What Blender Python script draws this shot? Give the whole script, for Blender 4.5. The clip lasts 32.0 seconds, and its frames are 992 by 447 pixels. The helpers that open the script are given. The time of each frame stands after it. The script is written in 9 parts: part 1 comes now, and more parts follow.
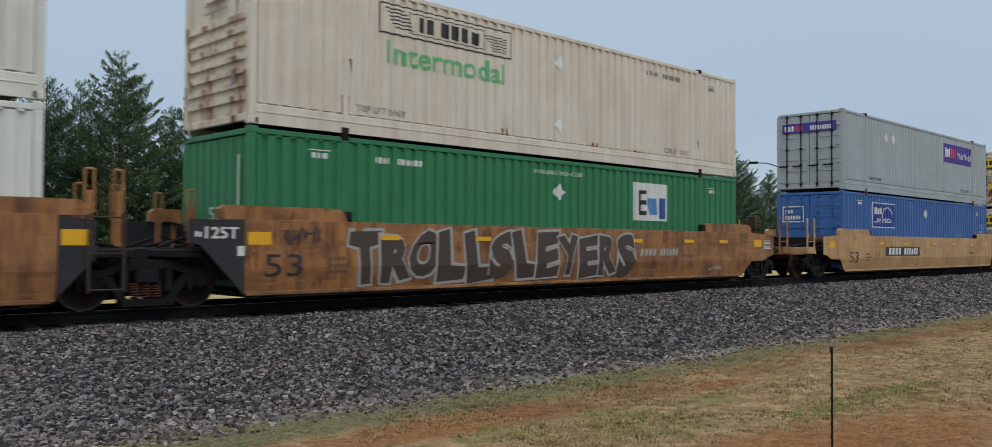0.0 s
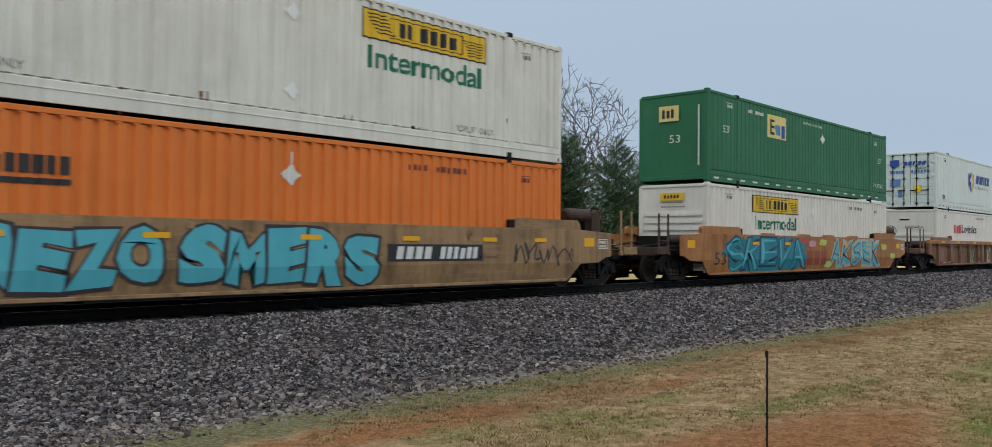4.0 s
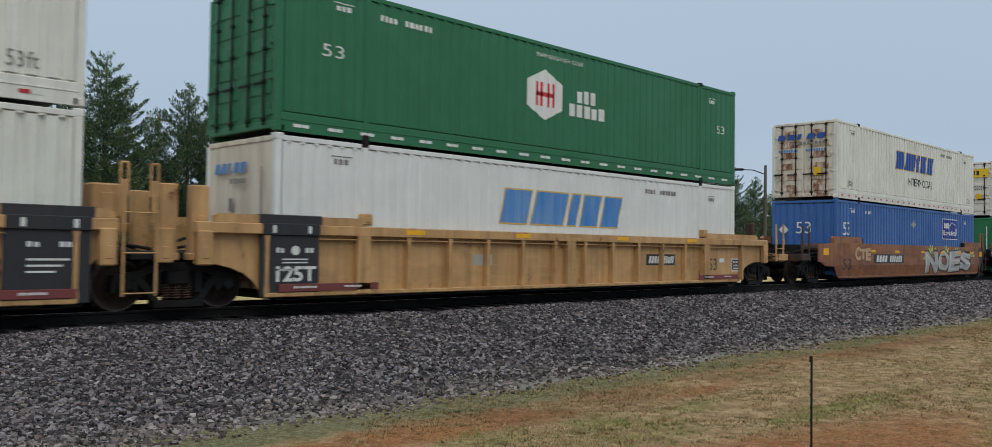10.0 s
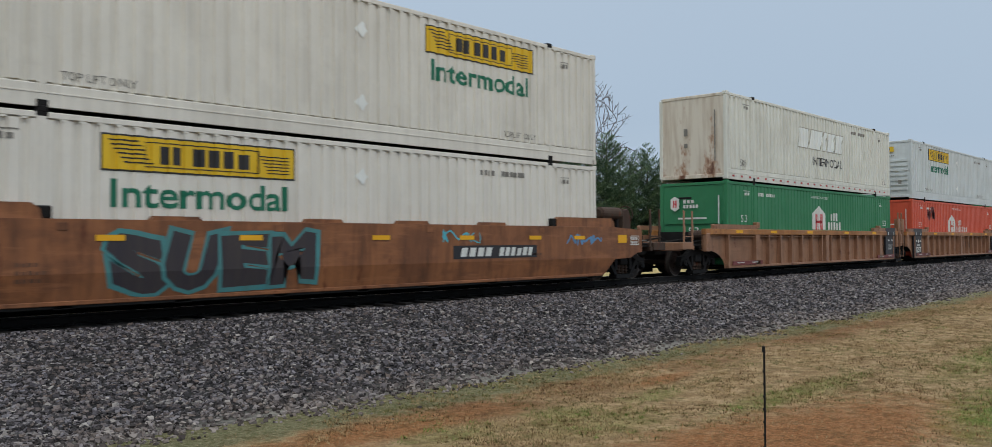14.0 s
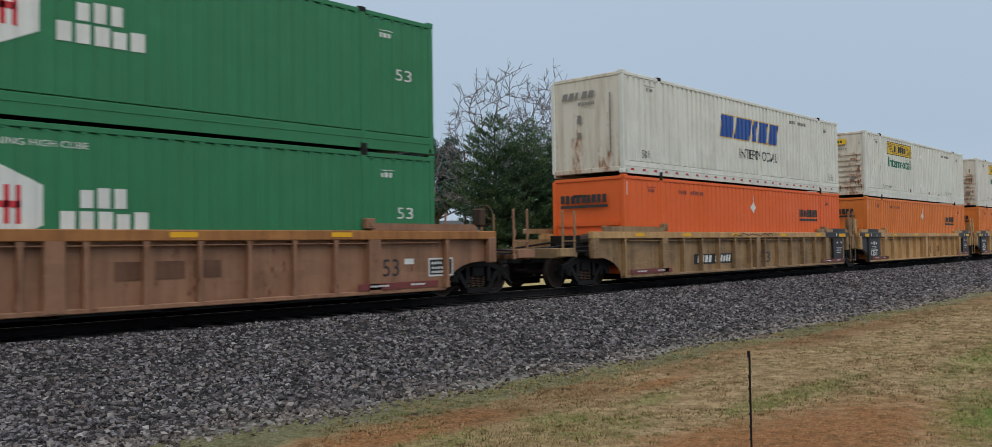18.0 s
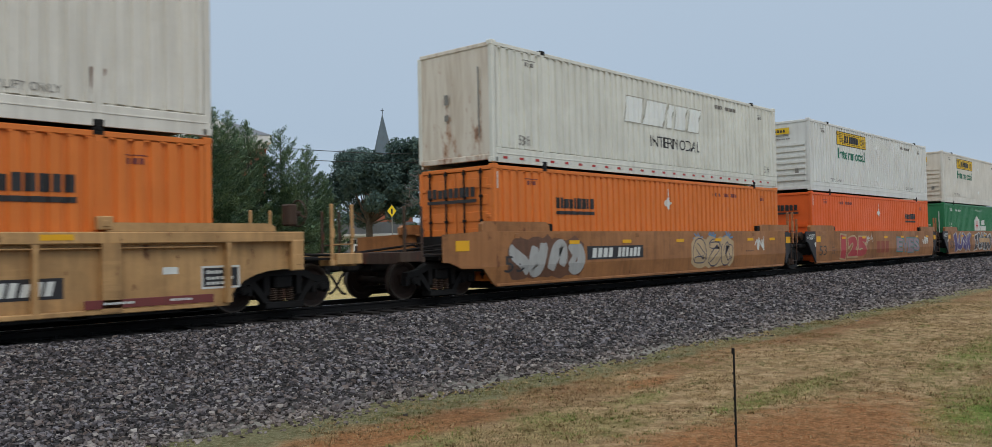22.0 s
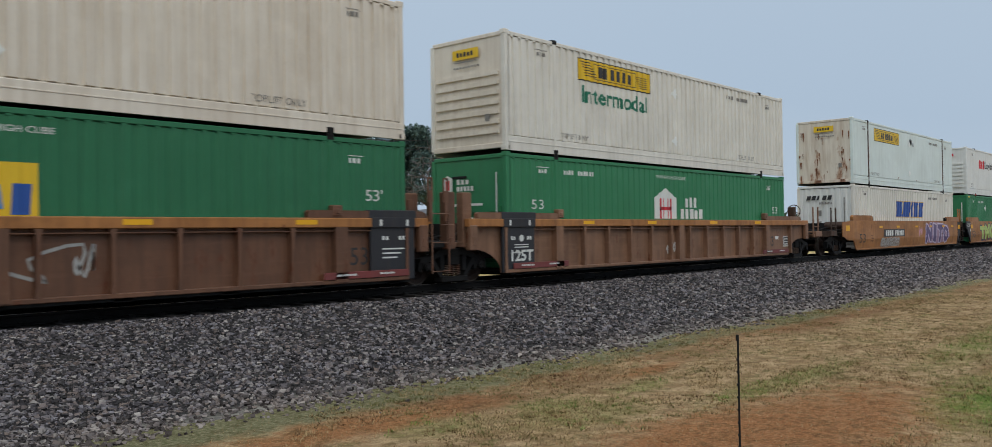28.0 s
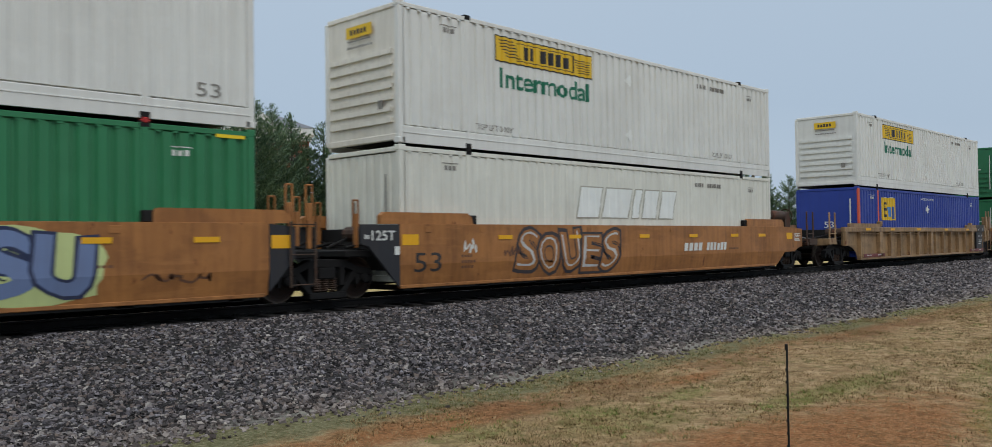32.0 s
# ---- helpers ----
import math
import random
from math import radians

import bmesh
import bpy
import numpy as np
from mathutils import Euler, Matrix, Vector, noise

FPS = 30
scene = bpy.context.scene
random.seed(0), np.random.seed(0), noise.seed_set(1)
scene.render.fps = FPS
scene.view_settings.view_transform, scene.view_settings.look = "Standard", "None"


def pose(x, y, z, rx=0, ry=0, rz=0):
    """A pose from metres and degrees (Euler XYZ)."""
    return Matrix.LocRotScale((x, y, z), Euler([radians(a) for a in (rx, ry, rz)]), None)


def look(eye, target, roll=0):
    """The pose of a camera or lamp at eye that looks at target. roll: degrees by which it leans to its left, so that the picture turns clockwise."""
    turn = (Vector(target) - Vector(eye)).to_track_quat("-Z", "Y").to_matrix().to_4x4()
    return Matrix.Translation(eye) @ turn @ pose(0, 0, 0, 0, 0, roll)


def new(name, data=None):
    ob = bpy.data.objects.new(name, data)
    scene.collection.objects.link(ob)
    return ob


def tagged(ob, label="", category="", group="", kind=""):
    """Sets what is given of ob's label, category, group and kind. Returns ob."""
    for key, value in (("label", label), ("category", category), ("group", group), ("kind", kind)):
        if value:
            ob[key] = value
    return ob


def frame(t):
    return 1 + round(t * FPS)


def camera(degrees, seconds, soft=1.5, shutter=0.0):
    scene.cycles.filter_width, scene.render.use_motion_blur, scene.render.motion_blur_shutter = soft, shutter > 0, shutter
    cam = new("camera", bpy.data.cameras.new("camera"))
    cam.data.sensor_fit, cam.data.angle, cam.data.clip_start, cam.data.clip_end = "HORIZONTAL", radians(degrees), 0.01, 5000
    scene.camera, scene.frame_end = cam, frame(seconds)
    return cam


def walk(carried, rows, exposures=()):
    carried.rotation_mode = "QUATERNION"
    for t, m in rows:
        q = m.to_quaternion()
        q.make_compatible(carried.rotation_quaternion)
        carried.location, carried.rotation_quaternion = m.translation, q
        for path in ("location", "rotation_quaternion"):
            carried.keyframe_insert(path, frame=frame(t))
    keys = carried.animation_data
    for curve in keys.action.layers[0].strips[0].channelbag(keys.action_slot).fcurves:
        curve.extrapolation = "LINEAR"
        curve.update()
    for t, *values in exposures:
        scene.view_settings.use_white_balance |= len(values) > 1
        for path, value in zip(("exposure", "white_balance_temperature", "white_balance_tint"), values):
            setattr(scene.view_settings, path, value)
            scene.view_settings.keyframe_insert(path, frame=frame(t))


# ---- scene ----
cam = camera(59.220, 32.0, soft=0.8, shutter=0.12)
PATH = [
    (0.0, pose(-0.021, 0.056, 1.733, 91.363, -0.338, -44.418)),
    (0.5, pose(-0.016, 0.042, 1.746, 91.295, -0.586, -44.159)),
    (1.0, pose(-0.018, 0.029, 1.752, 91.351, -0.543, -44.404)),
    (1.5, pose(-0.010, 0.038, 1.750, 91.348, -0.543, -45.384)),
    (2.0, pose(-0.006, 0.034, 1.749, 91.366, -0.520, -46.191)),
    (2.5, pose(0.005, 0.037, 1.741, 91.292, -0.491, -46.434)),
    (3.0, pose(0.008, 0.020, 1.749, 91.280, -0.483, -46.762)),
    (3.5, pose(0.005, 0.024, 1.752, 91.285, -0.534, -47.012)),
    (5.5, pose(0.032, -0.013, 1.759, 91.462, -0.252, -47.936)),
    (6.0, pose(0.018, 0.003, 1.748, 91.559, -0.243, -47.562)),
    (6.5, pose(0.012, 0.009, 1.746, 91.587, -0.359, -47.195)),
    (7.0, pose(0.017, 0.006, 1.744, 91.609, -0.529, -47.367)),
    (7.5, pose(0.001, 0.029, 1.737, 91.568, -0.797, -47.240)),
    (8.0, pose(0.001, 0.033, 1.741, 91.569, -0.888, -46.937)),
    (8.5, pose(-0.001, 0.022, 1.745, 91.542, -0.884, -46.429)),
    (9.0, pose(-0.000, 0.039, 1.738, 91.573, -0.911, -45.803)),
    (9.5, pose(-0.002, 0.021, 1.741, 91.629, -0.862, -45.507)),
    (10.0, pose(-0.006, 0.049, 1.742, 91.654, -0.785, -45.311)),
    (10.5, pose(0.005, 0.053, 1.739, 91.325, -0.625, -45.352)),
    (11.0, pose(0.000, 0.070, 1.751, 91.087, -0.515, -45.528)),
    (11.5, pose(0.014, 0.045, 1.748, 91.026, -0.373, -46.679)),
    (12.0, pose(0.025, 0.024, 1.747, 90.977, -0.229, -47.678)),
    (12.5, pose(0.021, 0.019, 1.755, 90.961, -0.035, -48.181)),
    (13.0, pose(0.019, 0.014, 1.763, 91.010, 0.230, -48.191)),
    (13.5, pose(0.007, 0.027, 1.762, 91.146, 0.323, -48.065)),
    (14.0, pose(0.005, 0.033, 1.759, 91.175, 0.297, -47.844)),
    (14.5, pose(0.011, 0.020, 1.748, 91.219, 0.301, -47.663)),
    (16.5, pose(0.011, -0.002, 1.763, 91.754, 0.602, -47.217)),
    (17.0, pose(0.007, 0.009, 1.766, 91.714, 0.696, -47.129)),
    (17.5, pose(0.018, 0.009, 1.764, 91.587, 0.803, -47.330)),
    (18.0, pose(0.026, -0.007, 1.767, 91.516, 0.876, -47.966)),
    (18.5, pose(0.018, -0.008, 1.772, 91.574, 0.970, -48.042)),
    (19.0, pose(0.028, -0.011, 1.768, 91.542, 1.215, -47.817)),
    (19.5, pose(0.042, -0.029, 1.760, 91.494, 1.241, -47.712)),
    (20.0, pose(0.049, -0.038, 1.764, 91.487, 1.091, -48.325)),
    (20.5, pose(0.032, -0.029, 1.760, 91.754, 0.732, -48.284)),
    (21.0, pose(0.042, -0.024, 1.757, 91.864, 0.777, -47.658)),
    (21.5, pose(0.053, -0.030, 1.759, 91.743, 1.038, -47.615)),
    (22.0, pose(0.050, -0.022, 1.759, 91.552, 1.215, -48.501)),
    (22.5, pose(0.041, -0.021, 1.761, 91.505, 1.309, -48.879)),
    (23.0, pose(0.041, -0.021, 1.756, 91.409, 1.342, -48.827)),
    (23.5, pose(0.037, -0.005, 1.755, 91.279, 1.213, -48.524)),
    (24.0, pose(0.034, -0.000, 1.758, 91.219, 1.005, -48.318)),
    (24.5, pose(0.045, -0.016, 1.758, 91.193, 0.926, -48.285)),
    (25.0, pose(0.051, -0.016, 1.752, 91.095, 0.869, -48.527)),
    (25.5, pose(0.042, -0.023, 1.753, 91.017, 0.826, -48.350)),
    (26.0, pose(0.045, -0.015, 1.750, 90.904, 0.926, -48.119)),
    (26.5, pose(0.048, -0.016, 1.753, 90.783, 0.960, -48.021)),
    (28.5, pose(0.033, -0.014, 1.753, 90.734, 0.859, -48.466)),
    (29.0, pose(0.027, -0.013, 1.754, 90.898, 0.681, -47.985)),
    (29.5, pose(0.020, 0.001, 1.754, 91.045, 0.563, -47.403)),
    (30.0, pose(0.014, 0.018, 1.754, 91.103, 0.476, -46.644)),
    (30.5, pose(0.023, 0.013, 1.757, 91.143, 0.410, -46.371)),
    (31.0, pose(0.019, 0.018, 1.757, 91.139, 0.419, -46.435)),
    (31.5, pose(0.020, 0.018, 1.757, 91.112, 0.527, -46.155)),
    (32.0, pose(0.026, 0.005, 1.757, 91.165, 0.738, -45.897)),
]
walk(cam, PATH)

# ---- world, sun ----
RAIL_TOP = 0.645
CAR_Z = 0.56             # level from which the cars' bodies are set out
ON_RAIL = RAIL_TOP - CAR_Z
FACE_Y = 13.83          # near face of the containers
TRACK_Y = FACE_Y + 1.295
SPEED, SLOWING = 17.2246, 0.0075


# small hitches in the train's run: seconds, metres that it hangs back
HITCHES = ((0.0, 0.0), (0.5, 0.05), (1.0, 0.56), (1.5, 0.56), (2.0, 0.60), (2.5, 0.06), (3.0, 0.08), (3.5, 0.0), (7.5, 0.0), (8.0, 0.48), (8.5, 0.1), (9.0, 0.0), (12.5, 0.0), (13.0, 0.0), (13.5, 0.12), (14.0, 0.50), (14.5, 0.3), (15.0, 0.05), (15.5, 0.0), (32.0, 0.0))


def travelled(t):
    for (a, da), (b, db) in zip(HITCHES, HITCHES[1:]):
        if a <= t <= b:
            return SPEED * t - SLOWING * t * t - (da + (db - da) * (t - a) / (b - a))
    return SPEED * t - SLOWING * t * t


def lin(r, g, b):
    return tuple(c / 12.92 if c < 0.04045 else ((c + 0.055) / 1.055) ** 2.4 for c in (r / 255, g / 255, b / 255))


SUN_ELEV, SUN_TURN = 52.0, 212.0
world = bpy.data.worlds.new("overcast_sky")
scene.world = world
world.use_nodes = True
wn, wl = world.node_tree.nodes, world.node_tree.links
sky = wn.new("ShaderNodeTexSky")
sky.sky_type, sky.sun_disc = "NISHITA", False
sky.sun_elevation, sky.sun_rotation = radians(SUN_ELEV), radians(SUN_TURN)
sky.air_density, sky.dust_density = 1.5, 4.0
skymul = wn.new("ShaderNodeVectorMath")
skymul.operation = "SCALE"
skymul.inputs["Scale"].default_value = 0.05
wl.new(sky.outputs[0], skymul.inputs[0])
geo = wn.new("ShaderNodeTexCoord")
sep = wn.new("ShaderNodeSeparateXYZ")
wl.new(geo.outputs["Generated"], sep.inputs[0])
cloud = wn.new("ShaderNodeTexNoise")
cloud.inputs["Scale"].default_value, cloud.inputs["Detail"].default_value = 1.6, 3.0
wl.new(geo.outputs["Generated"], cloud.inputs["Vector"])
cadd = wn.new("ShaderNodeMath")
cadd.operation = "MULTIPLY_ADD"
cadd.inputs[1].default_value = 0.14
wl.new(cloud.outputs["Fac"], cadd.inputs[0])
wl.new(sep.outputs["Z"], cadd.inputs[2])
ramp = wn.new("ShaderNodeValToRGB")
wl.new(cadd.outputs[0], ramp.inputs[0])
ce = ramp.color_ramp.elements
ce[0].position, ce[0].color = 0.04, (0.470, 0.575, 0.690, 1)
ce[1].position, ce[1].color = 0.95, (0.96, 1.0, 1.04, 1)
for p, c in ((0.20, (0.402, 0.508, 0.640, 1)), (0.40, (0.44, 0.54, 0.66, 1)), (0.62, (0.82, 0.90, 0.99, 1))):
    e = ce.new(p)
    e.color = c
over = wn.new("ShaderNodeVectorMath")
over.operation = "SCALE"
over.inputs["Scale"].default_value = 1.12
wl.new(ramp.outputs[0], over.inputs[0])
smix = wn.new("ShaderNodeMix")
smix.data_type = "RGBA"
smix.inputs["Factor"].default_value = 0.86
wl.new(skymul.outputs[0], smix.inputs["A"])
wl.new(over.outputs[0], smix.inputs["B"])
wl.new(smix.outputs["Result"], wn["Background"].inputs["Color"])
wn["Background"].inputs["Strength"].default_value = 1.0
sun_data = bpy.data.lights.new("sun", "SUN")
sun_data.energy, sun_data.angle, sun_data.color = 0.75, radians(36), (1.0, 0.975, 0.94)
sun = new("sun", sun_data)
sx, sy = math.sin(radians(SUN_TURN)) * math.cos(radians(SUN_ELEV)), math.cos(radians(SUN_TURN)) * math.cos(radians(SUN_ELEV))
sun.matrix_world = look((sx * 100, sy * 100, math.sin(radians(SUN_ELEV)) * 100), (0, 0, 0))

# ---- materials ----
MATS = {}


def material(name, build):
    if name not in MATS:
        m = bpy.data.materials.new(name)
        m.use_nodes = True
        nt = m.node_tree
        build(nt, nt.nodes["Principled BSDF"])
        MATS[name] = m
    return MATS[name]


def node(nt, kind, **sets):
    n = nt.nodes.new(kind)
    for k, v in sets.items():
        if k in n.inputs:
            n.inputs[k].default_value = v
    return n


def noise_at(nt, vec, scale, detail=4.0, rough=0.55):
    n = node(nt, "ShaderNodeTexNoise", Scale=scale, Detail=detail, Roughness=rough)
    nt.links.new(vec, n.inputs["Vector"])
    return n.outputs["Fac"]


def ramped(nt, fac, lo, hi, a=0.0, b=1.0):
    n = node(nt, "ShaderNodeMapRange")
    n.inputs["From Min"].default_value, n.inputs["From Max"].default_value = lo, hi
    n.inputs["To Min"].default_value, n.inputs["To Max"].default_value = a, b
    nt.links.new(fac, n.inputs["Value"])
    return n.outputs["Result"]


def mixed(nt, fac, a, b, mode="MIX"):
    n = nt.nodes.new("ShaderNodeMix")
    n.data_type, n.blend_type = "RGBA", mode
    if isinstance(fac, float):
        n.inputs["Factor"].default_value = fac
    else:
        nt.links.new(fac, n.inputs["Factor"])
    for key, v in (("A", a), ("B", b)):
        if isinstance(v, tuple):
            n.inputs[key].default_value = (*v[:3], 1)
        else:
            nt.links.new(v, n.inputs[key])
    return n.outputs["Result"]


def stretched(nt, vec, sx_, sy_, sz_):
    n = nt.nodes.new("ShaderNodeMapping")
    n.inputs["Scale"].default_value = (sx_, sy_, sz_)
    nt.links.new(vec, n.inputs["Vector"])
    return n.outputs["Vector"]


def scattered_coords(nt):
    """Object coordinates, shifted from object to object."""
    tc = nt.nodes.new("ShaderNodeTexCoord")
    oi = nt.nodes.new("ShaderNodeObjectInfo")
    mul = nt.nodes.new("ShaderNodeMath")
    mul.operation = "MULTIPLY"
    mul.inputs[1].default_value = 61.0
    nt.links.new(oi.outputs["Random"], mul.inputs[0])
    add = nt.nodes.new("ShaderNodeVectorMath")
    add.operation = "ADD"
    nt.links.new(tc.outputs["Object"], add.inputs[0])
    nt.links.new(mul.outputs[0], add.inputs[1])
    return add.outputs["Vector"]


RUST = lin(112, 62, 38)


def bumped(nt, bsdf, fac, strength, distance=0.01):
    b = node(nt, "ShaderNodeBump", Strength=strength, Distance=distance)
    nt.links.new(fac, b.inputs["Height"])
    nt.links.new(b.outputs["Normal"], bsdf.inputs["Normal"])


def paint(name, rgb, rough=0.5, dirt=0.35, rust=0.0, dirt_rgb=(92, 80, 66), metal=0.0, grime=0.0):
    def build(nt, bsdf):
        vec = scattered_coords(nt)
        base = lin(*rgb)
        d = lin(*dirt_rgb)
        broad = ramped(nt, noise_at(nt, vec, 0.7, 5.0), 0.38, 0.72)
        streak = ramped(nt, noise_at(nt, stretched(nt, vec, 7.0, 7.0, 0.35), 1.0, 4.0), 0.42, 0.78)
        speck = ramped(nt, noise_at(nt, vec, 14.0, 6.0, 0.7), 0.55, 0.80)
        c = mixed(nt, ramped(nt, broad, 0, 1, 0.0, dirt * 0.55), base, d)
        c = mixed(nt, ramped(nt, streak, 0, 1, 0.0, dirt * 0.8), c, d)
        c = mixed(nt, ramped(nt, speck, 0, 1, 0.0, dirt * 0.5), c, d)
        fade = tuple(min(1.0, x * 1.12 + 0.015) for x in base)
        c = mixed(nt, ramped(nt, noise_at(nt, vec, 1.9, 3.0), 0.52, 0.75, 0.0, 0.35), c, fade)
        if grime:
            drip = ramped(nt, noise_at(nt, stretched(nt, vec, 2.6, 2.6, 0.5), 1.0, 8.0, 0.66), 0.50, 0.68, 0.0, 0.75 * grime)
            c = mixed(nt, drip, c, tuple(x * 0.55 for x in d))
            patch = ramped(nt, noise_at(nt, stretched(nt, vec, 0.7, 1.0, 1.8), 1.1, 7.0, 0.6), 0.50, 0.60, 0.0, 0.5 * grime)
            c = mixed(nt, patch, c, d)
            worn = ramped(nt, noise_at(nt, stretched(nt, vec, 0.5, 1.0, 5.0), 1.3, 5.0, 0.6), 0.58, 0.66, 0.0, 0.5 * grime)
            c = mixed(nt, worn, c, fade)
        if rust:
            r = ramped(nt, noise_at(nt, stretched(nt, vec, 2.2, 2.2, 0.9), 1.6, 9.0, 0.68), 0.64 - 0.16 * rust, 0.70 - 0.10 * rust)
            deep = mixed(nt, noise_at(nt, vec, 9.0, 5.0), RUST, tuple(x * 0.42 for x in RUST))
            c = mixed(nt, ramped(nt, r, 0, 1, 0.0, 0.9), c, deep)
        nt.links.new(c, bsdf.inputs["Base Color"])
        nt.links.new(ramped(nt, broad, 0, 1, rough - 0.06, rough + 0.16), bsdf.inputs["Roughness"])
        bsdf.inputs["Metallic"].default_value = metal
        bsdf.inputs["Specular IOR Level"].default_value = 0.35
        bumped(nt, bsdf, noise_at(nt, vec, 38.0, 5.0), 0.12, 0.004)
    return material(name, build)


CREAM = paint("cream_paint", (222, 219, 208), dirt=0.24)
CREAM_OLD = paint("old_cream_paint", (219, 211, 196), dirt=0.36, dirt_rgb=(150, 126, 96))
WHITE = paint("white_paint", (220, 222, 217), dirt=0.17)
WHITE_WARM = paint("warm_white_paint", (223, 220, 210), dirt=0.17)
WHITE_COOL = paint("cool_white_paint", (214, 226, 221), dirt=0.15)
PALE_GREY = paint("pale_grey_paint", (206, 213, 212), dirt=0.2)
WHITE_GREY = paint("greyish_white_paint", (222, 223, 212), dirt=0.26)
GREEN = paint("green_paint", (46, 122, 80), dirt=0.22, dirt_rgb=(60, 84, 66))
GREEN_DEEP = paint("deep_green_paint", (40, 108, 72), dirt=0.18, dirt_rgb=(40, 60, 48))
BLUE = paint("blue_paint", (58, 102, 164), dirt=0.25, dirt_rgb=(50, 66, 96))
BLUE_DEEP = paint("deep_blue_paint", (40, 64, 148), dirt=0.2, dirt_rgb=(50, 56, 90))
GREY = paint("grey_paint", (160, 170, 173), dirt=0.2)
ORANGE = paint("orange_paint", (226, 98, 38), dirt=0.16, dirt_rgb=(170, 88, 44))
ORANGE_FADED = paint("faded_orange_paint", (222, 122, 50), dirt=0.3, dirt_rgb=(150, 88, 50))
RED = paint("red_paint", (204, 86, 60), dirt=0.25, dirt_rgb=(130, 62, 46))
GOLD = paint("gold_car_paint", (198, 156, 104), dirt=0.6, rust=0.12, dirt_rgb=(112, 84, 56), grime=0.4)
GOLD_STAINED = paint("stained_gold_car_paint", (170, 118, 70), dirt=0.75, rust=0.5, dirt_rgb=(92, 62, 44), grime=1.0)
AMBER = paint("amber_car_paint", (172, 116, 64), dirt=0.6, rust=0.1, dirt_rgb=(104, 66, 38), grime=0.6)
TAN = paint("tan_car_paint", (162, 130, 92), dirt=0.7, rust=0.2, dirt_rgb=(88, 70, 52), grime=0.7)
BROWN = paint("brown_car_paint", (148, 96, 61), dirt=0.65, rust=0.2, dirt_rgb=(82, 52, 38), grime=0.8)
BROWN_LIGHT = paint("light_brown_car_paint", (166, 113, 68), dirt=0.55, rust=0.15, dirt_rgb=(100, 66, 42), grime=0.55)
BROWN_RIB = paint("weathered_brown_car_paint", (138, 102, 78), dirt=0.7, rust=0.3, dirt_rgb=(84, 60, 46), grime=0.45)
BROWN_PINK = paint("dusty_brown_car_paint", (156, 115, 88), dirt=0.6, rust=0.25, dirt_rgb=(96, 68, 52), grime=0.4)
BROWN_DARK = paint("dark_brown_car_paint", (112, 78, 58), dirt=0.7, rust=0.35, dirt_rgb=(70, 50, 40), grime=0.45)
BLACK = paint("black_paint", (40, 42, 47), dirt=0.4, dirt_rgb=(70, 62, 56))
# grimy steel, its base colour also lowered to hold the shade under the cars
STEEL_DARK = paint("grimy_shade_dark_steel", (11, 10, 10), rough=0.75, dirt=0.4, dirt_rgb=(26, 21, 18), metal=0.0)
STEEL_RUSTY = paint("rusty_steel", (62, 44, 36), rough=0.7, dirt=0.6, rust=0.5, metal=0.1)
TYRE = paint("wheel_steel", (34, 25, 21), rough=0.65, dirt=0.6, dirt_rgb=(66, 46, 36), metal=0.1)
TREAD = paint("worn_wheel_tread", (84, 78, 74), rough=0.4, dirt=0.5, metal=0.8)
GALV = paint("galvanised_rod", (150, 150, 146), rough=0.45, dirt=0.35, metal=0.5)
YELLOW = paint("yellow_reflective_tape", (232, 172, 30), dirt=0.12, dirt_rgb=(170, 120, 40))
SIGN_YELLOW = paint("yellow_sign_paint", (222, 184, 40), dirt=0.18, dirt_rgb=(160, 120, 50))
SIGN_PALE = paint("pale_yellow_sign_paint", (222, 206, 130), dirt=0.2)
DARK_INK = paint("black_lettering", (44, 44, 46), dirt=0.2, dirt_rgb=(90, 88, 84))
GREY_INK = paint("faded_grey_lettering", (128, 126, 120), dirt=0.3)
WHITE_INK = paint("white_lettering", (218, 220, 214), dirt=0.2)
GREEN_INK = paint("green_lettering", (26, 110, 84), dirt=0.15, dirt_rgb=(90, 130, 110))
GREEN_FADED = paint("faded_green_lettering", (92, 176, 116), dirt=0.3, dirt_rgb=(190, 196, 176))
BLUE_INK = paint("blue_lettering", (34, 76, 150), dirt=0.15, dirt_rgb=(100, 130, 170))
BLUE_FADED = paint("faded_blue_lettering", (58, 122, 186), dirt=0.35, dirt_rgb=(170, 190, 200))
PALE_INK = paint("washed_out_lettering", (232, 236, 232), dirt=0.15)
SHADE_INK = paint("washed_out_letter_edge", (172, 172, 158), dirt=0.3)
GOLD_EDGE = paint("gold_letter_edge", (212, 176, 96), dirt=0.2)
RED_INK = paint("red_lettering", (206, 52, 62), dirt=0.15)
ROSE_INK = paint("rose_lettering", (196, 84, 92), dirt=0.2)
PURPLE = paint("purple_sign_paint", (66, 52, 140), dirt=0.12, dirt_rgb=(90, 84, 140))
RED_PLATE = paint("dark_red_plate", (122, 58, 56), dirt=0.5, dirt_rgb=(80, 60, 56))
DULL_RED = paint("dull_red_lettering", (140, 58, 44), dirt=0.4, dirt_rgb=(150, 100, 64))
TAPE_RED = paint("red_tape", (178, 44, 44), dirt=0.2)
G_GREY = paint("grey_spray_paint", (170, 170, 166), dirt=0.3)
G_SILVER = paint("silver_spray_paint", (196, 196, 192), dirt=0.25)
G_DARK = paint("dark_spray_paint", (54, 50, 56), dirt=0.3)
G_TEAL = paint("teal_spray_paint", (84, 176, 190), dirt=0.2, dirt_rgb=(50, 110, 120))
G_RED = paint("red_spray_paint", (182, 62, 70), dirt=0.25)
G_PINK = paint("pink_spray_paint", (204, 150, 164), dirt=0.25)
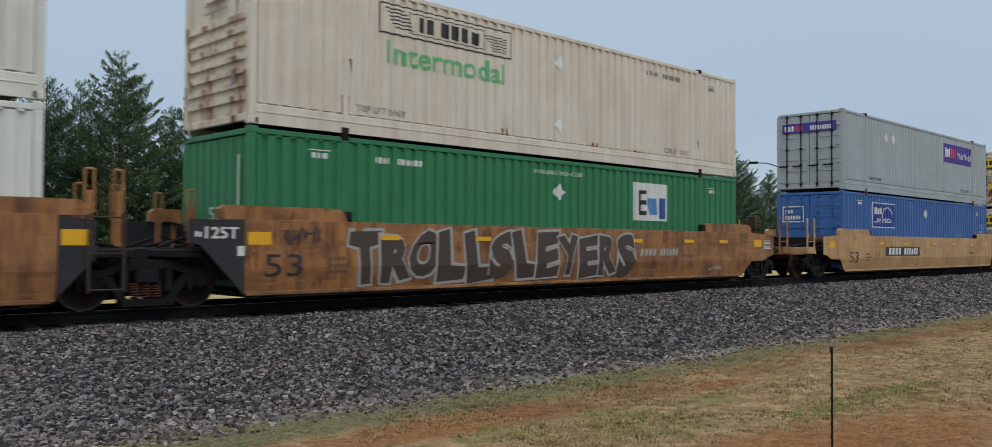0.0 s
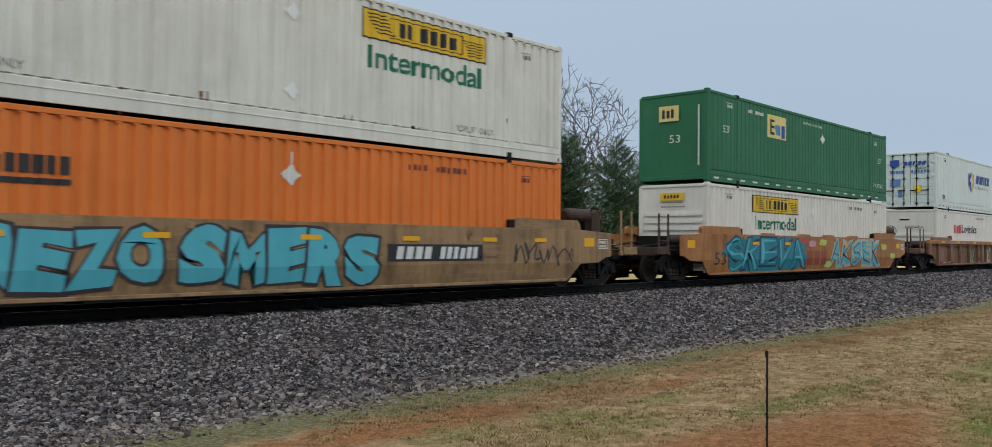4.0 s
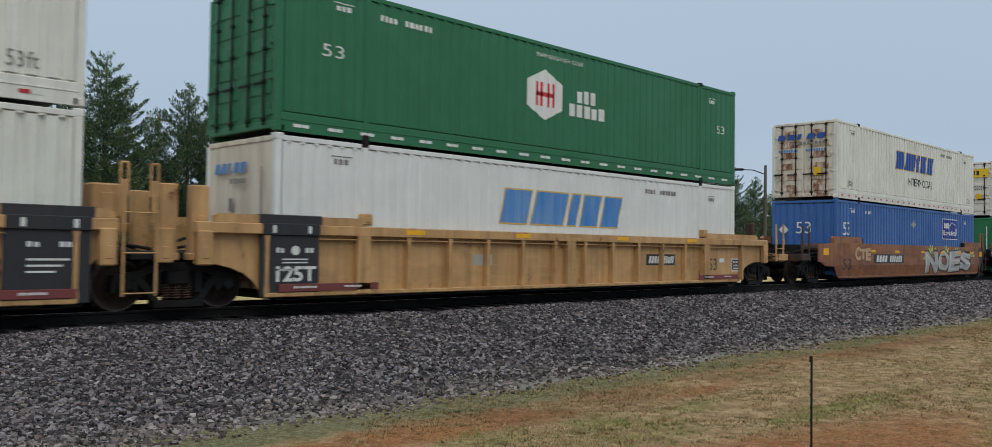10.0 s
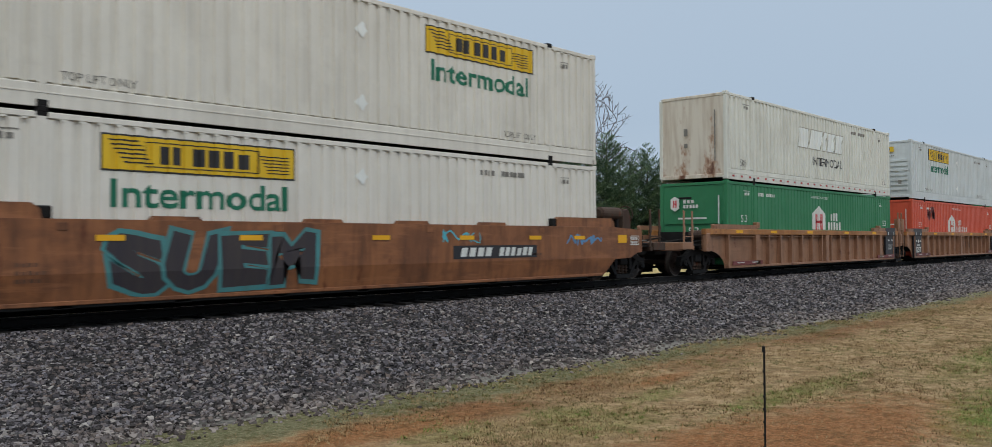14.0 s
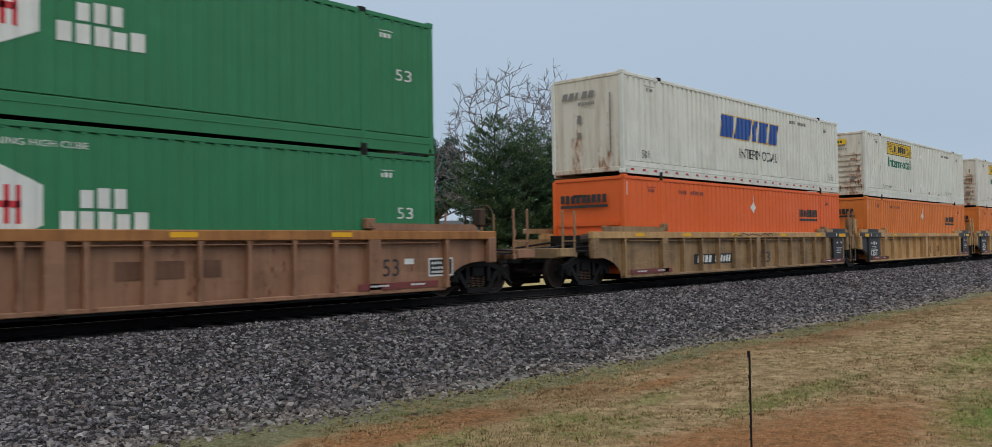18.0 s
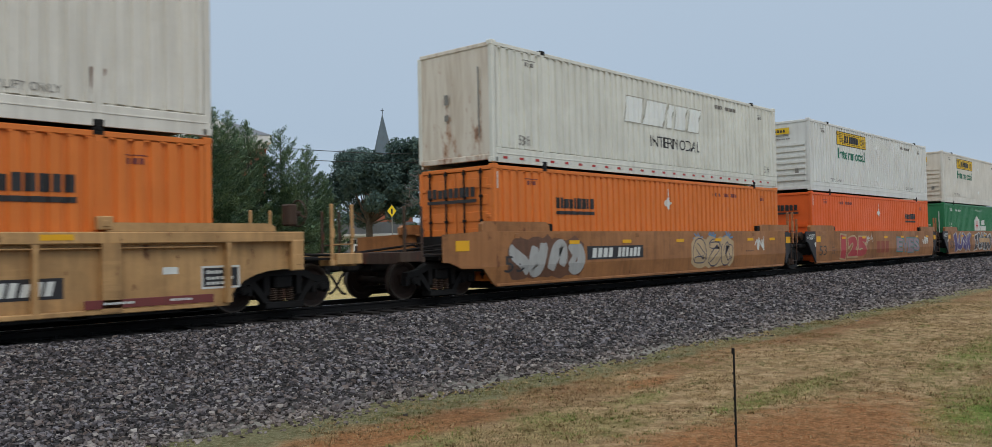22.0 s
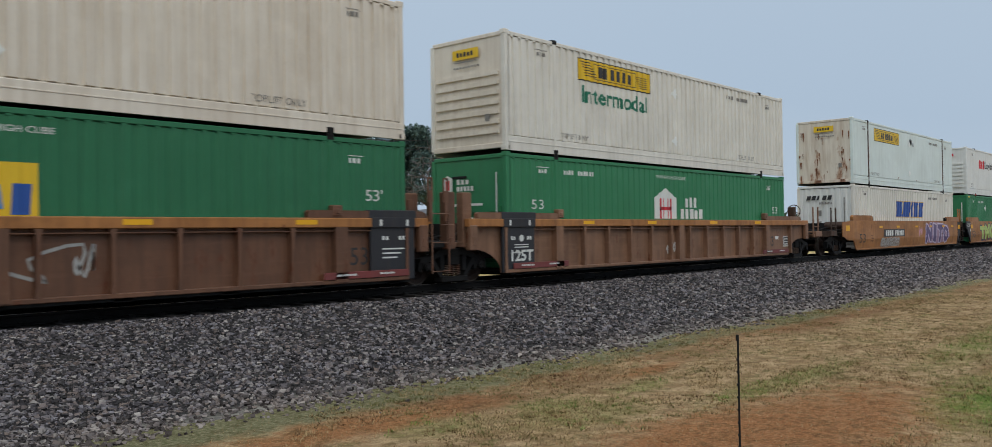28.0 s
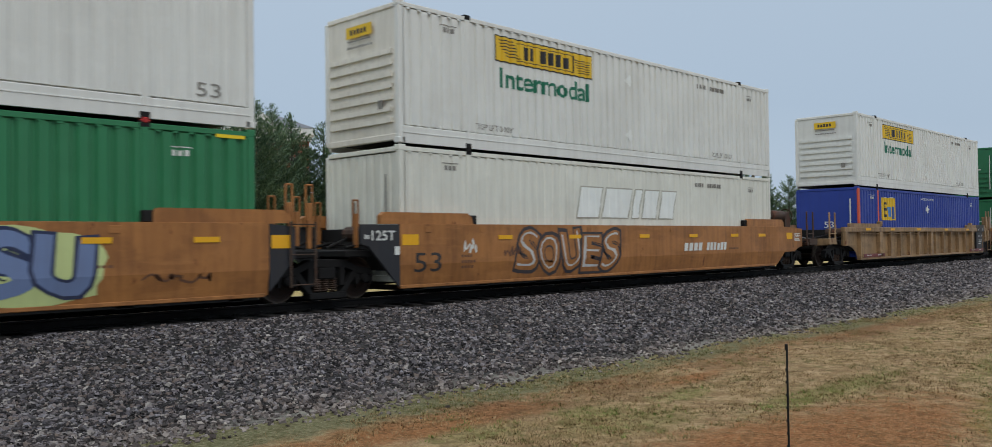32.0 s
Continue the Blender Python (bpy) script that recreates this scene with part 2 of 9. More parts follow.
G_VIOLET = paint("violet_spray_paint", (118, 94, 144), dirt=0.3)
G_LILAC = paint("lilac_spray_paint", (170, 160, 200), dirt=0.25)
G_LIME = paint("lime_spray_paint", (180, 200, 110), dirt=0.2)
G_BLUE = paint("blue_spray_paint", (88, 138, 180), dirt=0.3)
G_PLUM = paint("plum_spray_paint", (88, 70, 116), dirt=0.3)
G_PALE = paint("pale_green_grey_spray_paint", (176, 184, 166), dirt=0.3)
G_NAVY = paint("navy_spray_paint", (40, 52, 84), dirt=0.25)
G_OLIVE = paint("olive_spray_paint", (132, 134, 92), dirt=0.4)
G_SMOKE = paint("smoky_brown_spray_paint", (74, 62, 54), dirt=0.4)
G_DEEP_TEAL = paint("deep_teal_spray_paint", (30, 128, 142), dirt=0.25, dirt_rgb=(24, 70, 84))
G_MUTED_TEAL = paint("muted_teal_spray_paint", (70, 134, 136), dirt=0.35)
G_ROSE_GREY = paint("rose_grey_spray_paint", (158, 134, 142), dirt=0.35)
G_INDIGO = paint("indigo_spray_paint", (78, 66, 128), dirt=0.3)
G_LILAC_PALE = paint("pale_lilac_spray_paint", (204, 192, 212), dirt=0.25)
G_VIOLET_PALE = paint("thin_violet_spray_paint", (158, 124, 146), dirt=0.35)
G_STEEL_BLUE = paint("steel_blue_spray_paint", (112, 132, 172), dirt=0.3)
G_LIME_PALE = paint("pale_lime_spray_paint", (196, 208, 142), dirt=0.2)
G_SAND = paint("sand_spray_paint", (190, 164, 126), dirt=0.3)


def build_rusted_doors(nt, bsdf, less=0.0):
    """Cream paint with rust that spreads from the outer hinge rows and the foot of the doors."""
    tc = nt.nodes.new("ShaderNodeTexCoord")
    s = nt.nodes.new("ShaderNodeSeparateXYZ")
    vec = scattered_coords(nt)
    nt.links.new(tc.outputs["Object"], s.inputs[0])
    c = mixed(nt, ramped(nt, noise_at(nt, stretched(nt, vec, 5, 5, 0.6), 1.0, 5.0), 0.42, 0.7, 0.0, 0.45), lin(214, 206, 190), lin(150, 120, 88))
    row = nt.nodes.new("ShaderNodeTexWave")
    row.wave_type, row.bands_direction = "BANDS", "Y"
    row.inputs["Scale"].default_value, row.inputs["Distortion"].default_value, row.inputs["Detail"].default_value = 0.29, 1.2, 3.0
    nt.links.new(tc.outputs["Object"], row.inputs["Vector"])
    blot = noise_at(nt, stretched(nt, vec, 2.6, 2.6, 1.1), 1.5, 9.0, 0.68)
    add = nt.nodes.new("ShaderNodeMath")
    add.operation = "MULTIPLY_ADD"
    add.inputs[1].default_value = 0.16
    nt.links.new(row.outputs["Fac"], add.inputs[0])
    nt.links.new(blot, add.inputs[2])
    low = nt.nodes.new("ShaderNodeMath")
    low.operation = "ADD"
    nt.links.new(add.outputs[0], low.inputs[0])
    nt.links.new(ramped(nt, s.outputs["Z"], 0.2, 1.9, 0.10, -0.06), low.inputs[1])
    c = mixed(nt, ramped(nt, low.outputs[0], 0.56 + less, 0.68 + less, 0.0, 0.75), c, lin(156, 104, 64))
    c = mixed(nt, ramped(nt, low.outputs[0], 0.66 + less, 0.76 + less, 0.0, 0.9), c, lin(92, 52, 34))
    nt.links.new(c, bsdf.inputs["Base Color"])
    bsdf.inputs["Roughness"].default_value = 0.65
    bumped(nt, bsdf, noise_at(nt, vec, 40.0, 4.0), 0.15, 0.004)


CREAM_RUST = material("rusted_door_paint", lambda nt, bsdf: build_rusted_doors(nt, bsdf, 0.075))
CREAM_WORN = material("lightly_rusted_end_paint", lambda nt, bsdf: build_rusted_doors(nt, bsdf, 0.105))


def build_ballast(nt, bsdf):
    tc = nt.nodes.new("ShaderNodeTexCoord")
    vec = tc.outputs["Object"]
    v = node(nt, "ShaderNodeTexVoronoi", Scale=17.0)
    nt.links.new(vec, v.inputs["Vector"])
    tint = mixed(nt, ramped(nt, noise_at(nt, vec, 0.5, 4.0), 0.4, 0.7), lin(74, 70, 72), lin(80, 70, 64))
    bw = node(nt, "ShaderNodeRGBToBW")
    nt.links.new(v.outputs["Color"], bw.inputs[0])
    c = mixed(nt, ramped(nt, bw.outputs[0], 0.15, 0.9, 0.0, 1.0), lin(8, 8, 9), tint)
    # near-black cell edges paint the shade between the stones
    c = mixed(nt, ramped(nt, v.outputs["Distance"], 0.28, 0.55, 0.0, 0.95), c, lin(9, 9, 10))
    s = nt.nodes.new("ShaderNodeSeparateXYZ")
    nt.links.new(vec, s.inputs[0])
    edge = nt.nodes.new("ShaderNodeMath")
    edge.operation = "MULTIPLY_ADD"
    edge.inputs[1].default_value = 1.3
    nt.links.new(noise_at(nt, vec, 1.1, 6.0, 0.65), edge.inputs[0])
    nt.links.new(s.outputs["Y"], edge.inputs[2])
    c = mixed(nt, ramped(nt, edge.outputs[0], 8.15, 8.6, 0.75, 0.0), c, lin(146, 142, 132))
    nt.links.new(c, bsdf.inputs["Base Color"])
    bsdf.inputs["Roughness"].default_value = 0.85
    inv = ramped(nt, v.outputs["Distance"], 0.0, 0.6, 1.0, 0.0)
    bumped(nt, bsdf, inv, 1.0, 0.06)


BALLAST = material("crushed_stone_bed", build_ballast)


def build_stone(nt, bsdf):
    g = nt.nodes.new("ShaderNodeNewGeometry")
    tc = nt.nodes.new("ShaderNodeTexCoord")
    r = nt.nodes.new("ShaderNodeValToRGB")
    nt.links.new(g.outputs["Random Per Island"], r.inputs[0])
    el = r.color_ramp.elements
    el[0].position, el[0].color = 0.0, (*lin(14, 13, 15), 1)
    el[1].position, el[1].color = 1.0, (*lin(166, 160, 154), 1)
    for p, c in ((0.28, lin(38, 35, 37)), (0.50, lin(84, 80, 85)), (0.66, lin(106, 93, 86)), (0.82, lin(120, 117, 123)), (0.95, lin(132, 126, 122))):
        e = el.new(p)
        e.color = (*c, 1)
    c = mixed(nt, ramped(nt, noise_at(nt, tc.outputs["Object"], 40.0, 4.0), 0.4, 0.7, 0.0, 0.4), r.outputs[0], lin(60, 54, 52))
    sy = nt.nodes.new("ShaderNodeSeparateXYZ")
    nt.links.new(tc.outputs["Object"], sy.inputs[0])
    low = nt.nodes.new("ShaderNodeMath")
    low.operation = "MULTIPLY_ADD"
    low.inputs[1].default_value = 1.8
    nt.links.new(noise_at(nt, tc.outputs["Object"], 0.9, 5.0, 0.65), low.inputs[0])
    nt.links.new(sy.outputs["Y"], low.inputs[2])
    c = mixed(nt, ramped(nt, low.outputs[0], 8.2, 9.3, 0.6, 0.0), c, mixed(nt, g.outputs["Random Per Island"], lin(58, 46, 42), lin(152, 140, 130)))
    nt.links.new(c, bsdf.inputs["Base Color"])
    bsdf.inputs["Roughness"].default_value = 0.8


STONE = material("crushed_stone", build_stone)


def build_ground(nt, bsdf):
    tc = nt.nodes.new("ShaderNodeTexCoord")
    vec = tc.outputs["Object"]
    s = nt.nodes.new("ShaderNodeSeparateXYZ")
    nt.links.new(vec, s.inputs[0])
    n1 = noise_at(nt, vec, 0.55, 6.0, 0.62)
    n2 = noise_at(nt, vec, 2.9, 9.0, 0.72)
    n3 = noise_at(nt, vec, 22.0, 6.0, 0.75)
    fine = noise_at(nt, vec, 70.0, 4.0, 0.7)
    c = mixed(nt, ramped(nt, n2, 0.40, 0.60), lin(158, 130, 95), lin(206, 178, 138))
    soil = mixed(nt, ramped(nt, n3, 0.35, 0.7), lin(140, 92, 60), lin(196, 140, 92))

    def spot(px, py, rx, ry):
        m = nt.nodes.new("ShaderNodeMapping")
        m.vector_type = "POINT"
        m.inputs["Location"].default_value = (-px / rx, -py / ry, 0)
        m.inputs["Scale"].default_value = (1 / rx, 1 / ry, 0)
        nt.links.new(vec, m.inputs["Vector"])
        ln = nt.nodes.new("ShaderNodeVectorMath")
        ln.operation = "LENGTH"
        nt.links.new(m.outputs["Vector"], ln.inputs[0])
        add = nt.nodes.new("ShaderNodeMath")
        add.operation = "MULTIPLY_ADD"
        add.inputs[1].default_value = 1.5
        nt.links.new(n2, add.inputs[0])
        nt.links.new(ln.outputs["Value"], add.inputs[2])
        return ramped(nt, add.outputs[0], 1.2, 2.0, 1.0, 0.0)

    # dusty verge, a band of bare reddish soil, worn and green patches
    def reach(k):
        add = nt.nodes.new("ShaderNodeMath")
        add.operation = "MULTIPLY_ADD"
        add.inputs[1].default_value = k
        nt.links.new(n2, add.inputs[0])
        nt.links.new(s.outputs["Y"], add.inputs[2])
        return add.outputs[0]
    tuft = ramped(nt, noise_at(nt, vec, 4.2, 9.0, 0.7), 0.53, 0.62, 0.0, 0.7)
    c = mixed(nt, tuft, c, mixed(nt, ramped(nt, n3, 0.4, 0.62), lin(96, 92, 52), lin(138, 134, 84)))
    c = mixed(nt, ramped(nt, reach(1.3), 6.35, 6.75, 0.0, 0.85), c, mixed(nt, ramped(nt, n1, 0.36, 0.56), c, mixed(nt, ramped(nt, n3, 0.35, 0.7), lin(104, 70, 50), lin(158, 116, 82))))
    for px, py, rx, ry in ((8.1, 3.1, 2.2, 0.95), (6.6, 3.6, 1.7, 0.7), (5.2, 6.2, 1.9, 0.4), (6.2, 2.6, 1.6, 0.8), (13.0, 1.8, 2.2, 0.7), (9.6, 5.9, 0.8, 0.2)):
        c = mixed(nt, ramped(nt, spot(px, py, rx, ry), 0, 1, 0.0, 0.9), c, soil)
    green = mixed(nt, ramped(nt, n3, 0.3, 0.7), lin(88, 118, 44), lin(128, 152, 72))
    for px, py, rx, ry, k in ((10.4, 1.9, 1.9, 0.75, 0.95), (9.0, 4.3, 0.9, 0.25, 0.4), (6.9, 5.0, 0.9, 0.5, 0.35), (5.6, 5.6, 0.6, 0.3, 0.35), (10.3, 4.15, 1.3, 0.25, 0.45), (16.0, 3.2, 4.0, 0.5, 0.5), (7.1, 5.6, 0.5, 0.25, 0.45), (8.6, 5.4, 0.6, 0.2, 0.4)):
        c = mixed(nt, ramped(nt, spot(px, py, rx, ry), 0, 1, 0.0, k), c, green)
    c = mixed(nt, ramped(nt, reach(1.1), 7.12, 7.36, 0.0, 0.9), c, mixed(nt, ramped(nt, n3, 0.4, 0.65), lin(98, 108, 72), lin(150, 150, 122)))
    far_side = ramped(nt, s.outputs["Y"], 17.0, 19.0)
    c = mixed(nt, far_side, c, mixed(nt, ramped(nt, n1, 0.35, 0.7), lin(222, 202, 146), lin(196, 178, 118)))
    c = mixed(nt, ramped(nt, fine, 0.35, 0.60, 0.45, 0.0), c, lin(84, 64, 44))
    c = mixed(nt, ramped(nt, n3, 0.55, 0.75, 0.0, 0.35), c, lin(196, 178, 138))
    mott = noise_at(nt, vec, 5.5, 8.0, 0.72)
    c = mixed(nt, ramped(nt, mott, 0.38, 0.54, 0.5, 0.0), c, lin(84, 72, 44))
    nt.links.new(c, bsdf.inputs["Base Color"])
    bsdf.inputs["Roughness"].default_value = 0.95
    bsdf.inputs["Specular IOR Level"].default_value = 0.1
    bumped(nt, bsdf, mixed(nt, 0.5, n3, fine), 0.9, 0.05)


GROUND = material("dry_winter_grass", build_ground)


def leafy(name, a, b, rough=0.75):
    def build(nt, bsdf):
        g = nt.nodes.new("ShaderNodeNewGeometry")
        tc = nt.nodes.new("ShaderNodeTexCoord")
        c = mixed(nt, g.outputs["Random Per Island"], lin(*a), lin(*b))
        c = mixed(nt, ramped(nt, noise_at(nt, tc.outputs["Object"], 0.8, 3.0), 0.4, 0.65, 0.0, 0.5), c, lin(*a))
        nt.links.new(c, bsdf.inputs["Base Color"])
        bsdf.inputs["Roughness"].default_value = rough
        bsdf.inputs["Specular IOR Level"].default_value = 0.2
    return material(name, build)


NEEDLES = leafy("evergreen_needles", (62, 88, 72), (138, 162, 126))
# distance haze is mixed into the oak's leaf colours
OAK_LEAVES = leafy("hazed_oak_leaves", (62, 84, 82), (98, 118, 108))
PINE_FAR = leafy("far_woods_leaves", (62, 76, 66), (96, 106, 92))
BLADES_OLIVE = leafy("olive_grass_blades", (88, 86, 50), (142, 136, 86), 0.9)
BLADES_DARK = leafy("dead_brown_grass_blades", (80, 60, 40), (136, 106, 70), 0.9)
BLADES = leafy("dry_grass_blades", (138, 116, 82), (188, 164, 122), 0.9)
BLADES_GREEN = leafy("green_grass_blades", (84, 110, 48), (136, 150, 80), 0.9)
STRAW = leafy("brown_pine_straw", (138, 90, 58), (188, 132, 86), 0.9)
BARK = paint("grey_bark", (92, 84, 76), rough=0.85, dirt=0.5, dirt_rgb=(60, 52, 46))
# bark colour lifted and greyed to hold the haze of distance
BARK_BARE = paint("hazed_bare_tree_bark", (104, 98, 98), rough=0.85, dirt=0.4, dirt_rgb=(90, 80, 74))
# near black: the shade under the train is put into the rail colour
RAIL_SIDE = paint("shaded_rusty_rail", (9, 8, 8), rough=0.8, dirt=0.3, dirt_rgb=(24, 18, 15), metal=0.0)
RAIL_HEAD = paint("polished_rail_head", (168, 166, 164), rough=0.25, dirt=0.2, metal=0.9)
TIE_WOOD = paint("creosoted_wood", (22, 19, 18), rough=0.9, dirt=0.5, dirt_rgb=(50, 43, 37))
ROD_BLACK = paint("dark_rod_paint", (13, 12, 12), rough=0.7, dirt=0.3, dirt_rgb=(40, 34, 30))
BRICK = paint("red_brick_wall", (140, 84, 68), rough=0.85, dirt=0.4)
TRIM_WHITE = paint("white_trim", (214, 216, 216), dirt=0.15)
SLATE = paint("grey_roof_slate", (112, 118, 126), rough=0.7, dirt=0.3)
COPPER_GREY = paint("steeple_slate", (88, 104, 116), rough=0.6, dirt=0.3)
GLASS_DARK = paint("dark_window_glass", (44, 50, 58), rough=0.1, dirt=0.1)
RUBBER = paint("black_rubber", (34, 34, 35), rough=0.8, dirt=0.4)
VAN_WHITE = paint("white_vehicle_paint", (226, 228, 228), rough=0.3, dirt=0.1)
SIGN_ALERT = paint("warning_sign_yellow", (236, 206, 40), dirt=0.1)


# ---- mesh tools ----
class Shape:
    def __init__(self):
        self.v, self.f = [], []

    def add(self, verts, faces):
        n = len(self.v)
        self.v += [tuple(p) for p in verts]
        self.f += [tuple(i + n for i in q) for q in faces]
        return self

    def box(self, x0, x1, y0, y1, z0, z1, c=0.0):
        if not c:
            return self.add([(x, y, z) for x in (x0, x1) for y in (y0, y1) for z in (z0, z1)],
                            [(0, 1, 3, 2), (4, 6, 7, 5), (0, 4, 5, 1), (2, 3, 7, 6), (0, 2, 6, 4), (1, 5, 7, 3)])
        mid = ((x0 + x1) / 2, (y0 + y1) / 2, (z0 + z1) / 2)
        half = (abs(x1 - x0) / 2, abs(y1 - y0) / 2, abs(z1 - z0) / 2)
        c = min(c, min(half) * 0.9)
        verts, index = [], {}
        for sx_ in (-1, 1):
            for sy_ in (-1, 1):
                for sz_ in (-1, 1):
                    s = (sx_, sy_, sz_)
                    for a in range(3):
                        index[s, a] = len(verts)
                        verts.append(tuple(mid[k] + s[k] * (half[k] - (0 if k == a else c)) for k in range(3)))
        faces = []
        for a in range(3):
            b, d = (a + 1) % 3, (a + 2) % 3
            for s in (-1, 1):
                q = []
                for sb, sd in ((-1, -1), (1, -1), (1, 1), (-1, 1)):
                    k = [0, 0, 0]
                    k[a], k[b], k[d] = s, sb, sd
                    q.append(index[tuple(k), a])
                faces.append(q if s > 0 else q[::-1])
            for sb in (-1, 1):
                for sd in (-1, 1):
                    k0, k1 = [0, 0, 0], [0, 0, 0]
                    k0[a], k1[a] = -1, 1
                    k0[b] = k1[b] = sb
                    k0[d] = k1[d] = sd
                    k0, k1 = tuple(k0), tuple(k1)
                    q = [index[k0, b], index[k1, b], index[k1, d], index[k0, d]]
                    faces.append(q if sb * sd > 0 else q[::-1])
        for s in {k[0] for k in index}:
            q = [index[s, 0], index[s, 1], index[s, 2]]
            faces.append(q if s[0] * s[1] * s[2] > 0 else q[::-1])
        return self.add(verts, faces)

    def plate(self, pts, y0, y1):
        """A polygon of (x, z) points with thickness from y0 to y1."""
        n = len(pts)
        verts = [(x, y0, z) for x, z in pts] + [(x, y1, z) for x, z in pts]
        faces = [tuple(range(n)), tuple(range(2 * n - 1, n - 1, -1))] + [(i, i + n, (i + 1) % n + n, (i + 1) % n) for i in range(n)]
        return self.add(verts, faces)

    def bar(self, pts, x0, x1):
        """A polygon of (y, z) points drawn out from x0 to x1."""
        n = len(pts)
        verts = [(x0, y, z) for y, z in pts] + [(x1, y, z) for y, z in pts]
        faces = [tuple(range(n - 1, -1, -1)), tuple(range(n, 2 * n))] + [(i, (i + 1) % n, (i + 1) % n + n, i + n) for i in range(n)]
        return self.add(verts, faces)

    def rod(self, a, b, r, n=8, r2=None):
        a, b = Vector(a), Vector(b)
        q = (b - a).to_track_quat("Z", "Y")
        r2 = r if r2 is None else r2
        ring = [(math.cos(2 * math.pi * i / n), math.sin(2 * math.pi * i / n)) for i in range(n)]
        verts = [a + q @ Vector((r * c, r * s, 0)) for c, s in ring] + [b + q @ Vector((r2 * c, r2 * s, 0)) for c, s in ring]
        faces = [(i, (i + 1) % n, (i + 1) % n + n, i + n) for i in range(n)] + [tuple(range(n - 1, -1, -1)), tuple(range(n, 2 * n))]
        return self.add(verts, faces)

    def tube(self, pts, r, n=6):
        for a, b in zip(pts, pts[1:]):
            self.rod(a, b, r, n)
        return self

    def turned(self, profile, centre, n=28):
        """A profile of (radius, y) points turned about the y axis."""
        cx, cy, cz = centre
        m = len(profile)
        verts = [(cx + r * math.cos(2 * math.pi * i / n), cy + y, cz + r * math.sin(2 * math.pi * i / n)) for i in range(n) for r, y in profile]
        faces = [(i * m + k, i * m + k + 1, (i + 1) % n * m + k + 1, (i + 1) % n * m + k) for i in range(n) for k in range(m - 1)]
        return self.add(verts, faces)

    def mesh(self, name, mat):
        me = bpy.data.meshes.new(name)
        me.from_pydata(self.v, [], self.f)
        me.materials.append(mat)
        me.update()
        return me


STORE = {}


def stored(key, make):
    if key not in STORE:
        STORE[key] = make()
    return STORE[key]


SMALL_MARKS = {"stencilling", "red_tape", "white_tape", "plate_stencilling", "data_stencilling", "sprayed_tag", "panel_stencilling", "rust_run", "number_stencilling", "sign_pattern"}


def part(name, me, parent, label="", at=None):
    ob = new(name, me)
    ob.parent = parent
    if at is not None:
        ob.matrix_local = at
    if name in SMALL_MARKS:
        tagged(ob, label=label or "rows of small stencilled marks", kind="stuff")
    elif label:
        tagged(ob, label=label)
    return ob


def shaped(name, mat, *boxes, c=0.008):
    s = Shape()
    for b in boxes:
        s.box(*b, c=c)
    return s.mesh(name, mat)


# ---- flat lettering and signs ----
def word(text, height, bold=0.0, shear=0.0, squeeze=1.0):
    """Outline faces of a word: points (u, v) from its lower left corner, and faces."""
    def make():
        cu = bpy.data.curves.new("word", "FONT")
        cu.body, cu.size, cu.offset, cu.shear, cu.resolution_u = text, 1.0, bold, shear, 3
        ob = bpy.data.objects.new("word", cu)
        me = bpy.data.meshes.new_from_object(ob)
        pts = [(v.co.x, v.co.y) for v in me.vertices]
        faces = [tuple(p.vertices) for p in me.polygons]
        bpy.data.objects.remove(ob)
        bpy.data.meshes.remove(me)
        bpy.data.curves.remove(cu)
        u0, v0 = min(p[0] for p in pts), min(p[1] for p in pts)
        v1 = max(p[1] for p in pts)
        return [(p[0] - u0, p[1] - v0) for p in pts], faces, v1 - v0
    pts, faces, tall = stored(("word", text, bold, shear), make)
    k = height / tall
    return [(u * k * squeeze, v * k) for u, v in pts], faces


def word_in(text, x0, x1, z0, z1, bold=0.0, shear=0.0):
    """A word fitted into a box."""
    pts, faces = word(text, 1.0, bold, shear)
    w = max(p[0] for p in pts)
    return [(x0 + u / w * (x1 - x0), z0 + v * (z1 - z0)) for u, v in pts], faces


class Flat:
    """Flat painted shapes on a wall: (u, v) points and faces."""
    def __init__(self):
        self.p, self.f = [], []

    def poly(self, pts):
        n = len(self.p)
        self.p += list(pts)
        self.f.append(tuple(range(n, n + len(pts))))
        return self

    def rect(self, u0, u1, v0, v1, lean=0.0):
        return self.poly([(u0, v0), (u1, v0), (u1 + lean, v1), (u0 + lean, v1)])

    def faces(self, made):
        n = len(self.p)
        self.p += made[0]
        self.f += [tuple(i + n for i in q) for q in made[1]]
        return self

    def border(self, u0, u1, v0, v1, w):
        return self.rect(u0, u1, v0, v0 + w).rect(u0, u1, v1 - w, v1).rect(u0, u0 + w, v0 + w, v1 - w).rect(u1 - w, u1, v0 + w, v1 - w)

    def marks(self, u0, u1, v0, v1, count, seed, lean=0.0, gap=0.25):
        """Plain upright blocks in place of lettering."""
        r = random.Random(seed)
        step = (u1 - u0) / count
        for i in range(count):
            w = step * (1 - gap) * r.uniform(0.85, 1.0)
            self.rect(u0 + i * step, u0 + i * step + w, v0, v1 - (v1 - v0) * r.choice((0, 0, 0, 0.12)), lean)
        return self


def folds(depth):
    """Fold lines (x, y) of the corrugated side between the posts."""
    out = []
    for a, b in ((0.15, 1.89), (2.07, 14.08), (14.26, 16.0)):
        n = max(1, round((b - a) / 0.286))
        p = (b - a) / n
        out.append((a, 0.0))
        for i in range(n):
            x = a + i * p
            out += [(x + 0.27 * p, 0.0), (x + 0.36 * p, depth), (x + 0.64 * p, depth), (x + 0.73 * p, 0.0)]
        out.append((b, 0.0))
    return out


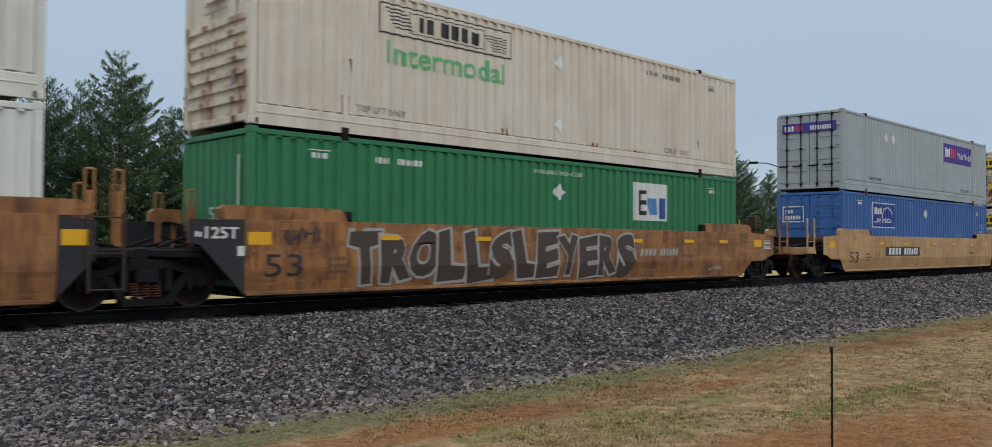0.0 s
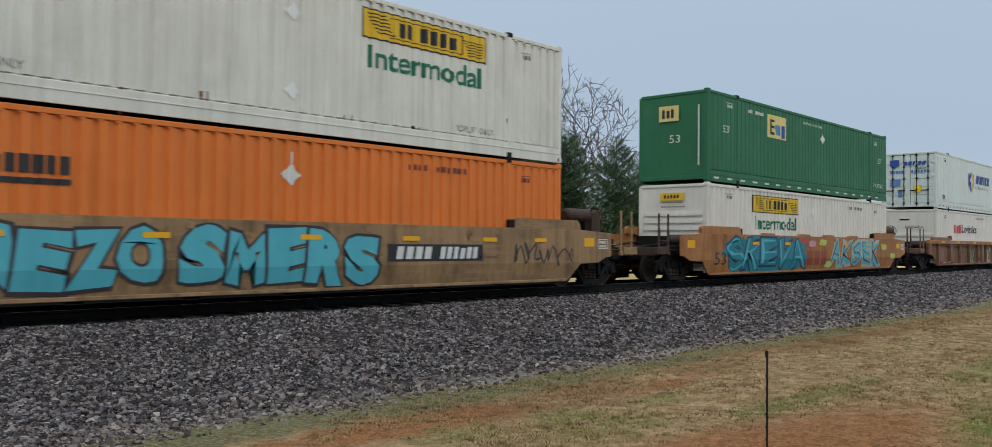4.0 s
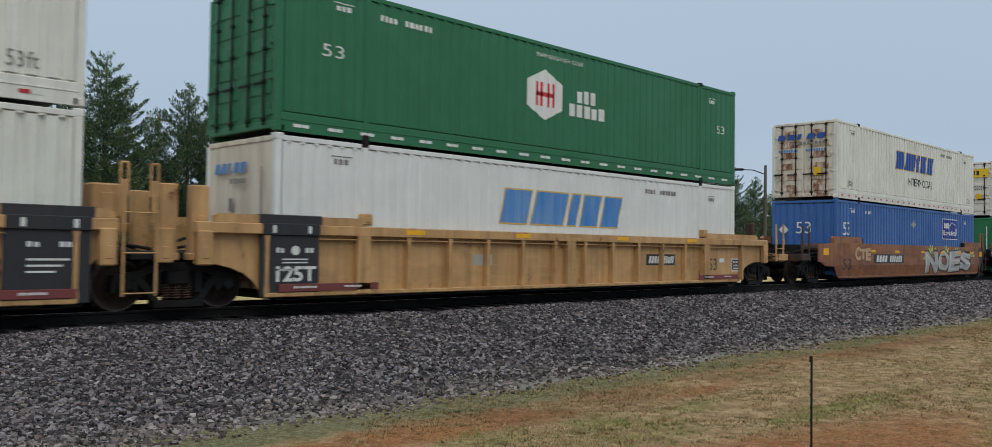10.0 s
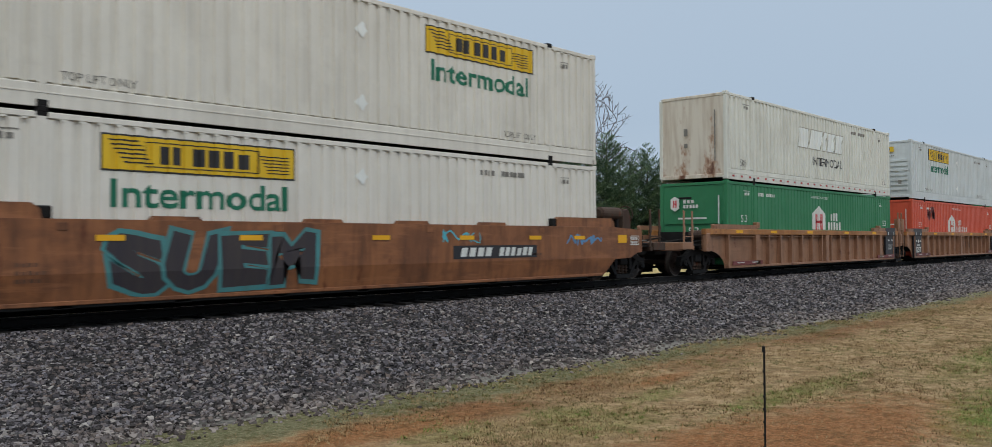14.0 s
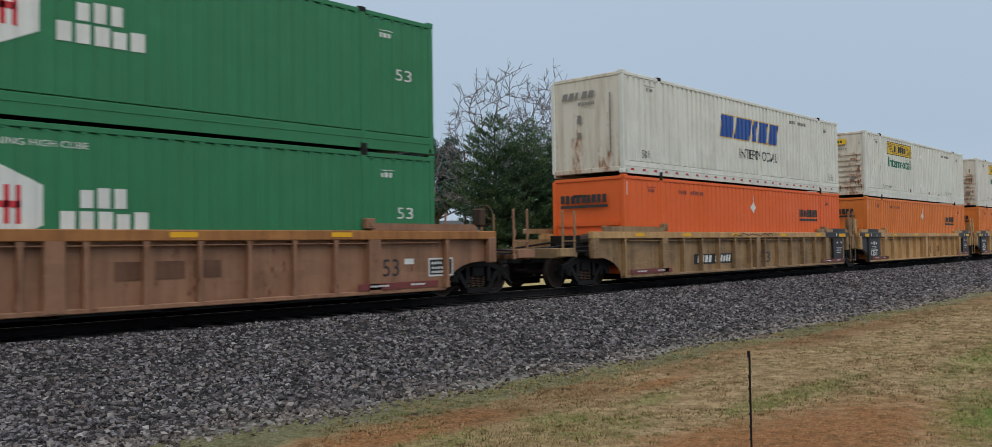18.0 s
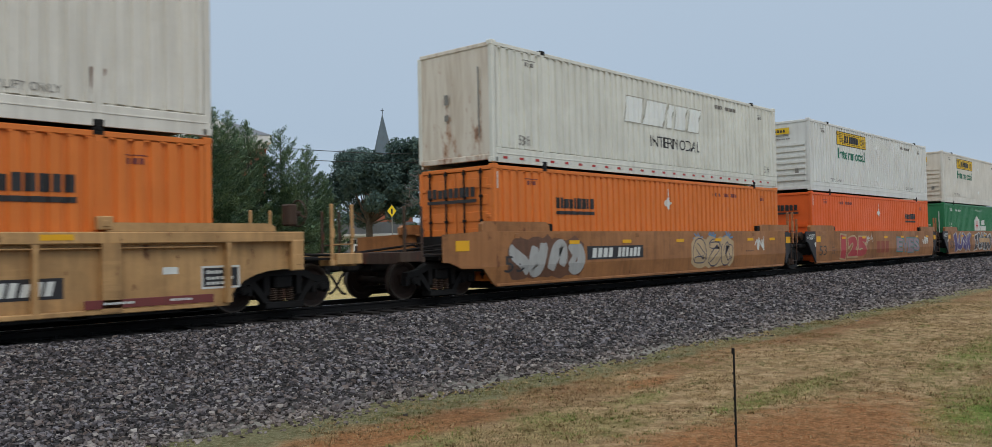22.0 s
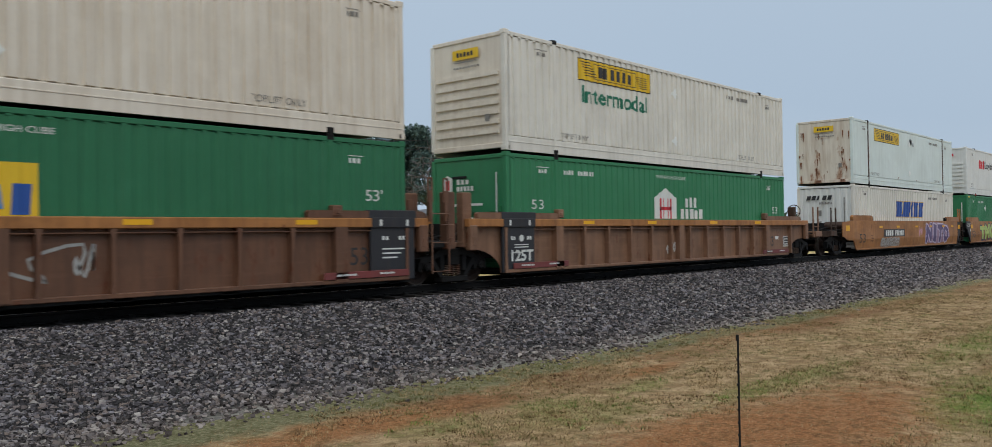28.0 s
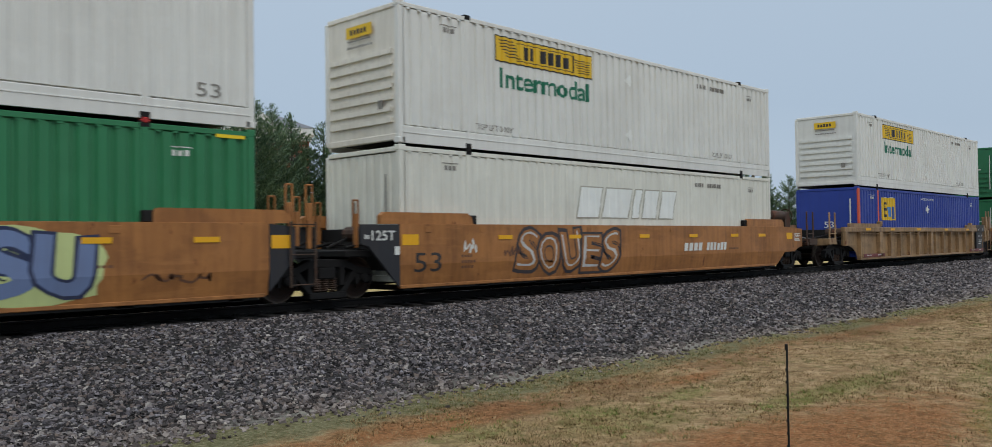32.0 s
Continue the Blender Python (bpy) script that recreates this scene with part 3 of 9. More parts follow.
def fold_at(lines, x):
    for (xa, ya), (xb, yb) in zip(lines, lines[1:]):
        if xa <= x <= xb:
            return ya + (yb - ya) * (x - xa) / max(1e-9, xb - xa)
    return 0.0


def laid_on_folds(name, flat, mat, lines, lift, bent=False):
    """A flat shape pressed into the corrugation."""
    bm = bmesh.new()
    vs = [bm.verts.new((q[0], -q[2] if len(q) > 2 else 0, q[1])) for q in flat.p]
    for q in flat.f:
        try:
            bm.faces.new([vs[i] for i in q])
        except ValueError:
            pass
    u0, u1 = min(p[0] for p in flat.p), max(p[0] for p in flat.p)
    if lines:
        for x, _ in lines:
            if u0 < x < u1:
                bmesh.ops.bisect_plane(bm, geom=bm.verts[:] + bm.edges[:] + bm.faces[:], plane_co=(x, 0, 0), plane_no=(1, 0, 0))
        for v in bm.verts:
            v.co.y = fold_at(lines, v.co.x)
    if bent:
        bmesh.ops.bisect_plane(bm, geom=bm.verts[:] + bm.edges[:] + bm.faces[:], plane_co=(0, 0, BEND_Z), plane_no=(0, 0, 1))
    for v in bm.verts:
        v.co.y -= lift - (bend(v.co.z) if bent else 0)
    me = bpy.data.meshes.new(name)
    bm.to_mesh(me)
    bm.free()
    me.materials.append(mat)
    return me


BEND_Z = 0.74


def bend(z):
    """How far a smooth car's side leans inward below its crease."""
    return max(0.0, BEND_Z - z) * 0.16


def clipped(pts, z, above):
    out = []
    for (xa, za), (xb, zb) in zip(pts, pts[1:] + pts[:1]):
        ina, inb = (za >= z) == above or za == z, (zb >= z) == above or zb == z
        if ina:
            out.append((xa, za))
        if ina != inb and za != zb:
            out.append((xa + (xb - xa) * (z - za) / (zb - za), z))
    return out


# ---- containers ----
LONG, WIDE, TALL = 16.154, 2.591, 2.896
DEEP, SHALLOW, PLAIN = 0.046, 0.017, 0.0


def side_mesh(depth, mat):
    def make():
        s = Shape()
        lines = folds(depth) if depth else [(0.13, 0), (1.89, 0), (2.07, 0), (14.08, 0), (14.26, 0), (16.02, 0)]
        z0, z1 = 0.372, 2.745
        verts = [(x, y + 0.004, z) for x, y in lines for z in (z0, z1)]
        faces = [(2 * i, 2 * i + 2, 2 * i + 3, 2 * i + 1) for i in range(len(lines) - 1)]
        s.add(verts, faces)
        s.box(0.05, LONG - 0.05, 0.055, 0.075, 0.15, 2.8)
        return s.mesh("side_wall", mat)
    return stored(("side", depth, mat.name), make)


def nose_mesh(kind, mat):
    """End wall at x = 0, facing -x."""
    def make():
        s = Shape()
        if kind == "upright":
            n, y0, y1 = 8, 0.14, WIDE - 0.14
            p = (y1 - y0) / n
            lines = [(y0, 0.0)]
            for i in range(n):
                y = y0 + i * p
                lines += [(y + 0.22 * p, 0.0), (y + 0.36 * p, 0.03), (y + 0.64 * p, 0.03), (y + 0.78 * p, 0.0)]
            lines.append((y1, 0.0))
            s.add([(0.02 + d, y, z) for y, d in lines for z in (0.2, 2.74)], [(2 * i + 1, 2 * i + 3, 2 * i + 2, 2 * i) for i in range(len(lines) - 1)])
        elif kind in ("ribbed", "half"):
            s.box(0.03, 0.05, 0.12, WIDE - 0.12, 0.18, 2.76)
        else:
            s.box(0.02, 0.05, 0.12, WIDE - 0.12, 0.18, 2.76, c=0.006)
        return s.mesh("front_wall", mat)
    return stored(("nose", kind, mat.name), make)


def door_mesh(mat):
    def make():
        s = Shape()
        w = 1.17
        s.box(0.02, 0.055, 0.0, w, 0.16, 2.74, c=0.008)
        return s.mesh("door", mat)
    return stored(("door", mat.name), make)


def container(look_, mat, nose="ribbed", depth=DEEP, nose_mat=None, rod_mat=None, lock=STEEL_DARK, post_mat=None):
    nose_mat, post_mat = nose_mat or mat, post_mat or mat
    top = new("shipping_container")
    tagged(top, label=look_, category="container", group="containers on the train")
    k = mat.name
    part("side_wall", side_mesh(depth, mat), top)
    part("side_wall", side_mesh(depth, mat), top, at=pose(LONG, WIDE, 0, 0, 0, 180))

    def roof():
        s = Shape()
        s.box(0.05, LONG - 0.05, 0.05, WIDE - 0.05, 2.82, 2.85)
        for i in range(26):
            x = 0.5 + i * 0.595
            s.box(x, x + 0.28, 0.15, WIDE - 0.15, 2.85, 2.87, c=0.008)
        return s.mesh("roof", mat)
    part("roof", stored(("roof", k), roof), top)
    part("floor", stored(("floor", k), lambda: shaped("floor", STEEL_DARK, (0.1, LONG - 0.1, 0.06, WIDE - 0.06, 0.12, 0.2))), top)

    def top_rail():
        s = Shape()
        s.box(0.1, LONG - 0.1, -0.004, 0.06, 2.765, 2.86, c=0.01)
        for x, d in folds(DEEP)[1::4]:
            s.box(x, x + 0.10, -0.001, 0.04, 2.735, 2.767)
        return s.mesh("top_rail", mat)

    def bottom_rail():
        face = [(0.06, 0.0), (0.06, 0.345), (0.006, 0.345), (-0.006, 0.333), (-0.006, 0.225), (-0.016, 0.222), (-0.016, 0.203), (-0.006, 0.20), (-0.006, 0.0)]
        return Shape().bar(face, 0.1, LONG - 0.1).mesh("bottom_rail", mat)
    for at in (None, pose(LONG, WIDE, 0, 0, 0, 180)):
        part("top_rail", stored(("top_rail", k), top_rail), top, at=at)
        part("bottom_rail", stored(("bottom_rail", k), bottom_rail), top, at=at)
    cp = stored(("corner_post", k), lambda: shaped("corner_post", mat, (0, 0.14, 0, 0.13, 0.1, 2.8), c=0.015))
    lp = stored(("lift_post", post_mat.name), lambda: shaped("lift_post", post_mat, (-0.066, 0.066, -0.010, 0.07, 0.1, 2.83), (-0.04, 0.04, -0.018, 0.0, 0.2, 2.7), c=0.006))
    cc = stored(("casting", k), lambda: shaped("corner_casting", mat, (-0.01, 0.17, -0.006, 0.16, 0, 0.12), (-0.012, 0.03, 0.03, 0.12, 0.03, 0.09), c=0.012))
    lc = stored(("lift_casting",), lambda: shaped("lift_casting", STEEL_DARK, (-0.09, 0.09, -0.014, 0.15, 0, 0.118), (-0.05, 0.05, -0.018, 0, 0.03, 0.09), c=0.012))
    for x in (0, LONG - 0.14):
        for y in (0, WIDE - 0.13):
            part("corner_post", cp, top, at=pose(x, y, 0))
    for x in (0, LONG - 0.16):
        for z in (0, 2.78):
            part("corner_casting", cc, top, at=pose(x, 0, z))
    for x in (1.98, 14.17):
        part("lift_post", lp, top, at=pose(x, 0, 0))
        part("lift_post", lp, top, at=pose(x, WIDE, 0, 0, 0, 180))
        for z in (-0.005, 2.785):
            part("lift_casting", lc, top, at=pose(x, 0, z))
        part("twist_lock", stored(("lock", lock.name), lambda: shaped("twist_lock", lock, (-0.05, 0.05, -0.03, 0.1, -0.075, 0.015), (-0.085, 0.085, -0.02, 0.12, -0.05, -0.02), c=0.012)), top)\
            .location = (x, 0, 0)
    part("end_header", stored(("end_header", nose_mat.name), lambda: shaped("end_header", nose_mat, (0.0, 0.1, 0.1, WIDE - 0.1, 2.76, 2.86), c=0.012)), top)
    part("end_sill", stored(("end_sill", nose_mat.name), lambda: shaped("end_sill", nose_mat, (0.0, 0.1, 0.1, WIDE - 0.1, 0.06, 0.19), c=0.012)), top)
    part("rear_wall", nose_mesh("upright", mat), top, at=pose(LONG, WIDE, 0, 0, 0, 180))
    if nose == "doors":
        for i, y in enumerate((WIDE / 2, WIDE / 2)):
            d = part("door", door_mesh(nose_mat), top, at=pose(0, WIDE / 2 + 0.01, 0) if i else pose(0, 0.115, 0))
            rods = rod_mat or STEEL_DARK
            panel = stored(("door_panel", nose_mat.name), lambda: Shape().box(0.002, 0.021, 0.10, 1.07, 0, 0.24, c=0.014).mesh("door_panel", nose_mat))
            hinge = stored(("hinge", nose_mat.name), lambda: shaped("hinge", nose_mat, (-0.01, 0.021, 0.0, 0.16, 0, 0.09), c=0.01))
            for k in range(6):
                part("door_panel", panel, d, at=pose(0, 0, 0.28 + k * 0.41))
            for z in (0.3, 0.95, 1.6, 2.3):
                part("hinge", hinge, d, at=pose(0, 0.0 if not i else 1.01, z))
            for y_ in (0.30, 0.86):
                def rod():
                    s = Shape().rod((0, 0, 0.12), (0, 0, 2.8), 0.022, 8)
                    for z in (0.2, 0.9, 1.5, 2.1, 2.68):
                        s.box(-0.03, 0.03, -0.05, 0.05, z, z + 0.06, c=0.008)
                    s.box(-0.035, -0.01, -0.02, 0.33, 0.88, 0.93, c=0.006)
                    return s.mesh("lock_rod", rods)
                part("lock_rod", stored(("rod", rods.name), rod), d, at=pose(-0.028, y_, 0))
    else:
        wall = part("front_wall", nose_mesh(nose, nose_mat), top)
        if nose in ("ribbed", "half"):
            n, z0, dz, h = (7, 0.42, 0.235, 0.10) if nose == "ribbed" else (5, 0.36, 0.27, 0.13)
            rib = stored(("nose_rib", nose, nose_mat.name), lambda: Shape().bar([(0.22, 0), (0.22, h), (WIDE - 0.22, h), (WIDE - 0.22, 0)], -0.027, 0.032).mesh("wall_rib", nose_mat))
            for k in range(n):
                part("wall_rib", rib, wall, at=pose(0, 0, z0 + k * dz))
            if nose == "half":
                part("vent", stored(("vent", nose_mat.name), lambda: shaped("vent", STEEL_DARK, (0.005, 0.031, 1.35, 1.85, 2.30, 2.37), c=0.01)), wall)
    return top


def on_side(box, name, flat, mat, depth, lift=0.005, label="", z_off=0.0):
    lines = folds(depth) if depth else None
    return part(name, laid_on_folds(name, flat, mat, lines, lift), box, label)


def each_on_side(box, name, flat, mat, depth, lift=0.005):
    for q in flat.f:
        on_side(box, name, Flat().poly([flat.p[i] for i in q]), mat, depth, lift)


def on_nose(box, name, flat, mat, label="", lift=0.006):
    """u runs from the container's far edge to its near one."""
    me = bpy.data.meshes.new(name)
    me.from_pydata([(-lift, WIDE - u, v) for u, v in flat.p], [], flat.f)
    me.materials.append(mat)
    return part(name, me, box, label)


def each_on_nose(box, name, flat, mat, lift):
    for q in flat.f:
        on_nose(box, name, Flat().poly([flat.p[i] for i in q]), mat, lift=lift)


def side_notes(box, ink, depth, seed, number=(11.2, 13.6), ft="", ft_z=0.46):
    """Small stencilled marks: number bars, lift note, height note."""
    r = random.Random(seed)
    a, b = number
    f = Flat().marks(a, a + (b - a) * 0.32, 2.42, 2.54, 4, seed).marks(a + (b - a) * 0.45, b, 2.42, 2.54, 6, seed + 1)
    f.marks(1.25, 1.62, 2.42, 2.52, 3, seed + 2).marks(14.62, 14.95, 2.36, 2.46, 3, seed + 3)
    f.rect(1.2, 1.66, 2.56, 2.58).rect(14.6, 15.0, 2.5, 2.515)
    on_side(box, "stencilling", f, ink, depth)
    if ft:
        on_side(box, "length_mark", Flat().faces(word_in(ft, 0.95, 1.45, ft_z, ft_z + 0.24)), ink, depth)
        on_side(box, "length_mark", Flat().faces(word_in(ft, 15.05, 15.5, ft_z, ft_z + 0.24)), ink, depth)


def lift_note(box, ink, depth):
    for x in (2.25, 12.4):
        on_side(box, "lift_note", Flat().faces(word_in("TOP LIFT ONLY", x, x + 1.2, 0.44, 0.57)), ink, depth)


def cube_note(box, ink, depth, x=7.2):
    on_side(box, "height_note", Flat().faces(word_in("WARNING HIGH CUBE", x, x + 1.75, 2.50, 2.60)), ink, depth)


def diamond(box, x, z, depth, mat=None, tail=True, h=0.21):
    f = Flat().poly([(x - h, z), (x, z - h), (x + h, z), (x, z + h)])
    if tail:
        f.rect(x - 0.02, x + 0.02, z + h, z + h + 0.22)
    on_side(box, "placard_holder", f, mat or SHADE_INK, depth, 0.012)


def truckline_sign(box, x, depth, sign=SIGN_YELLOW, word_mat=GREEN_INK, z=2.03, ink=DARK_INK, with_word=True):
    """The yellow sign with its dark blocks, and the word under it."""
    on_side(box, "sign_edge", Flat().rect(x, x + 3.66, z, z + 0.60), ink, depth, 0.004)
    on_side(box, "sign_panel", Flat().rect(x + 0.03, x + 3.63, z + 0.03, z + 0.57), sign, depth, 0.008)
    each_on_side(box, "sign_block", Flat().marks(x + 0.98, x + 1.42, z + 0.15, z + 0.45, 2, 5, gap=0.22).marks(x + 1.56, x + 2.72, z + 0.15, z + 0.45, 4, 6, gap=0.18), ink, depth, 0.012)
    f = Flat()
    for i in range(6):
        f.rect(x + 0.12 + i * 0.05, x + 0.62 + i * 0.05, z + 0.49 - i * 0.07, z + 0.515 - i * 0.07)
        f.rect(x + 2.85 + i * 0.04, x + 3.5, z + 0.40 - i * 0.06, z + 0.42 - i * 0.06)
    f.border(x + 0.72, x + 2.86, z + 0.09, z + 0.51, 0.018)
    on_side(box, "sign_pattern", f, ink, depth, 0.012)
    if with_word:
        on_side(box, "word", Flat().faces(word_in("Intermodal", x + 0.17, x + 3.47, z - 0.58, z - 0.12, bold=0.018)), word_mat, depth)


def nose_sign(box, sign=SIGN_YELLOW, wide=False):
    if wide:
        on_nose(box, "sign_panel", Flat().rect(0.16, WIDE - 0.2, 2.05, 2.50), sign, lift=0.05)
        each_on_nose(box, "sign_block", Flat().marks(0.75, 1.05, 2.17, 2.40, 2, 3).marks(1.18, 2.0, 2.17, 2.40, 4, 4), DARK_INK, 0.055)
    else:
        on_nose(box, "sign_panel", Flat().rect(0.85, 1.75, 2.33, 2.58), sign, lift=0.03)
        each_on_nose(box, "sign_block", Flat().marks(1.0, 1.6, 2.40, 2.51, 5, 3), DARK_INK, 0.034)
        on_nose(box, "caption_bar", Flat().rect(0.9, 1.7, 2.25, 2.28), GREY_INK, lift=0.03)


def swift_blocks(box, depth, mat, edge=None, x0=5.75, x1=10.35, z0=1.42, z1=2.25, caption=True, cap_mat=DARK_INK, lift=0.009):
    """Five slanted plain blocks, with the word below."""
    w = (x1 - x0)
    h = z1 - z0
    ln = 0.28 * h

    def blocks(grow):
        f = Flat()
        for a, b in ((0.0, 0.20), (0.24, 0.50), (0.54, 0.61), (0.65, 0.80), (0.84, 1.0)):
            f.rect(x0 + a * w * 0.95 - grow, x0 + b * w * 0.95 + grow, z0 - grow, z1 + grow, ln)
        return f
    if edge:
        each_on_side(box, "emblem_edge", blocks(0.035), edge, depth, lift - 0.004)
    each_on_side(box, "emblem_block", blocks(0.0), mat, depth, lift)
    if caption:
        on_side(box, "word", Flat().faces(word_in("INTERMODAL", 7.15, 10.22, z0 - 0.63, z0 - 0.30)), cap_mat, depth)


def nose_swift(box, mat, z=2.22, u0=0.45, u1=1.65):
    f = Flat()
    for i in range(5):
        u = u0 + (u1 - u0) * i / 5
        on_nose(box, "emblem", Flat().rect(u, u + (u1 - u0) * (0.08 if i == 2 else 0.15), z, z + 0.2, 0.06), mat, lift=0.05)
    on_nose(box, "caption_bar", Flat().marks(u0 + 0.6, u1, z - 0.2, z - 0.1, 9, 2), GREY_INK, lift=0.05)


def hexagon_sign(box, depth, x, z0, z1, house=False, long_name=False):
    """A white hexagon (or house) with red bars, and white blocks beside it."""
    w = 1.28
    zm = (z0 + z1) / 2
    h = (z1 - z0)
    if house:
        f = Flat().poly([(x, z0), (x + w, z0), (x + w, z0 + h * 0.68), (x + w / 2, z1), (x, z0 + h * 0.68)])
    else:
        f = Flat().poly([(x, z0 + h * 0.25), (x + w / 2, z0), (x + w, z0 + h * 0.25), (x + w, z0 + h * 0.75), (x + w / 2, z1), (x, z0 + h * 0.75)])
    on_side(box, "emblem_ground", f, WHITE_INK, depth, 0.006)
    b0, b1 = (z0, z0 + h * 0.66) if house else (z0 + h * 0.27, z0 + h * 0.74)
    bars = Flat()
    for u in (0.24, 0.37, 0.57, 0.70):
        bars.rect(x + u * w, x + u * w + 0.075, b0, b1)
    bars.rect(x + 0.24 * w, x + 0.76 * w, (b0 + b1) / 2 - 0.05, (b0 + b1) / 2 + 0.05)
    on_side(box, "emblem_figure", bars, RED_INK if box["label"].find("red") < 0 else RED, depth, 0.011)
    t0 = z0 + (0.0 if house else h * 0.18)
    n = Flat().marks(x + w + 0.55, x + w + 1.35, t0 + 0.36, t0 + 0.68, 3, 8, gap=0.18)
    n.marks(x + w + 0.25, x + w + (1.7 if not long_name else 1.6), t0, t0 + 0.31, 5, 9, gap=0.18)
    if long_name:
        n.marks(x + w + 1.8, x + w + 2.4, t0, t0 + 0.27, 3, 3, gap=0.2)
    each_on_side(box, "name_block", n, WHITE_INK, depth, 0.009)


def square_sign(box, depth, x, z0, z1, ground=SIGN_PALE, w=1.5):
    """A pale square with one dark block and two blue ones."""
    on_side(box, "sign_panel", Flat().rect(x, x + w, z0, z1), ground, depth, 0.006)
    h = z1 - z0
    on_side(box, "dark_block", Flat().rect(x + 0.12 * w, x + 0.38 * w, z0 + 0.14 * h, z0 + 0.80 * h), DARK_INK, depth, 0.010)
    on_side(box, "slit", Flat().rect(x + 0.22 * w, x + 0.38 * w, z0 + 0.26 * h, z0 + 0.42 * h).rect(x + 0.22 * w, x + 0.38 * w, z0 + 0.54 * h, z0 + 0.70 * h), ground, depth, 0.013)
    on_side(box, "blue_block", Flat().rect(x + 0.44 * w, x + 0.68 * w, z0 + 0.16 * h, z0 + 0.60 * h, -0.05), BLUE_FADED, depth, 0.010)
    on_side(box, "blue_block", Flat().rect(x + 0.74 * w, x + 0.92 * w, z0 + 0.06 * h, z0 + 0.62 * h, 0.03), BLUE_INK, depth, 0.010)


def schneider_blocks(box, depth, x, z0=1.86, z1=2.14):
    each_on_side(box, "name_block", Flat().marks(x, x + 1.75, z0, z1, 9, 12, gap=0.16).rect(x, x + 1.72, z0 - 0.16, z0 - 0.07), DARK_INK, depth, 0.008)


def arc_sign(box, depth, x):
    """A blue panel in a white frame, with white blocks and an arc."""
    z0, z1 = 1.58, 2.55
    on_side(box, "sign_edge", Flat().rect(x, x + 2.2, z0, z1), WHITE_INK, depth, 0.005)
    on_side(box, "sign_panel", Flat().rect(x + 0.04, x + 2.16, z0 + 0.04, z1 - 0.04), BLUE_DEEP, depth, 0.009)
    f = Flat().marks(x + 0.22, x + 0.92, z0 + 0.52, z0 + 0.78, 3, 3, gap=0.14)
    cx, cz = x + 1.42, z0 + 0.36
    for i in range(10):
        a, b = radians(175 - i * 20), radians(175 - (i + 1) * 20)
        f.poly([(cx + 0.56 * math.cos(a), cz + 0.46 * math.sin(a)), (cx + 0.56 * math.cos(b), cz + 0.46 * math.sin(b)),
                (cx + 0.48 * math.cos(b), cz + 0.42 * math.sin(b)), (cx + 0.48 * math.cos(a), cz + 0.42 * math.sin(a))])
    f.faces(word_in("Logistics", x + 0.2, x + 1.75, z0 + 0.12, z0 + 0.44, bold=0.02))
    on_side(box, "sign_blocks", f, WHITE_INK, depth, 0.013)


def tape(box, depth, mat=TAPE_RED, gap=0.62):
    f, g = Flat(), Flat()
    x = 0.35
    while x < LONG - 0.6:
        f.rect(x, x + 0.16, 0.09, 0.15)
        g.rect(x + 0.17, x + 0.33, 0.09, 0.15)
        x += gap
    on_side(box, "red_tape", f, mat, None, 0.013)
    on_side(box, "white_tape", g, WHITE_INK, None, 0.013)


def blotch(box, depth, x, z, w, h, mat, seed, name="rust_stain", lift=0.005):
    r = random.Random(seed)
    f = Flat()
    for i in range(5):
        u, t = x + r.uniform(-w, w) * 0.4, z + r.uniform(-h, h) * 0.3
        n = 9
        f.poly([(u + w * 0.3 * r.uniform(0.5, 1) * math.cos(2 * math.pi * k / n), t + h * 0.4 * r.uniform(0.5, 1) * math.sin(2 * math.pi * k / n)) for k in range(n)])
    on_side(box, name, f, mat, depth, lift)


def running_rust(box, depth, spots, seed):
    """Rust that has run down from scratches."""
    r = random.Random(seed)
    f = Flat()
    for x, z in spots:
        for i in range(r.randint(2, 4)):
            u = x + r.uniform(-0.12, 0.12)
            w, h = r.uniform(0.008, 0.03), r.uniform(0.08, 0.5)
            f.poly([(u - w, z), (u + w, z + r.uniform(-0.03, 0.03)), (u + w * 0.6, z - h * 0.6), (u, z - h), (u - w * 0.7, z - h * 0.5)])
    on_side(box, "rust_run", f, RUST_STAIN, depth, 0.004)


def nose_rust(box, seed, lift=0.034, n=26):
    r = random.Random(seed)
    f = Flat()
    for i in range(n):
        u, z = r.choice((r.uniform(0.15, 0.4), r.uniform(0.9, 1.5), r.uniform(2.1, 2.45))), r.uniform(0.4, 2.4)
        w, h = r.uniform(0.01, 0.05), r.uniform(0.08, 0.45)
        f.poly([(u - w, z), (u + w, z), (u + w * 0.5, z - h * 0.7), (u, z - h), (u - w * 0.6, z - h * 0.6)])
    on_nose(box, "rust_run", f, RUST_STAIN, lift=lift)


RUST_STAIN = paint("rust_stain", (128, 84, 56), rough=0.85, dirt=0.6, dirt_rgb=(84, 52, 36))


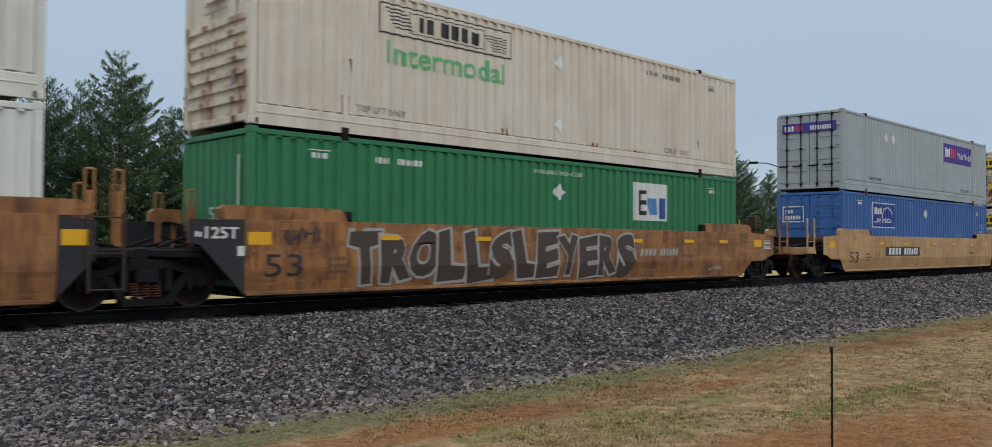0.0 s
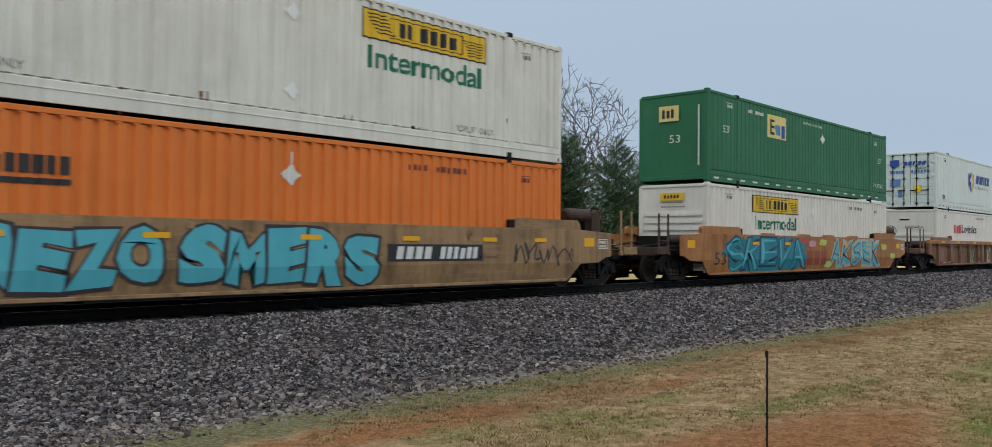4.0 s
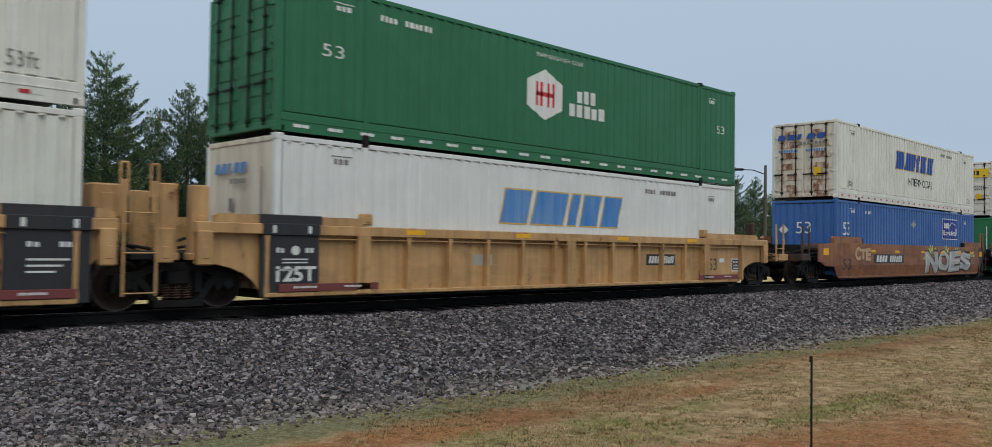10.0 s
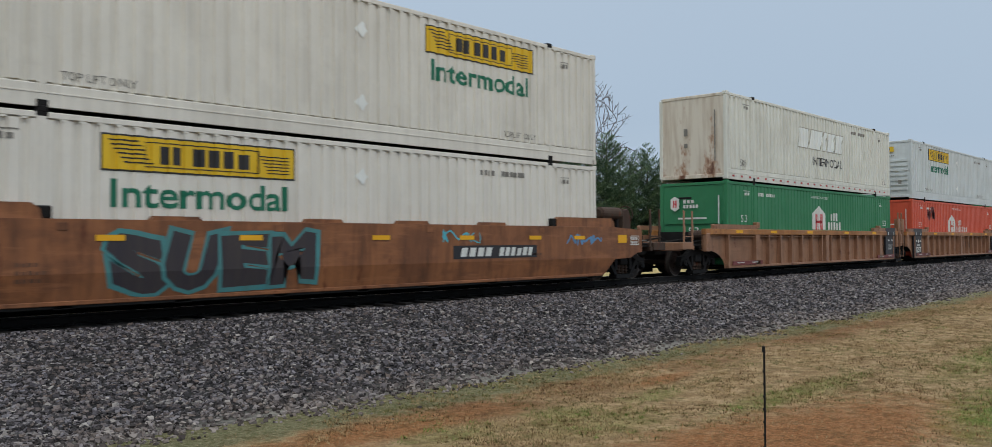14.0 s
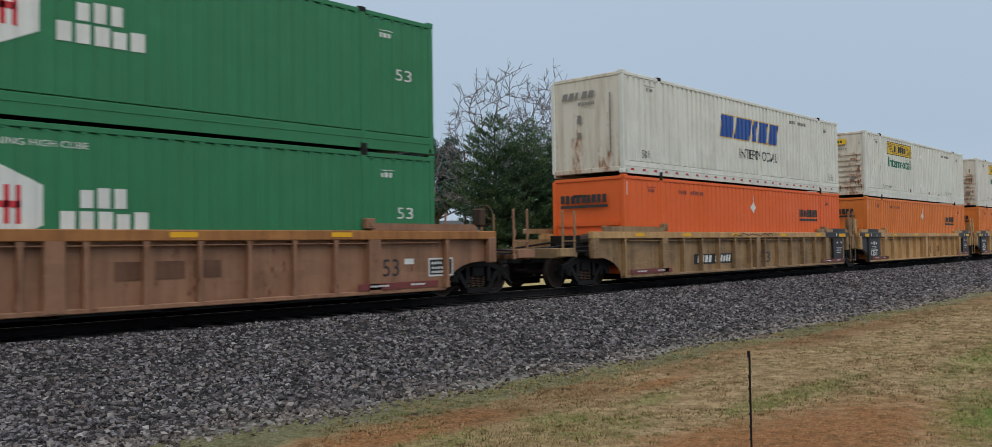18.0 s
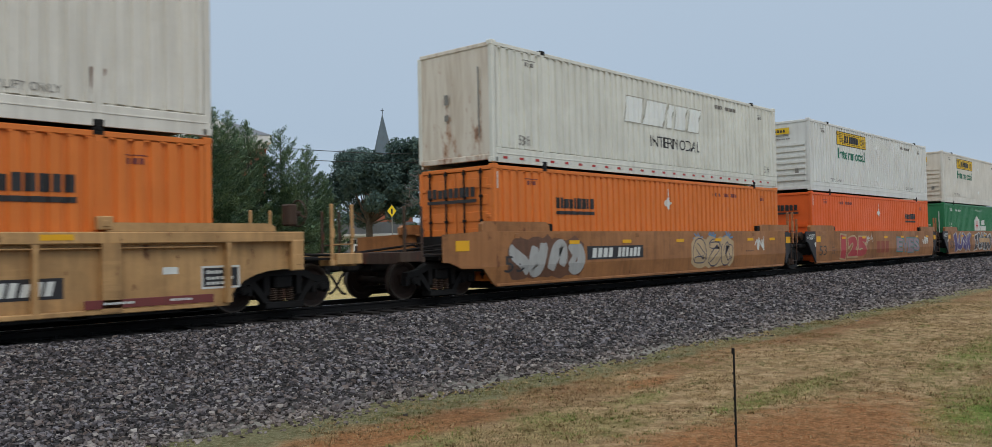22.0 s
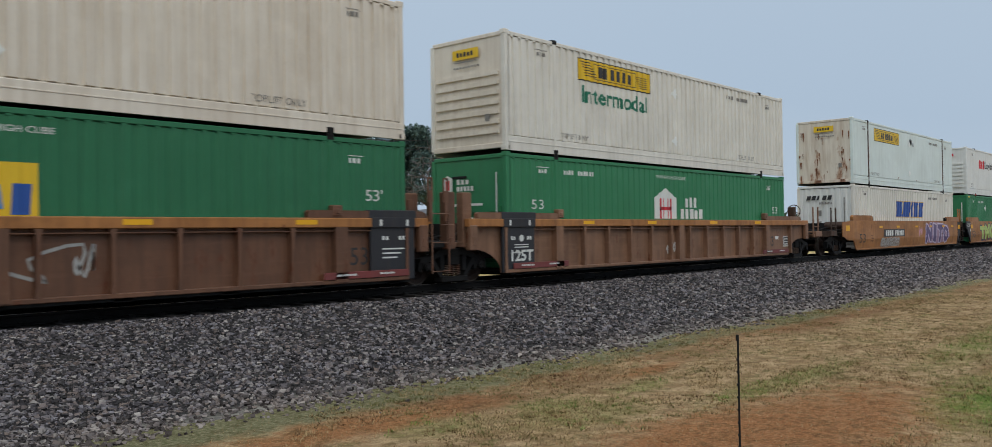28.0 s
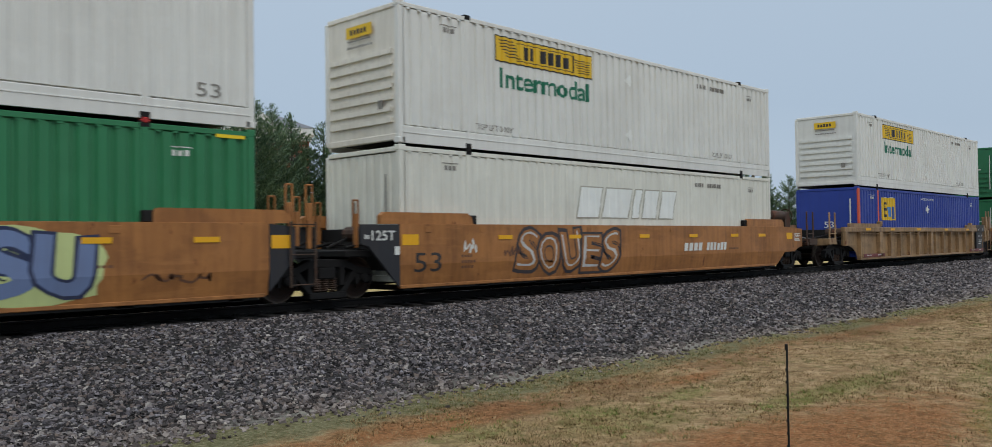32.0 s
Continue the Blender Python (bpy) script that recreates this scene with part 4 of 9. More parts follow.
# one function for each kind of container
def jb(u, mat, x=2.85, nose="ribbed", nose_mat=None, sign=SIGN_YELLOW, green=GREEN_INK, label="", lock=STEEL_DARK, ink=DARK_INK, seed=0, rusty=False, with_word=True, depth=DEEP, post=None):
    c = container(label, mat, nose, depth, nose_mat, None, lock, post)
    truckline_sign(c, x, depth, sign, green, ink=ink, with_word=with_word)
    lift_note(c, GREY_INK, depth)
    side_notes(c, GREY_INK, depth, seed, (11.6, 13.2) if x < 8 else (2.6, 4.2))
    diamond(c, 8.1, 2.2, depth, PALE_INK, False, 0.17)
    diamond(c, 8.1, 0.75, depth, PALE_INK, False, 0.17)
    nose_sign(c, sign, nose == "doors")
    if nose == "doors":
        on_nose(c, "notice", Flat().rect(1.75, 2.05, 0.9, 1.2), SIGN_YELLOW, lift=0.03)
        on_nose(c, "data_stencilling", Flat().rect(1.5, 1.7, 0.75, 0.95).marks(1.5, 2.2, 1.55, 1.62, 7, seed).marks(1.5, 2.2, 1.4, 1.46, 7, seed + 1), GREY_INK, lift=0.03)
    else:
        on_nose(c, "data_stencilling", Flat().rect(1.95, 2.1, 0.72, 0.9).marks(0.9, 1.8, 2.1, 2.15, 9, seed), GREY_INK, lift=0.035)
    if rusty:
        nose_rust(c, seed, 0.034 if nose != "doors" else 0.03)
        running_rust(c, depth, [(1.98, 1.4), (1.98, 0.7), (6.3, 0.5), (9.4, 0.45), (4.8, 0.35), (14.17, 0.9), (11.2, 0.4)], seed)
    return c


def emp(u, mat, x, ground, z0=1.5, z1=2.5, label="", seed=0, nose="half", panel=True, dx=8.1):
    c = container(label, mat, nose, SHALLOW if mat is GREEN_DEEP else DEEP)
    dp = SHALLOW if mat is GREEN_DEEP else DEEP
    square_sign(c, dp, x, z0, z1, ground)
    side_notes(c, WHITE_INK, dp, seed, (2.7, 3.9), "53'", 1.6 if mat is GREEN_DEEP else 0.46)
    cube_note(c, WHITE_INK, dp)
    diamond(c, dx, 2.1, dp, WHITE_INK, False)
    if panel:
        on_nose(c, "sign_panel", Flat().rect(0.8, 1.55, 1.95, 2.45), ground, lift=0.035)
        on_nose(c, "dark_block", Flat().marks(0.92, 1.42, 2.05, 2.33, 3, 4), DARK_INK, lift=0.04)
    on_nose(c, "number_stencilling", Flat().marks(2.25, 2.33, 0.5, 2.4, 1, 3).faces(word_in("53", 1.2, 1.6, 1.25, 1.5)), WHITE_INK, lift=0.035)
    return c


def hub(u, mat, x, house, label="", seed=0, long_name=False, nose="half", low=True, depth=SHALLOW):
    c = container(label, mat, nose, depth, rod_mat=STEEL_DARK if nose == "doors" else None, lock=PALE_INK if low else STEEL_DARK)
    if house:
        hexagon_sign(c, depth, x, 1.28, 2.22, True, long_name)
    else:
        hexagon_sign(c, depth, x, 1.0, 2.22)
    side_notes(c, WHITE_INK, depth, seed, (2.3, 3.7), "53", 1.5)
    cube_note(c, WHITE_INK, depth, 6.9)
    if nose != "doors":
        on_nose(c, "emblem_ground", Flat().poly([(0.45, 1.98), (0.62, 1.88), (0.79, 1.98), (0.79, 2.3), (0.62, 2.4), (0.45, 2.3)]), WHITE_INK, lift=0.035)
        on_nose(c, "emblem_figure", Flat().rect(0.55, 0.60, 2.02, 2.26).rect(0.64, 0.69, 2.02, 2.26).rect(0.60, 0.64, 2.12, 2.16), RED_INK, lift=0.039)
        each_on_nose(c, "name_block", Flat().marks(0.95, 1.4, 2.15, 2.28, 3, 1).marks(0.95, 1.55, 1.98, 2.1, 5, 2), WHITE_INK, 0.035)
        on_nose(c, "caption_bar", Flat().rect(0.75, 1.85, 1.60, 1.66), WHITE_INK, lift=0.055)
        on_nose(c, "length_mark", Flat().faces(word_in("53", 1.15, 1.55, 1.10, 1.32)), WHITE_INK, lift=0.055)
        on_nose(c, "number_stencilling", Flat().marks(2.27, 2.33, 0.5, 2.4, 1, 3), WHITE_INK, lift=0.035)
    return c


def swift(u, mat, ink, edge=None, caption=True, nose="panel", nose_mat=None, label="", seed=0, tape_=False, ft="53ft", depth=DEEP, nose_ink=None, lock=STEEL_DARK):
    c = container(label, mat, nose, depth, nose_mat, None, lock)
    swift_blocks(c, depth, ink, edge, caption=caption, z0=1.46 if not caption else 1.50, z1=2.22)
    side_notes(c, GREY_INK, depth, seed, (11.4, 12.9), ft if caption else "")
    if nose_ink:
        nose_swift(c, nose_ink, u1=2.2 if nose == "doors" else 1.65, u0=0.25 if nose == "doors" else 0.45)
    if nose == "doors":
        on_nose(c, "notice", Flat().rect(1.7, 2.0, 0.85, 1.15), SIGN_YELLOW, lift=0.03)
        on_nose(c, "data_stencilling", Flat().marks(0.3, 1.1, 1.75, 1.85, 8, seed).marks(1.4, 2.2, 1.75, 1.85, 8, seed + 1), BLUE_FADED, lift=0.03)
    else:
        on_nose(c, "data_stencilling", Flat().rect(1.0, 1.14, 1.5, 1.75).rect(1.0, 1.14, 1.1, 1.25).marks(2.15, 2.22, 0.6, 2.3, 1, 3), GREY_INK, lift=0.035)
    if tape_:
        tape(c, depth)
    return c


def schneider(u, mat, x, nose="half", label="", seed=0, lock=BLUE_DEEP):
    c = container(label, mat, nose, DEEP if mat is ORANGE_FADED else SHALLOW, lock=lock)
    dp = DEEP if mat is ORANGE_FADED else SHALLOW
    schneider_blocks(c, dp, x)
    diamond(c, 8.1, 2.12, dp, WHITE_INK)
    side_notes(c, RED_PLATE, dp, seed, (3.0, 4.6) if x > 8 else (11.0, 12.8))
    each_on_nose(c, "name_block", Flat().marks(0.35, 2.05, 2.12, 2.36, 9, 12, gap=0.16).rect(0.35, 2.05, 1.98, 2.06), DARK_INK, 0.05)
    on_side(c, "edge_tape", Flat().rect(0.1, 0.14, 2.3, 2.7), WHITE_INK, None, 0.01)
    return c


# ---- well cars ----
YN = -0.18                       # near outer face of a car's side
MID = WIDE / 2
ROLLERS = []                     # wheelsets with their place along the train


def truck(car, s, x, name="truck"):
    """A two-axle truck under a car's end, with side frames, springs and turning wheelsets."""
    def bolster():
        q = Shape()
        q.box(-0.2, 0.2, -1.1, 1.1, 0.42, 0.66, c=0.03)
        q.box(-0.75, 0.75, -0.12, 0.12, 0.34, 0.42, c=0.02)
        for sy_ in (-1, 1):
            q.box(-0.95, 0.95, sy_ * 0.5 - 0.04, sy_ * 0.5 + 0.04, 0.2, 0.28, c=0.01)
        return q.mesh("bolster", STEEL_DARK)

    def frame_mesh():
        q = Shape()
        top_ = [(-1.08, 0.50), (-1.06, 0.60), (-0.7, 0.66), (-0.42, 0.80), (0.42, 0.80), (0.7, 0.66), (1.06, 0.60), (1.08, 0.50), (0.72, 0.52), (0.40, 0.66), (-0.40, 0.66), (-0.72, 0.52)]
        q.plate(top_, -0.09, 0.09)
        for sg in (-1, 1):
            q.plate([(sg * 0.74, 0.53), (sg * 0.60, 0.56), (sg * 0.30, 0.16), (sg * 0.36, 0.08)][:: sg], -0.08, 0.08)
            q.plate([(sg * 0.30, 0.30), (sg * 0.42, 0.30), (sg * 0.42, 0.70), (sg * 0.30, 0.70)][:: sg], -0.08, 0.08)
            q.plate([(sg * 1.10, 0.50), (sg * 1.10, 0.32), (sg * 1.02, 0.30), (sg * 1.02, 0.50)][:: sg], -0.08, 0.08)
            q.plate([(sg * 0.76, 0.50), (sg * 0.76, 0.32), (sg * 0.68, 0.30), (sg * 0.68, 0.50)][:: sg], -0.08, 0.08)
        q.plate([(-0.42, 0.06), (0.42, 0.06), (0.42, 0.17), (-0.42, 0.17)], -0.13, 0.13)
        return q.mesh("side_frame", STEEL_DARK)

    def spring():
        q = Shape()
        turns, per = 6, 10
        m = turns * per
        verts = []
        for i in range(m + 1):
            w, z = 2 * math.pi * i / per, 0.18 + 0.25 * i / m
            for k in range(4):
                e = math.pi * k / 2
                rad = 0.066 + 0.016 * math.cos(e)
                verts.append((rad * math.cos(w), rad * math.sin(w), z + 0.016 * math.sin(e)))
        faces = [(4 * i + k, 4 * i + (k + 1) % 4, 4 * i + 4 + (k + 1) % 4, 4 * i + 4 + k) for i in range(m) for k in range(4)]
        return q.add(verts, faces).mesh("spring", STEEL_RUSTY)

    def wheelset():
        q = Shape()
        for sg in (-1, 1):
            prof = [(0.08, 0.10), (0.10, 0.045), (0.30, 0.02), (0.345, 0.05), (0.42, 0.055), (0.424, -0.045), (0.447, -0.055), (0.447, -0.085), (0.345, -0.085), (0.30, -0.03), (0.10, -0.02), (0.08, -0.09)]
            q.turned([(r, -sg * -y) for r, y in prof] if sg > 0 else [(r, -y) for r, y in prof], (0, sg * 0.72, 0), 30)
            for i in range(5):
                a = 2 * math.pi * i / 5
                q.box(0.19 * math.cos(a) - 0.02, 0.19 * math.cos(a) + 0.02, sg * 0.77 - 0.012, sg * 0.77 + 0.012, 0.19 * math.sin(a) - 0.02, 0.19 * math.sin(a) + 0.02)
        q.rod((0, -1.0, 0), (0, 1.0, 0), 0.08, 12)
        plain = len(q.f)
        for sg in (-1, 1):
            q.turned([(0.4255, sg * 0.05), (0.4265, sg * -0.04)], (0, sg * 0.72, 0), 30)
            q.turned([(0.395, sg * 0.0565), (0.421, sg * 0.0565)], (0, sg * 0.72, 0), 30)
        me = q.mesh("wheelset", TYRE)
        me.materials.append(TREAD)
        for p in me.polygons[plain:]:
            p.material_index = 1
        return me

    def box_cap():
        q = Shape().rod((0, 0, 0), (0, -0.09, 0), 0.10, 14, 0.085).rod((0, -0.09, 0), (0, -0.11, 0), 0.05, 8)
        q.box(-0.13, 0.13, -0.03, 0.14, -0.06, 0.15, c=0.02)
        return q.mesh("journal_box", STEEL_DARK)

    def shoe():
        q = Shape().plate([(0.44 * math.cos(radians(a)), 0.44 * math.sin(radians(a))) for a in range(-25, 26, 10)] + [(0.50 * math.cos(radians(a)), 0.50 * math.sin(radians(a))) for a in range(25, -26, -10)], -0.05, 0.05)
        return q.mesh("brake_shoe", STEEL_RUSTY)
    tr = part(name, stored("bolster", bolster), car, at=pose(x, MID, ON_RAIL))
    for sg in (-1, 1):
        part("side_frame", stored("side_frame", frame_mesh), tr, at=pose(0, sg * 1.0, 0, 0, 0, 0 if sg < 0 else 180))
        for dx in (-0.18, 0.0, 0.18):
            part("spring", stored("spring", spring), tr, at=pose(dx, sg * 1.0, 0))
        for dx in (-0.89, 0.89):
            part("journal_box", stored("journal_box", box_cap), tr, at=pose(dx, sg * 1.05, 0.42, 0, 0, 0 if sg < 0 else 180))
            part("brake_shoe", stored("shoe", shoe), tr, at=pose(dx, sg * 0.72, 0.42, 0, 0, 180 if dx > 0 else 0))
    for dx in (-0.89, 0.89):
        w = part("wheelset", stored("wheelset", wheelset), tr, at=pose(dx, 0, 0.425))
        ROLLERS.append((w, s + x + dx, dx))
    return tr


def arch(x, sg, top_=0.87, low=0.27, reach=1.25, n=8):
    """The rounded cut over a truck's wheel, from the side's lower edge upward."""
    return [(x - sg * reach * math.sin(radians(90 * i / n)) * 1.0, low + (top_ - low) * (1 - math.cos(radians(90 * i / n)))) for i in range(n + 1)][:: 1]


def ladder(car, x, mat, z0=0.40, z1=1.85, w=0.52, y=YN - 0.05):
    def make():
        q = Shape()
        for dx in (0, w):
            q.box(dx - 0.02, dx + 0.02, -0.012, 0.012, 0, z1 - z0, c=0.005)
        return q.mesh("ladder", mat)
    l = part("ladder", stored(("ladder", mat.name, z0, z1, w), make), car, at=pose(x, y, z0))
    rung = stored(("rung", mat.name, w), lambda: Shape().rod((0, 0, 0), (w, 0, 0), 0.013, 6).mesh("rung", mat))
    n = int((z1 - z0) / 0.34)
    for i in range(n):
        part("rung", rung, l, at=pose(0, -0.01, 0.05 + i * (z1 - z0 - 0.1) / max(1, n - 1)))


def grab(car, x, y, z0, z1, mat, w=0.16, turn=0, r=0.03):
    """A tall flat handrail loop."""
    def make():
        q = Shape()
        q.box(-0.045, 0.045, -0.03, 0.03, 0, (z1 - z0) * 0.72, c=0.008)
        q.tube([(-w / 2, 0, (z1 - z0) * 0.45), (-w / 2, 0, z1 - z0), (w / 2, 0, z1 - z0), (w / 2, 0, (z1 - z0) * 0.45), (-w / 2, 0, (z1 - z0) * 0.45)], r * 0.7, 6)
        return q.mesh("handrail", mat)
    part("handrail", stored(("grab", mat.name, round(z1 - z0, 3), w), make), car, at=pose(x, y, z0, 0, 0, turn))


def post(car, x, y, z0, z1, mat, w=0.30, d=0.22):
    part("end_post", stored(("post", mat.name, round(z1 - z0, 3), w, d), lambda: Shape().box(-w / 2, w / 2, -d / 2, d / 2, 0, z1 - z0, c=0.02).box(-w / 2 - 0.02, w / 2 + 0.02, -d / 2 - 0.02, d / 2 + 0.02, 0, 0.12, c=0.01).box(-0.05, 0.05, -d / 2 - 0.006, -d / 2 + 0.01, (z1 - z0) * 0.45, (z1 - z0) * 0.6, c=0.01).mesh("end_post", mat)), car, at=pose(x, y, z0))


def coupler(car, x, sg):
    def make():
        q = Shape()
        q.box(-0.75, 0.0, -0.09, 0.09, 0.78, 0.96, c=0.03)
        q.box(-0.02, 0.26, -0.17, 0.17, 0.72, 1.02, c=0.05)
        q.box(0.16, 0.38, -0.20, -0.06, 0.74, 1.0, c=0.04)
        q.box(-0.95, -0.45, -0.3, 0.3, 0.70, 1.08, c=0.03)
        return q.mesh("coupler", STEEL_DARK)
    part("coupler", stored("coupler", make), car, at=pose(x, MID, 0, 0, 0, 0 if sg > 0 else 180))

    def hose():
        q = Shape()
        pts = [(-0.1, -0.35, 0.80)] + [(0.10 + 0.42 * i / 6, -0.35 + 0.12 * i / 6, 0.72 - 0.46 * math.sin(radians(15 + 75 * i / 6))) for i in range(7)]
        return q.tube(pts, 0.028, 6).mesh("air_hose", RUBBER)
    part("air_hose", stored("hose", hose), car, at=pose(x, MID, 0, 0, 0, 0 if sg > 0 else 180))


def brake_wheel(car, x, y, z, mat):
    def make():
        q = Shape()
        for i in range(16):
            a, b = 2 * math.pi * i / 16, 2 * math.pi * (i + 1) / 16
            q.rod((0, 0.26 * math.cos(a), 0.26 * math.sin(a)), (0, 0.26 * math.cos(b), 0.26 * math.sin(b)), 0.018, 5)
        for i in range(4):
            a = math.pi * i / 2 + 0.4
            q.rod((0, 0, 0), (0, 0.26 * math.cos(a), 0.26 * math.sin(a)), 0.014, 5)
        q.rod((-0.12, 0, 0), (0.04, 0, 0), 0.05, 8)
        q.box(-0.30, -0.1, -0.14, 0.14, -0.25, 0.18, c=0.03)
        return q.mesh("brake_wheel", mat)
    part("brake_wheel", stored(("brake", mat.name), make), car, at=pose(x, y, z))


def end_gear(car, sg, x_in, mat, coupled, kind):
    """What stands between the well and the next car: sill, deck, pipes, posts, handrails. sg: -1 at x = 0, 1 at x = LONG."""
    def X(a):
        return x_in + sg * a
    reach = 3.2 if coupled else 1.5
    end_mat = STEEL_RUSTY if mat in (BROWN, BROWN_LIGHT, AMBER) else mat

    def sill():
        q = Shape()
        a, b = sorted((X(-0.1), X(reach - 0.15)))
        q.box(a, b, MID - 0.35, MID + 0.35, 0.74, 1.08, c=0.02)
        a, b = sorted((X(0.75), X(1.9 if coupled else 1.35)))
        q.box(a, b, 0.0, WIDE, 0.92, 1.06, c=0.02)
        a, b = sorted((X(0.02), X(0.12)))
        q.box(a, b, -0.02, WIDE + 0.02, 0.62, 1.5, c=0.01)
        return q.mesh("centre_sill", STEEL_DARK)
    part("centre_sill", sill(), car)
    # pipes and brake gear on the deck
    r = random.Random(int(abs(x_in) * 10) + int(sg) + 7)
    for i in range(4):
        y = 0.25 + i * 0.62
        part("brake_pipe", Shape().tube([(X(0.15), y, 1.12), (X(0.6), y + 0.1, 1.2 + 0.1 * (i % 2)), (X(reach - 0.3), y, 1.1)], 0.03, 6).mesh("brake_pipe", STEEL_DARK), car)
    if coupled and sg > 0 and kind == "smooth" and mat is not GOLD_STAINED:
        tank = Shape().rod((X(0.72), 0.42, 1.97), (X(1.62), 0.42, 1.97), 0.18, 16)
        tank.rod((X(0.66), 0.42, 1.97), (X(0.72), 0.42, 1.97), 0.11, 12, 0.18).rod((X(1.62), 0.42, 1.97), (X(1.68), 0.42, 1.97), 0.18, 12, 0.11)
        part("air_reservoir", tank.mesh("air_reservoir", STEEL_RUSTY), car, "rusty air tank")
        for dx in (0.85, 1.42):
            part("tank_saddle", stored(("saddle",), lambda: shaped("tank_saddle", STEEL_DARK, (0, 0.08, 0.3, 0.54, 1.06, 1.82), c=0.01)), car, at=pose(X(dx), 0, 0))
        part("brake_stand", Shape().plate([(X(1.78), 1.05), (X(2.16), 1.05), (X(2.20), 1.9), (X(2.08), 2.12), (X(1.80), 2.05)], 0.36, 0.52).mesh("brake_stand", STEEL_RUSTY), car, "rusty hand brake stand")
        part("valve_box", shaped("valve_box", STEEL_DARK, (X(2.3), X(2.62), 0.2, 0.5, 1.08, 1.36), (X(2.40), X(2.52), 0.15, 0.2, 1.14, 1.30), c=0.02), car)
        for i in range(3):
            y = 0.1 + 0.3 * i
            part("pale_pipe", Shape().tube([(X(1.3), y, 1.18 + 0.09 * i), (X(1.9), y - 0.04, 1.24 + 0.09 * i), (X(2.9), y, 1.16 + 0.06 * i)], 0.016, 6).mesh("pale_pipe", GALV), car, "pale steel pipe")
    else:
        part("air_reservoir", Shape().rod((X(0.5), 0.25, 1.38), (X(0.5), 1.1, 1.38), 0.16, 12).mesh("air_reservoir", STEEL_RUSTY), car)
    if coupled:
        a, b = sorted((X(1.75), X(3.15)))
        deck = Shape()
        for i in range(9):
            y = 0.0 + i * WIDE / 9
            deck.box(a, b, y, y + 0.16, 1.02, 1.06)
        part("deck_grating", deck.mesh("deck_grating", STEEL_DARK), car)
        part("end_sill", shaped("end_sill", end_mat, (min(X(3.0), X(3.18)), max(X(3.0), X(3.18)), -0.05, WIDE + 0.05, 0.88, 1.14), c=0.015), car)
        for y in (YN + 0.04, WIDE + 0.1):
            part("step", stored(("step", end_mat.name), lambda: Shape().box(-0.32, 0.32, -0.04, 0.1, 0, 0.22, c=0.012).mesh("step", end_mat)), car, at=pose(X(2.9), y, 0.92))
            for dx in (2.52, 3.02):
                post(car, X(dx), y + 0.04, 0.9, 2.12, end_mat, 0.075, 0.05)
            part("grab_iron", stored(("bar", end_mat.name), lambda: Shape().rod((-0.25, 0, 0), (0.25, 0, 0), 0.014, 6).mesh("grab_iron", end_mat)), car, at=pose(X(2.77), y, 1.32))
        coupler(car, X(3.25), sg)
        brake_wheel(car, X(2.2), 0.55, 1.95, STEEL_RUSTY) if sg > 0 else None
    elif kind == "ribbed":
        for y in (0.12, WIDE - 0.12):
            post(car, X(1.38), y, 0.92, 2.18, mat)
        if sg > 0:
            ladder(car, X(0.55), mat, 0.36, 1.72)
            for dx in (0.57, 1.05):
                grab(car, X(dx), YN + 0.02, 1.5, 2.45, mat, 0.12)
            part("end_bracket", stored(("brk", mat.name), lambda: shaped("end_bracket", mat, (-0.13, 0.13, YN + 0.1, YN + 0.3, 0.88, 1.45), (-0.05, 0.05, YN + 0.085, YN + 0.11, 0.95, 1.15), c=0.02)), car, at=pose(X(1.30), 0, 0))
            part("brake_stand", stored(("stand", mat.name), lambda: Shape().box(-0.25, 0.25, -0.2, 0.2, 0, 0.55, c=0.03).box(-0.1, 0.1, -0.22, -0.19, 0.1, 0.4, c=0.01).mesh("brake_stand", mat)), car, at=pose(X(0.55), 0.65, 1.6))
    else:
        if sg > 0:
            ladder(car, X(0.58), STEEL_RUSTY, 0.40, 1.60)
            for dx, y in ((0.62, -0.1), (1.05, -0.1), (0.75, 0.7), (1.3, 0.7)):
                grab(car, X(dx), y, 1.1, 2.28 if y < 0 else 2.1, mat, 0.14)
        else:
            for y in (0.3, 1.6):
                grab(car, X(0.9), y, 1.1, 2.05, mat, 0.13)


RECESS = 0.15           # how far the panels of a ribbed car lie behind its chord


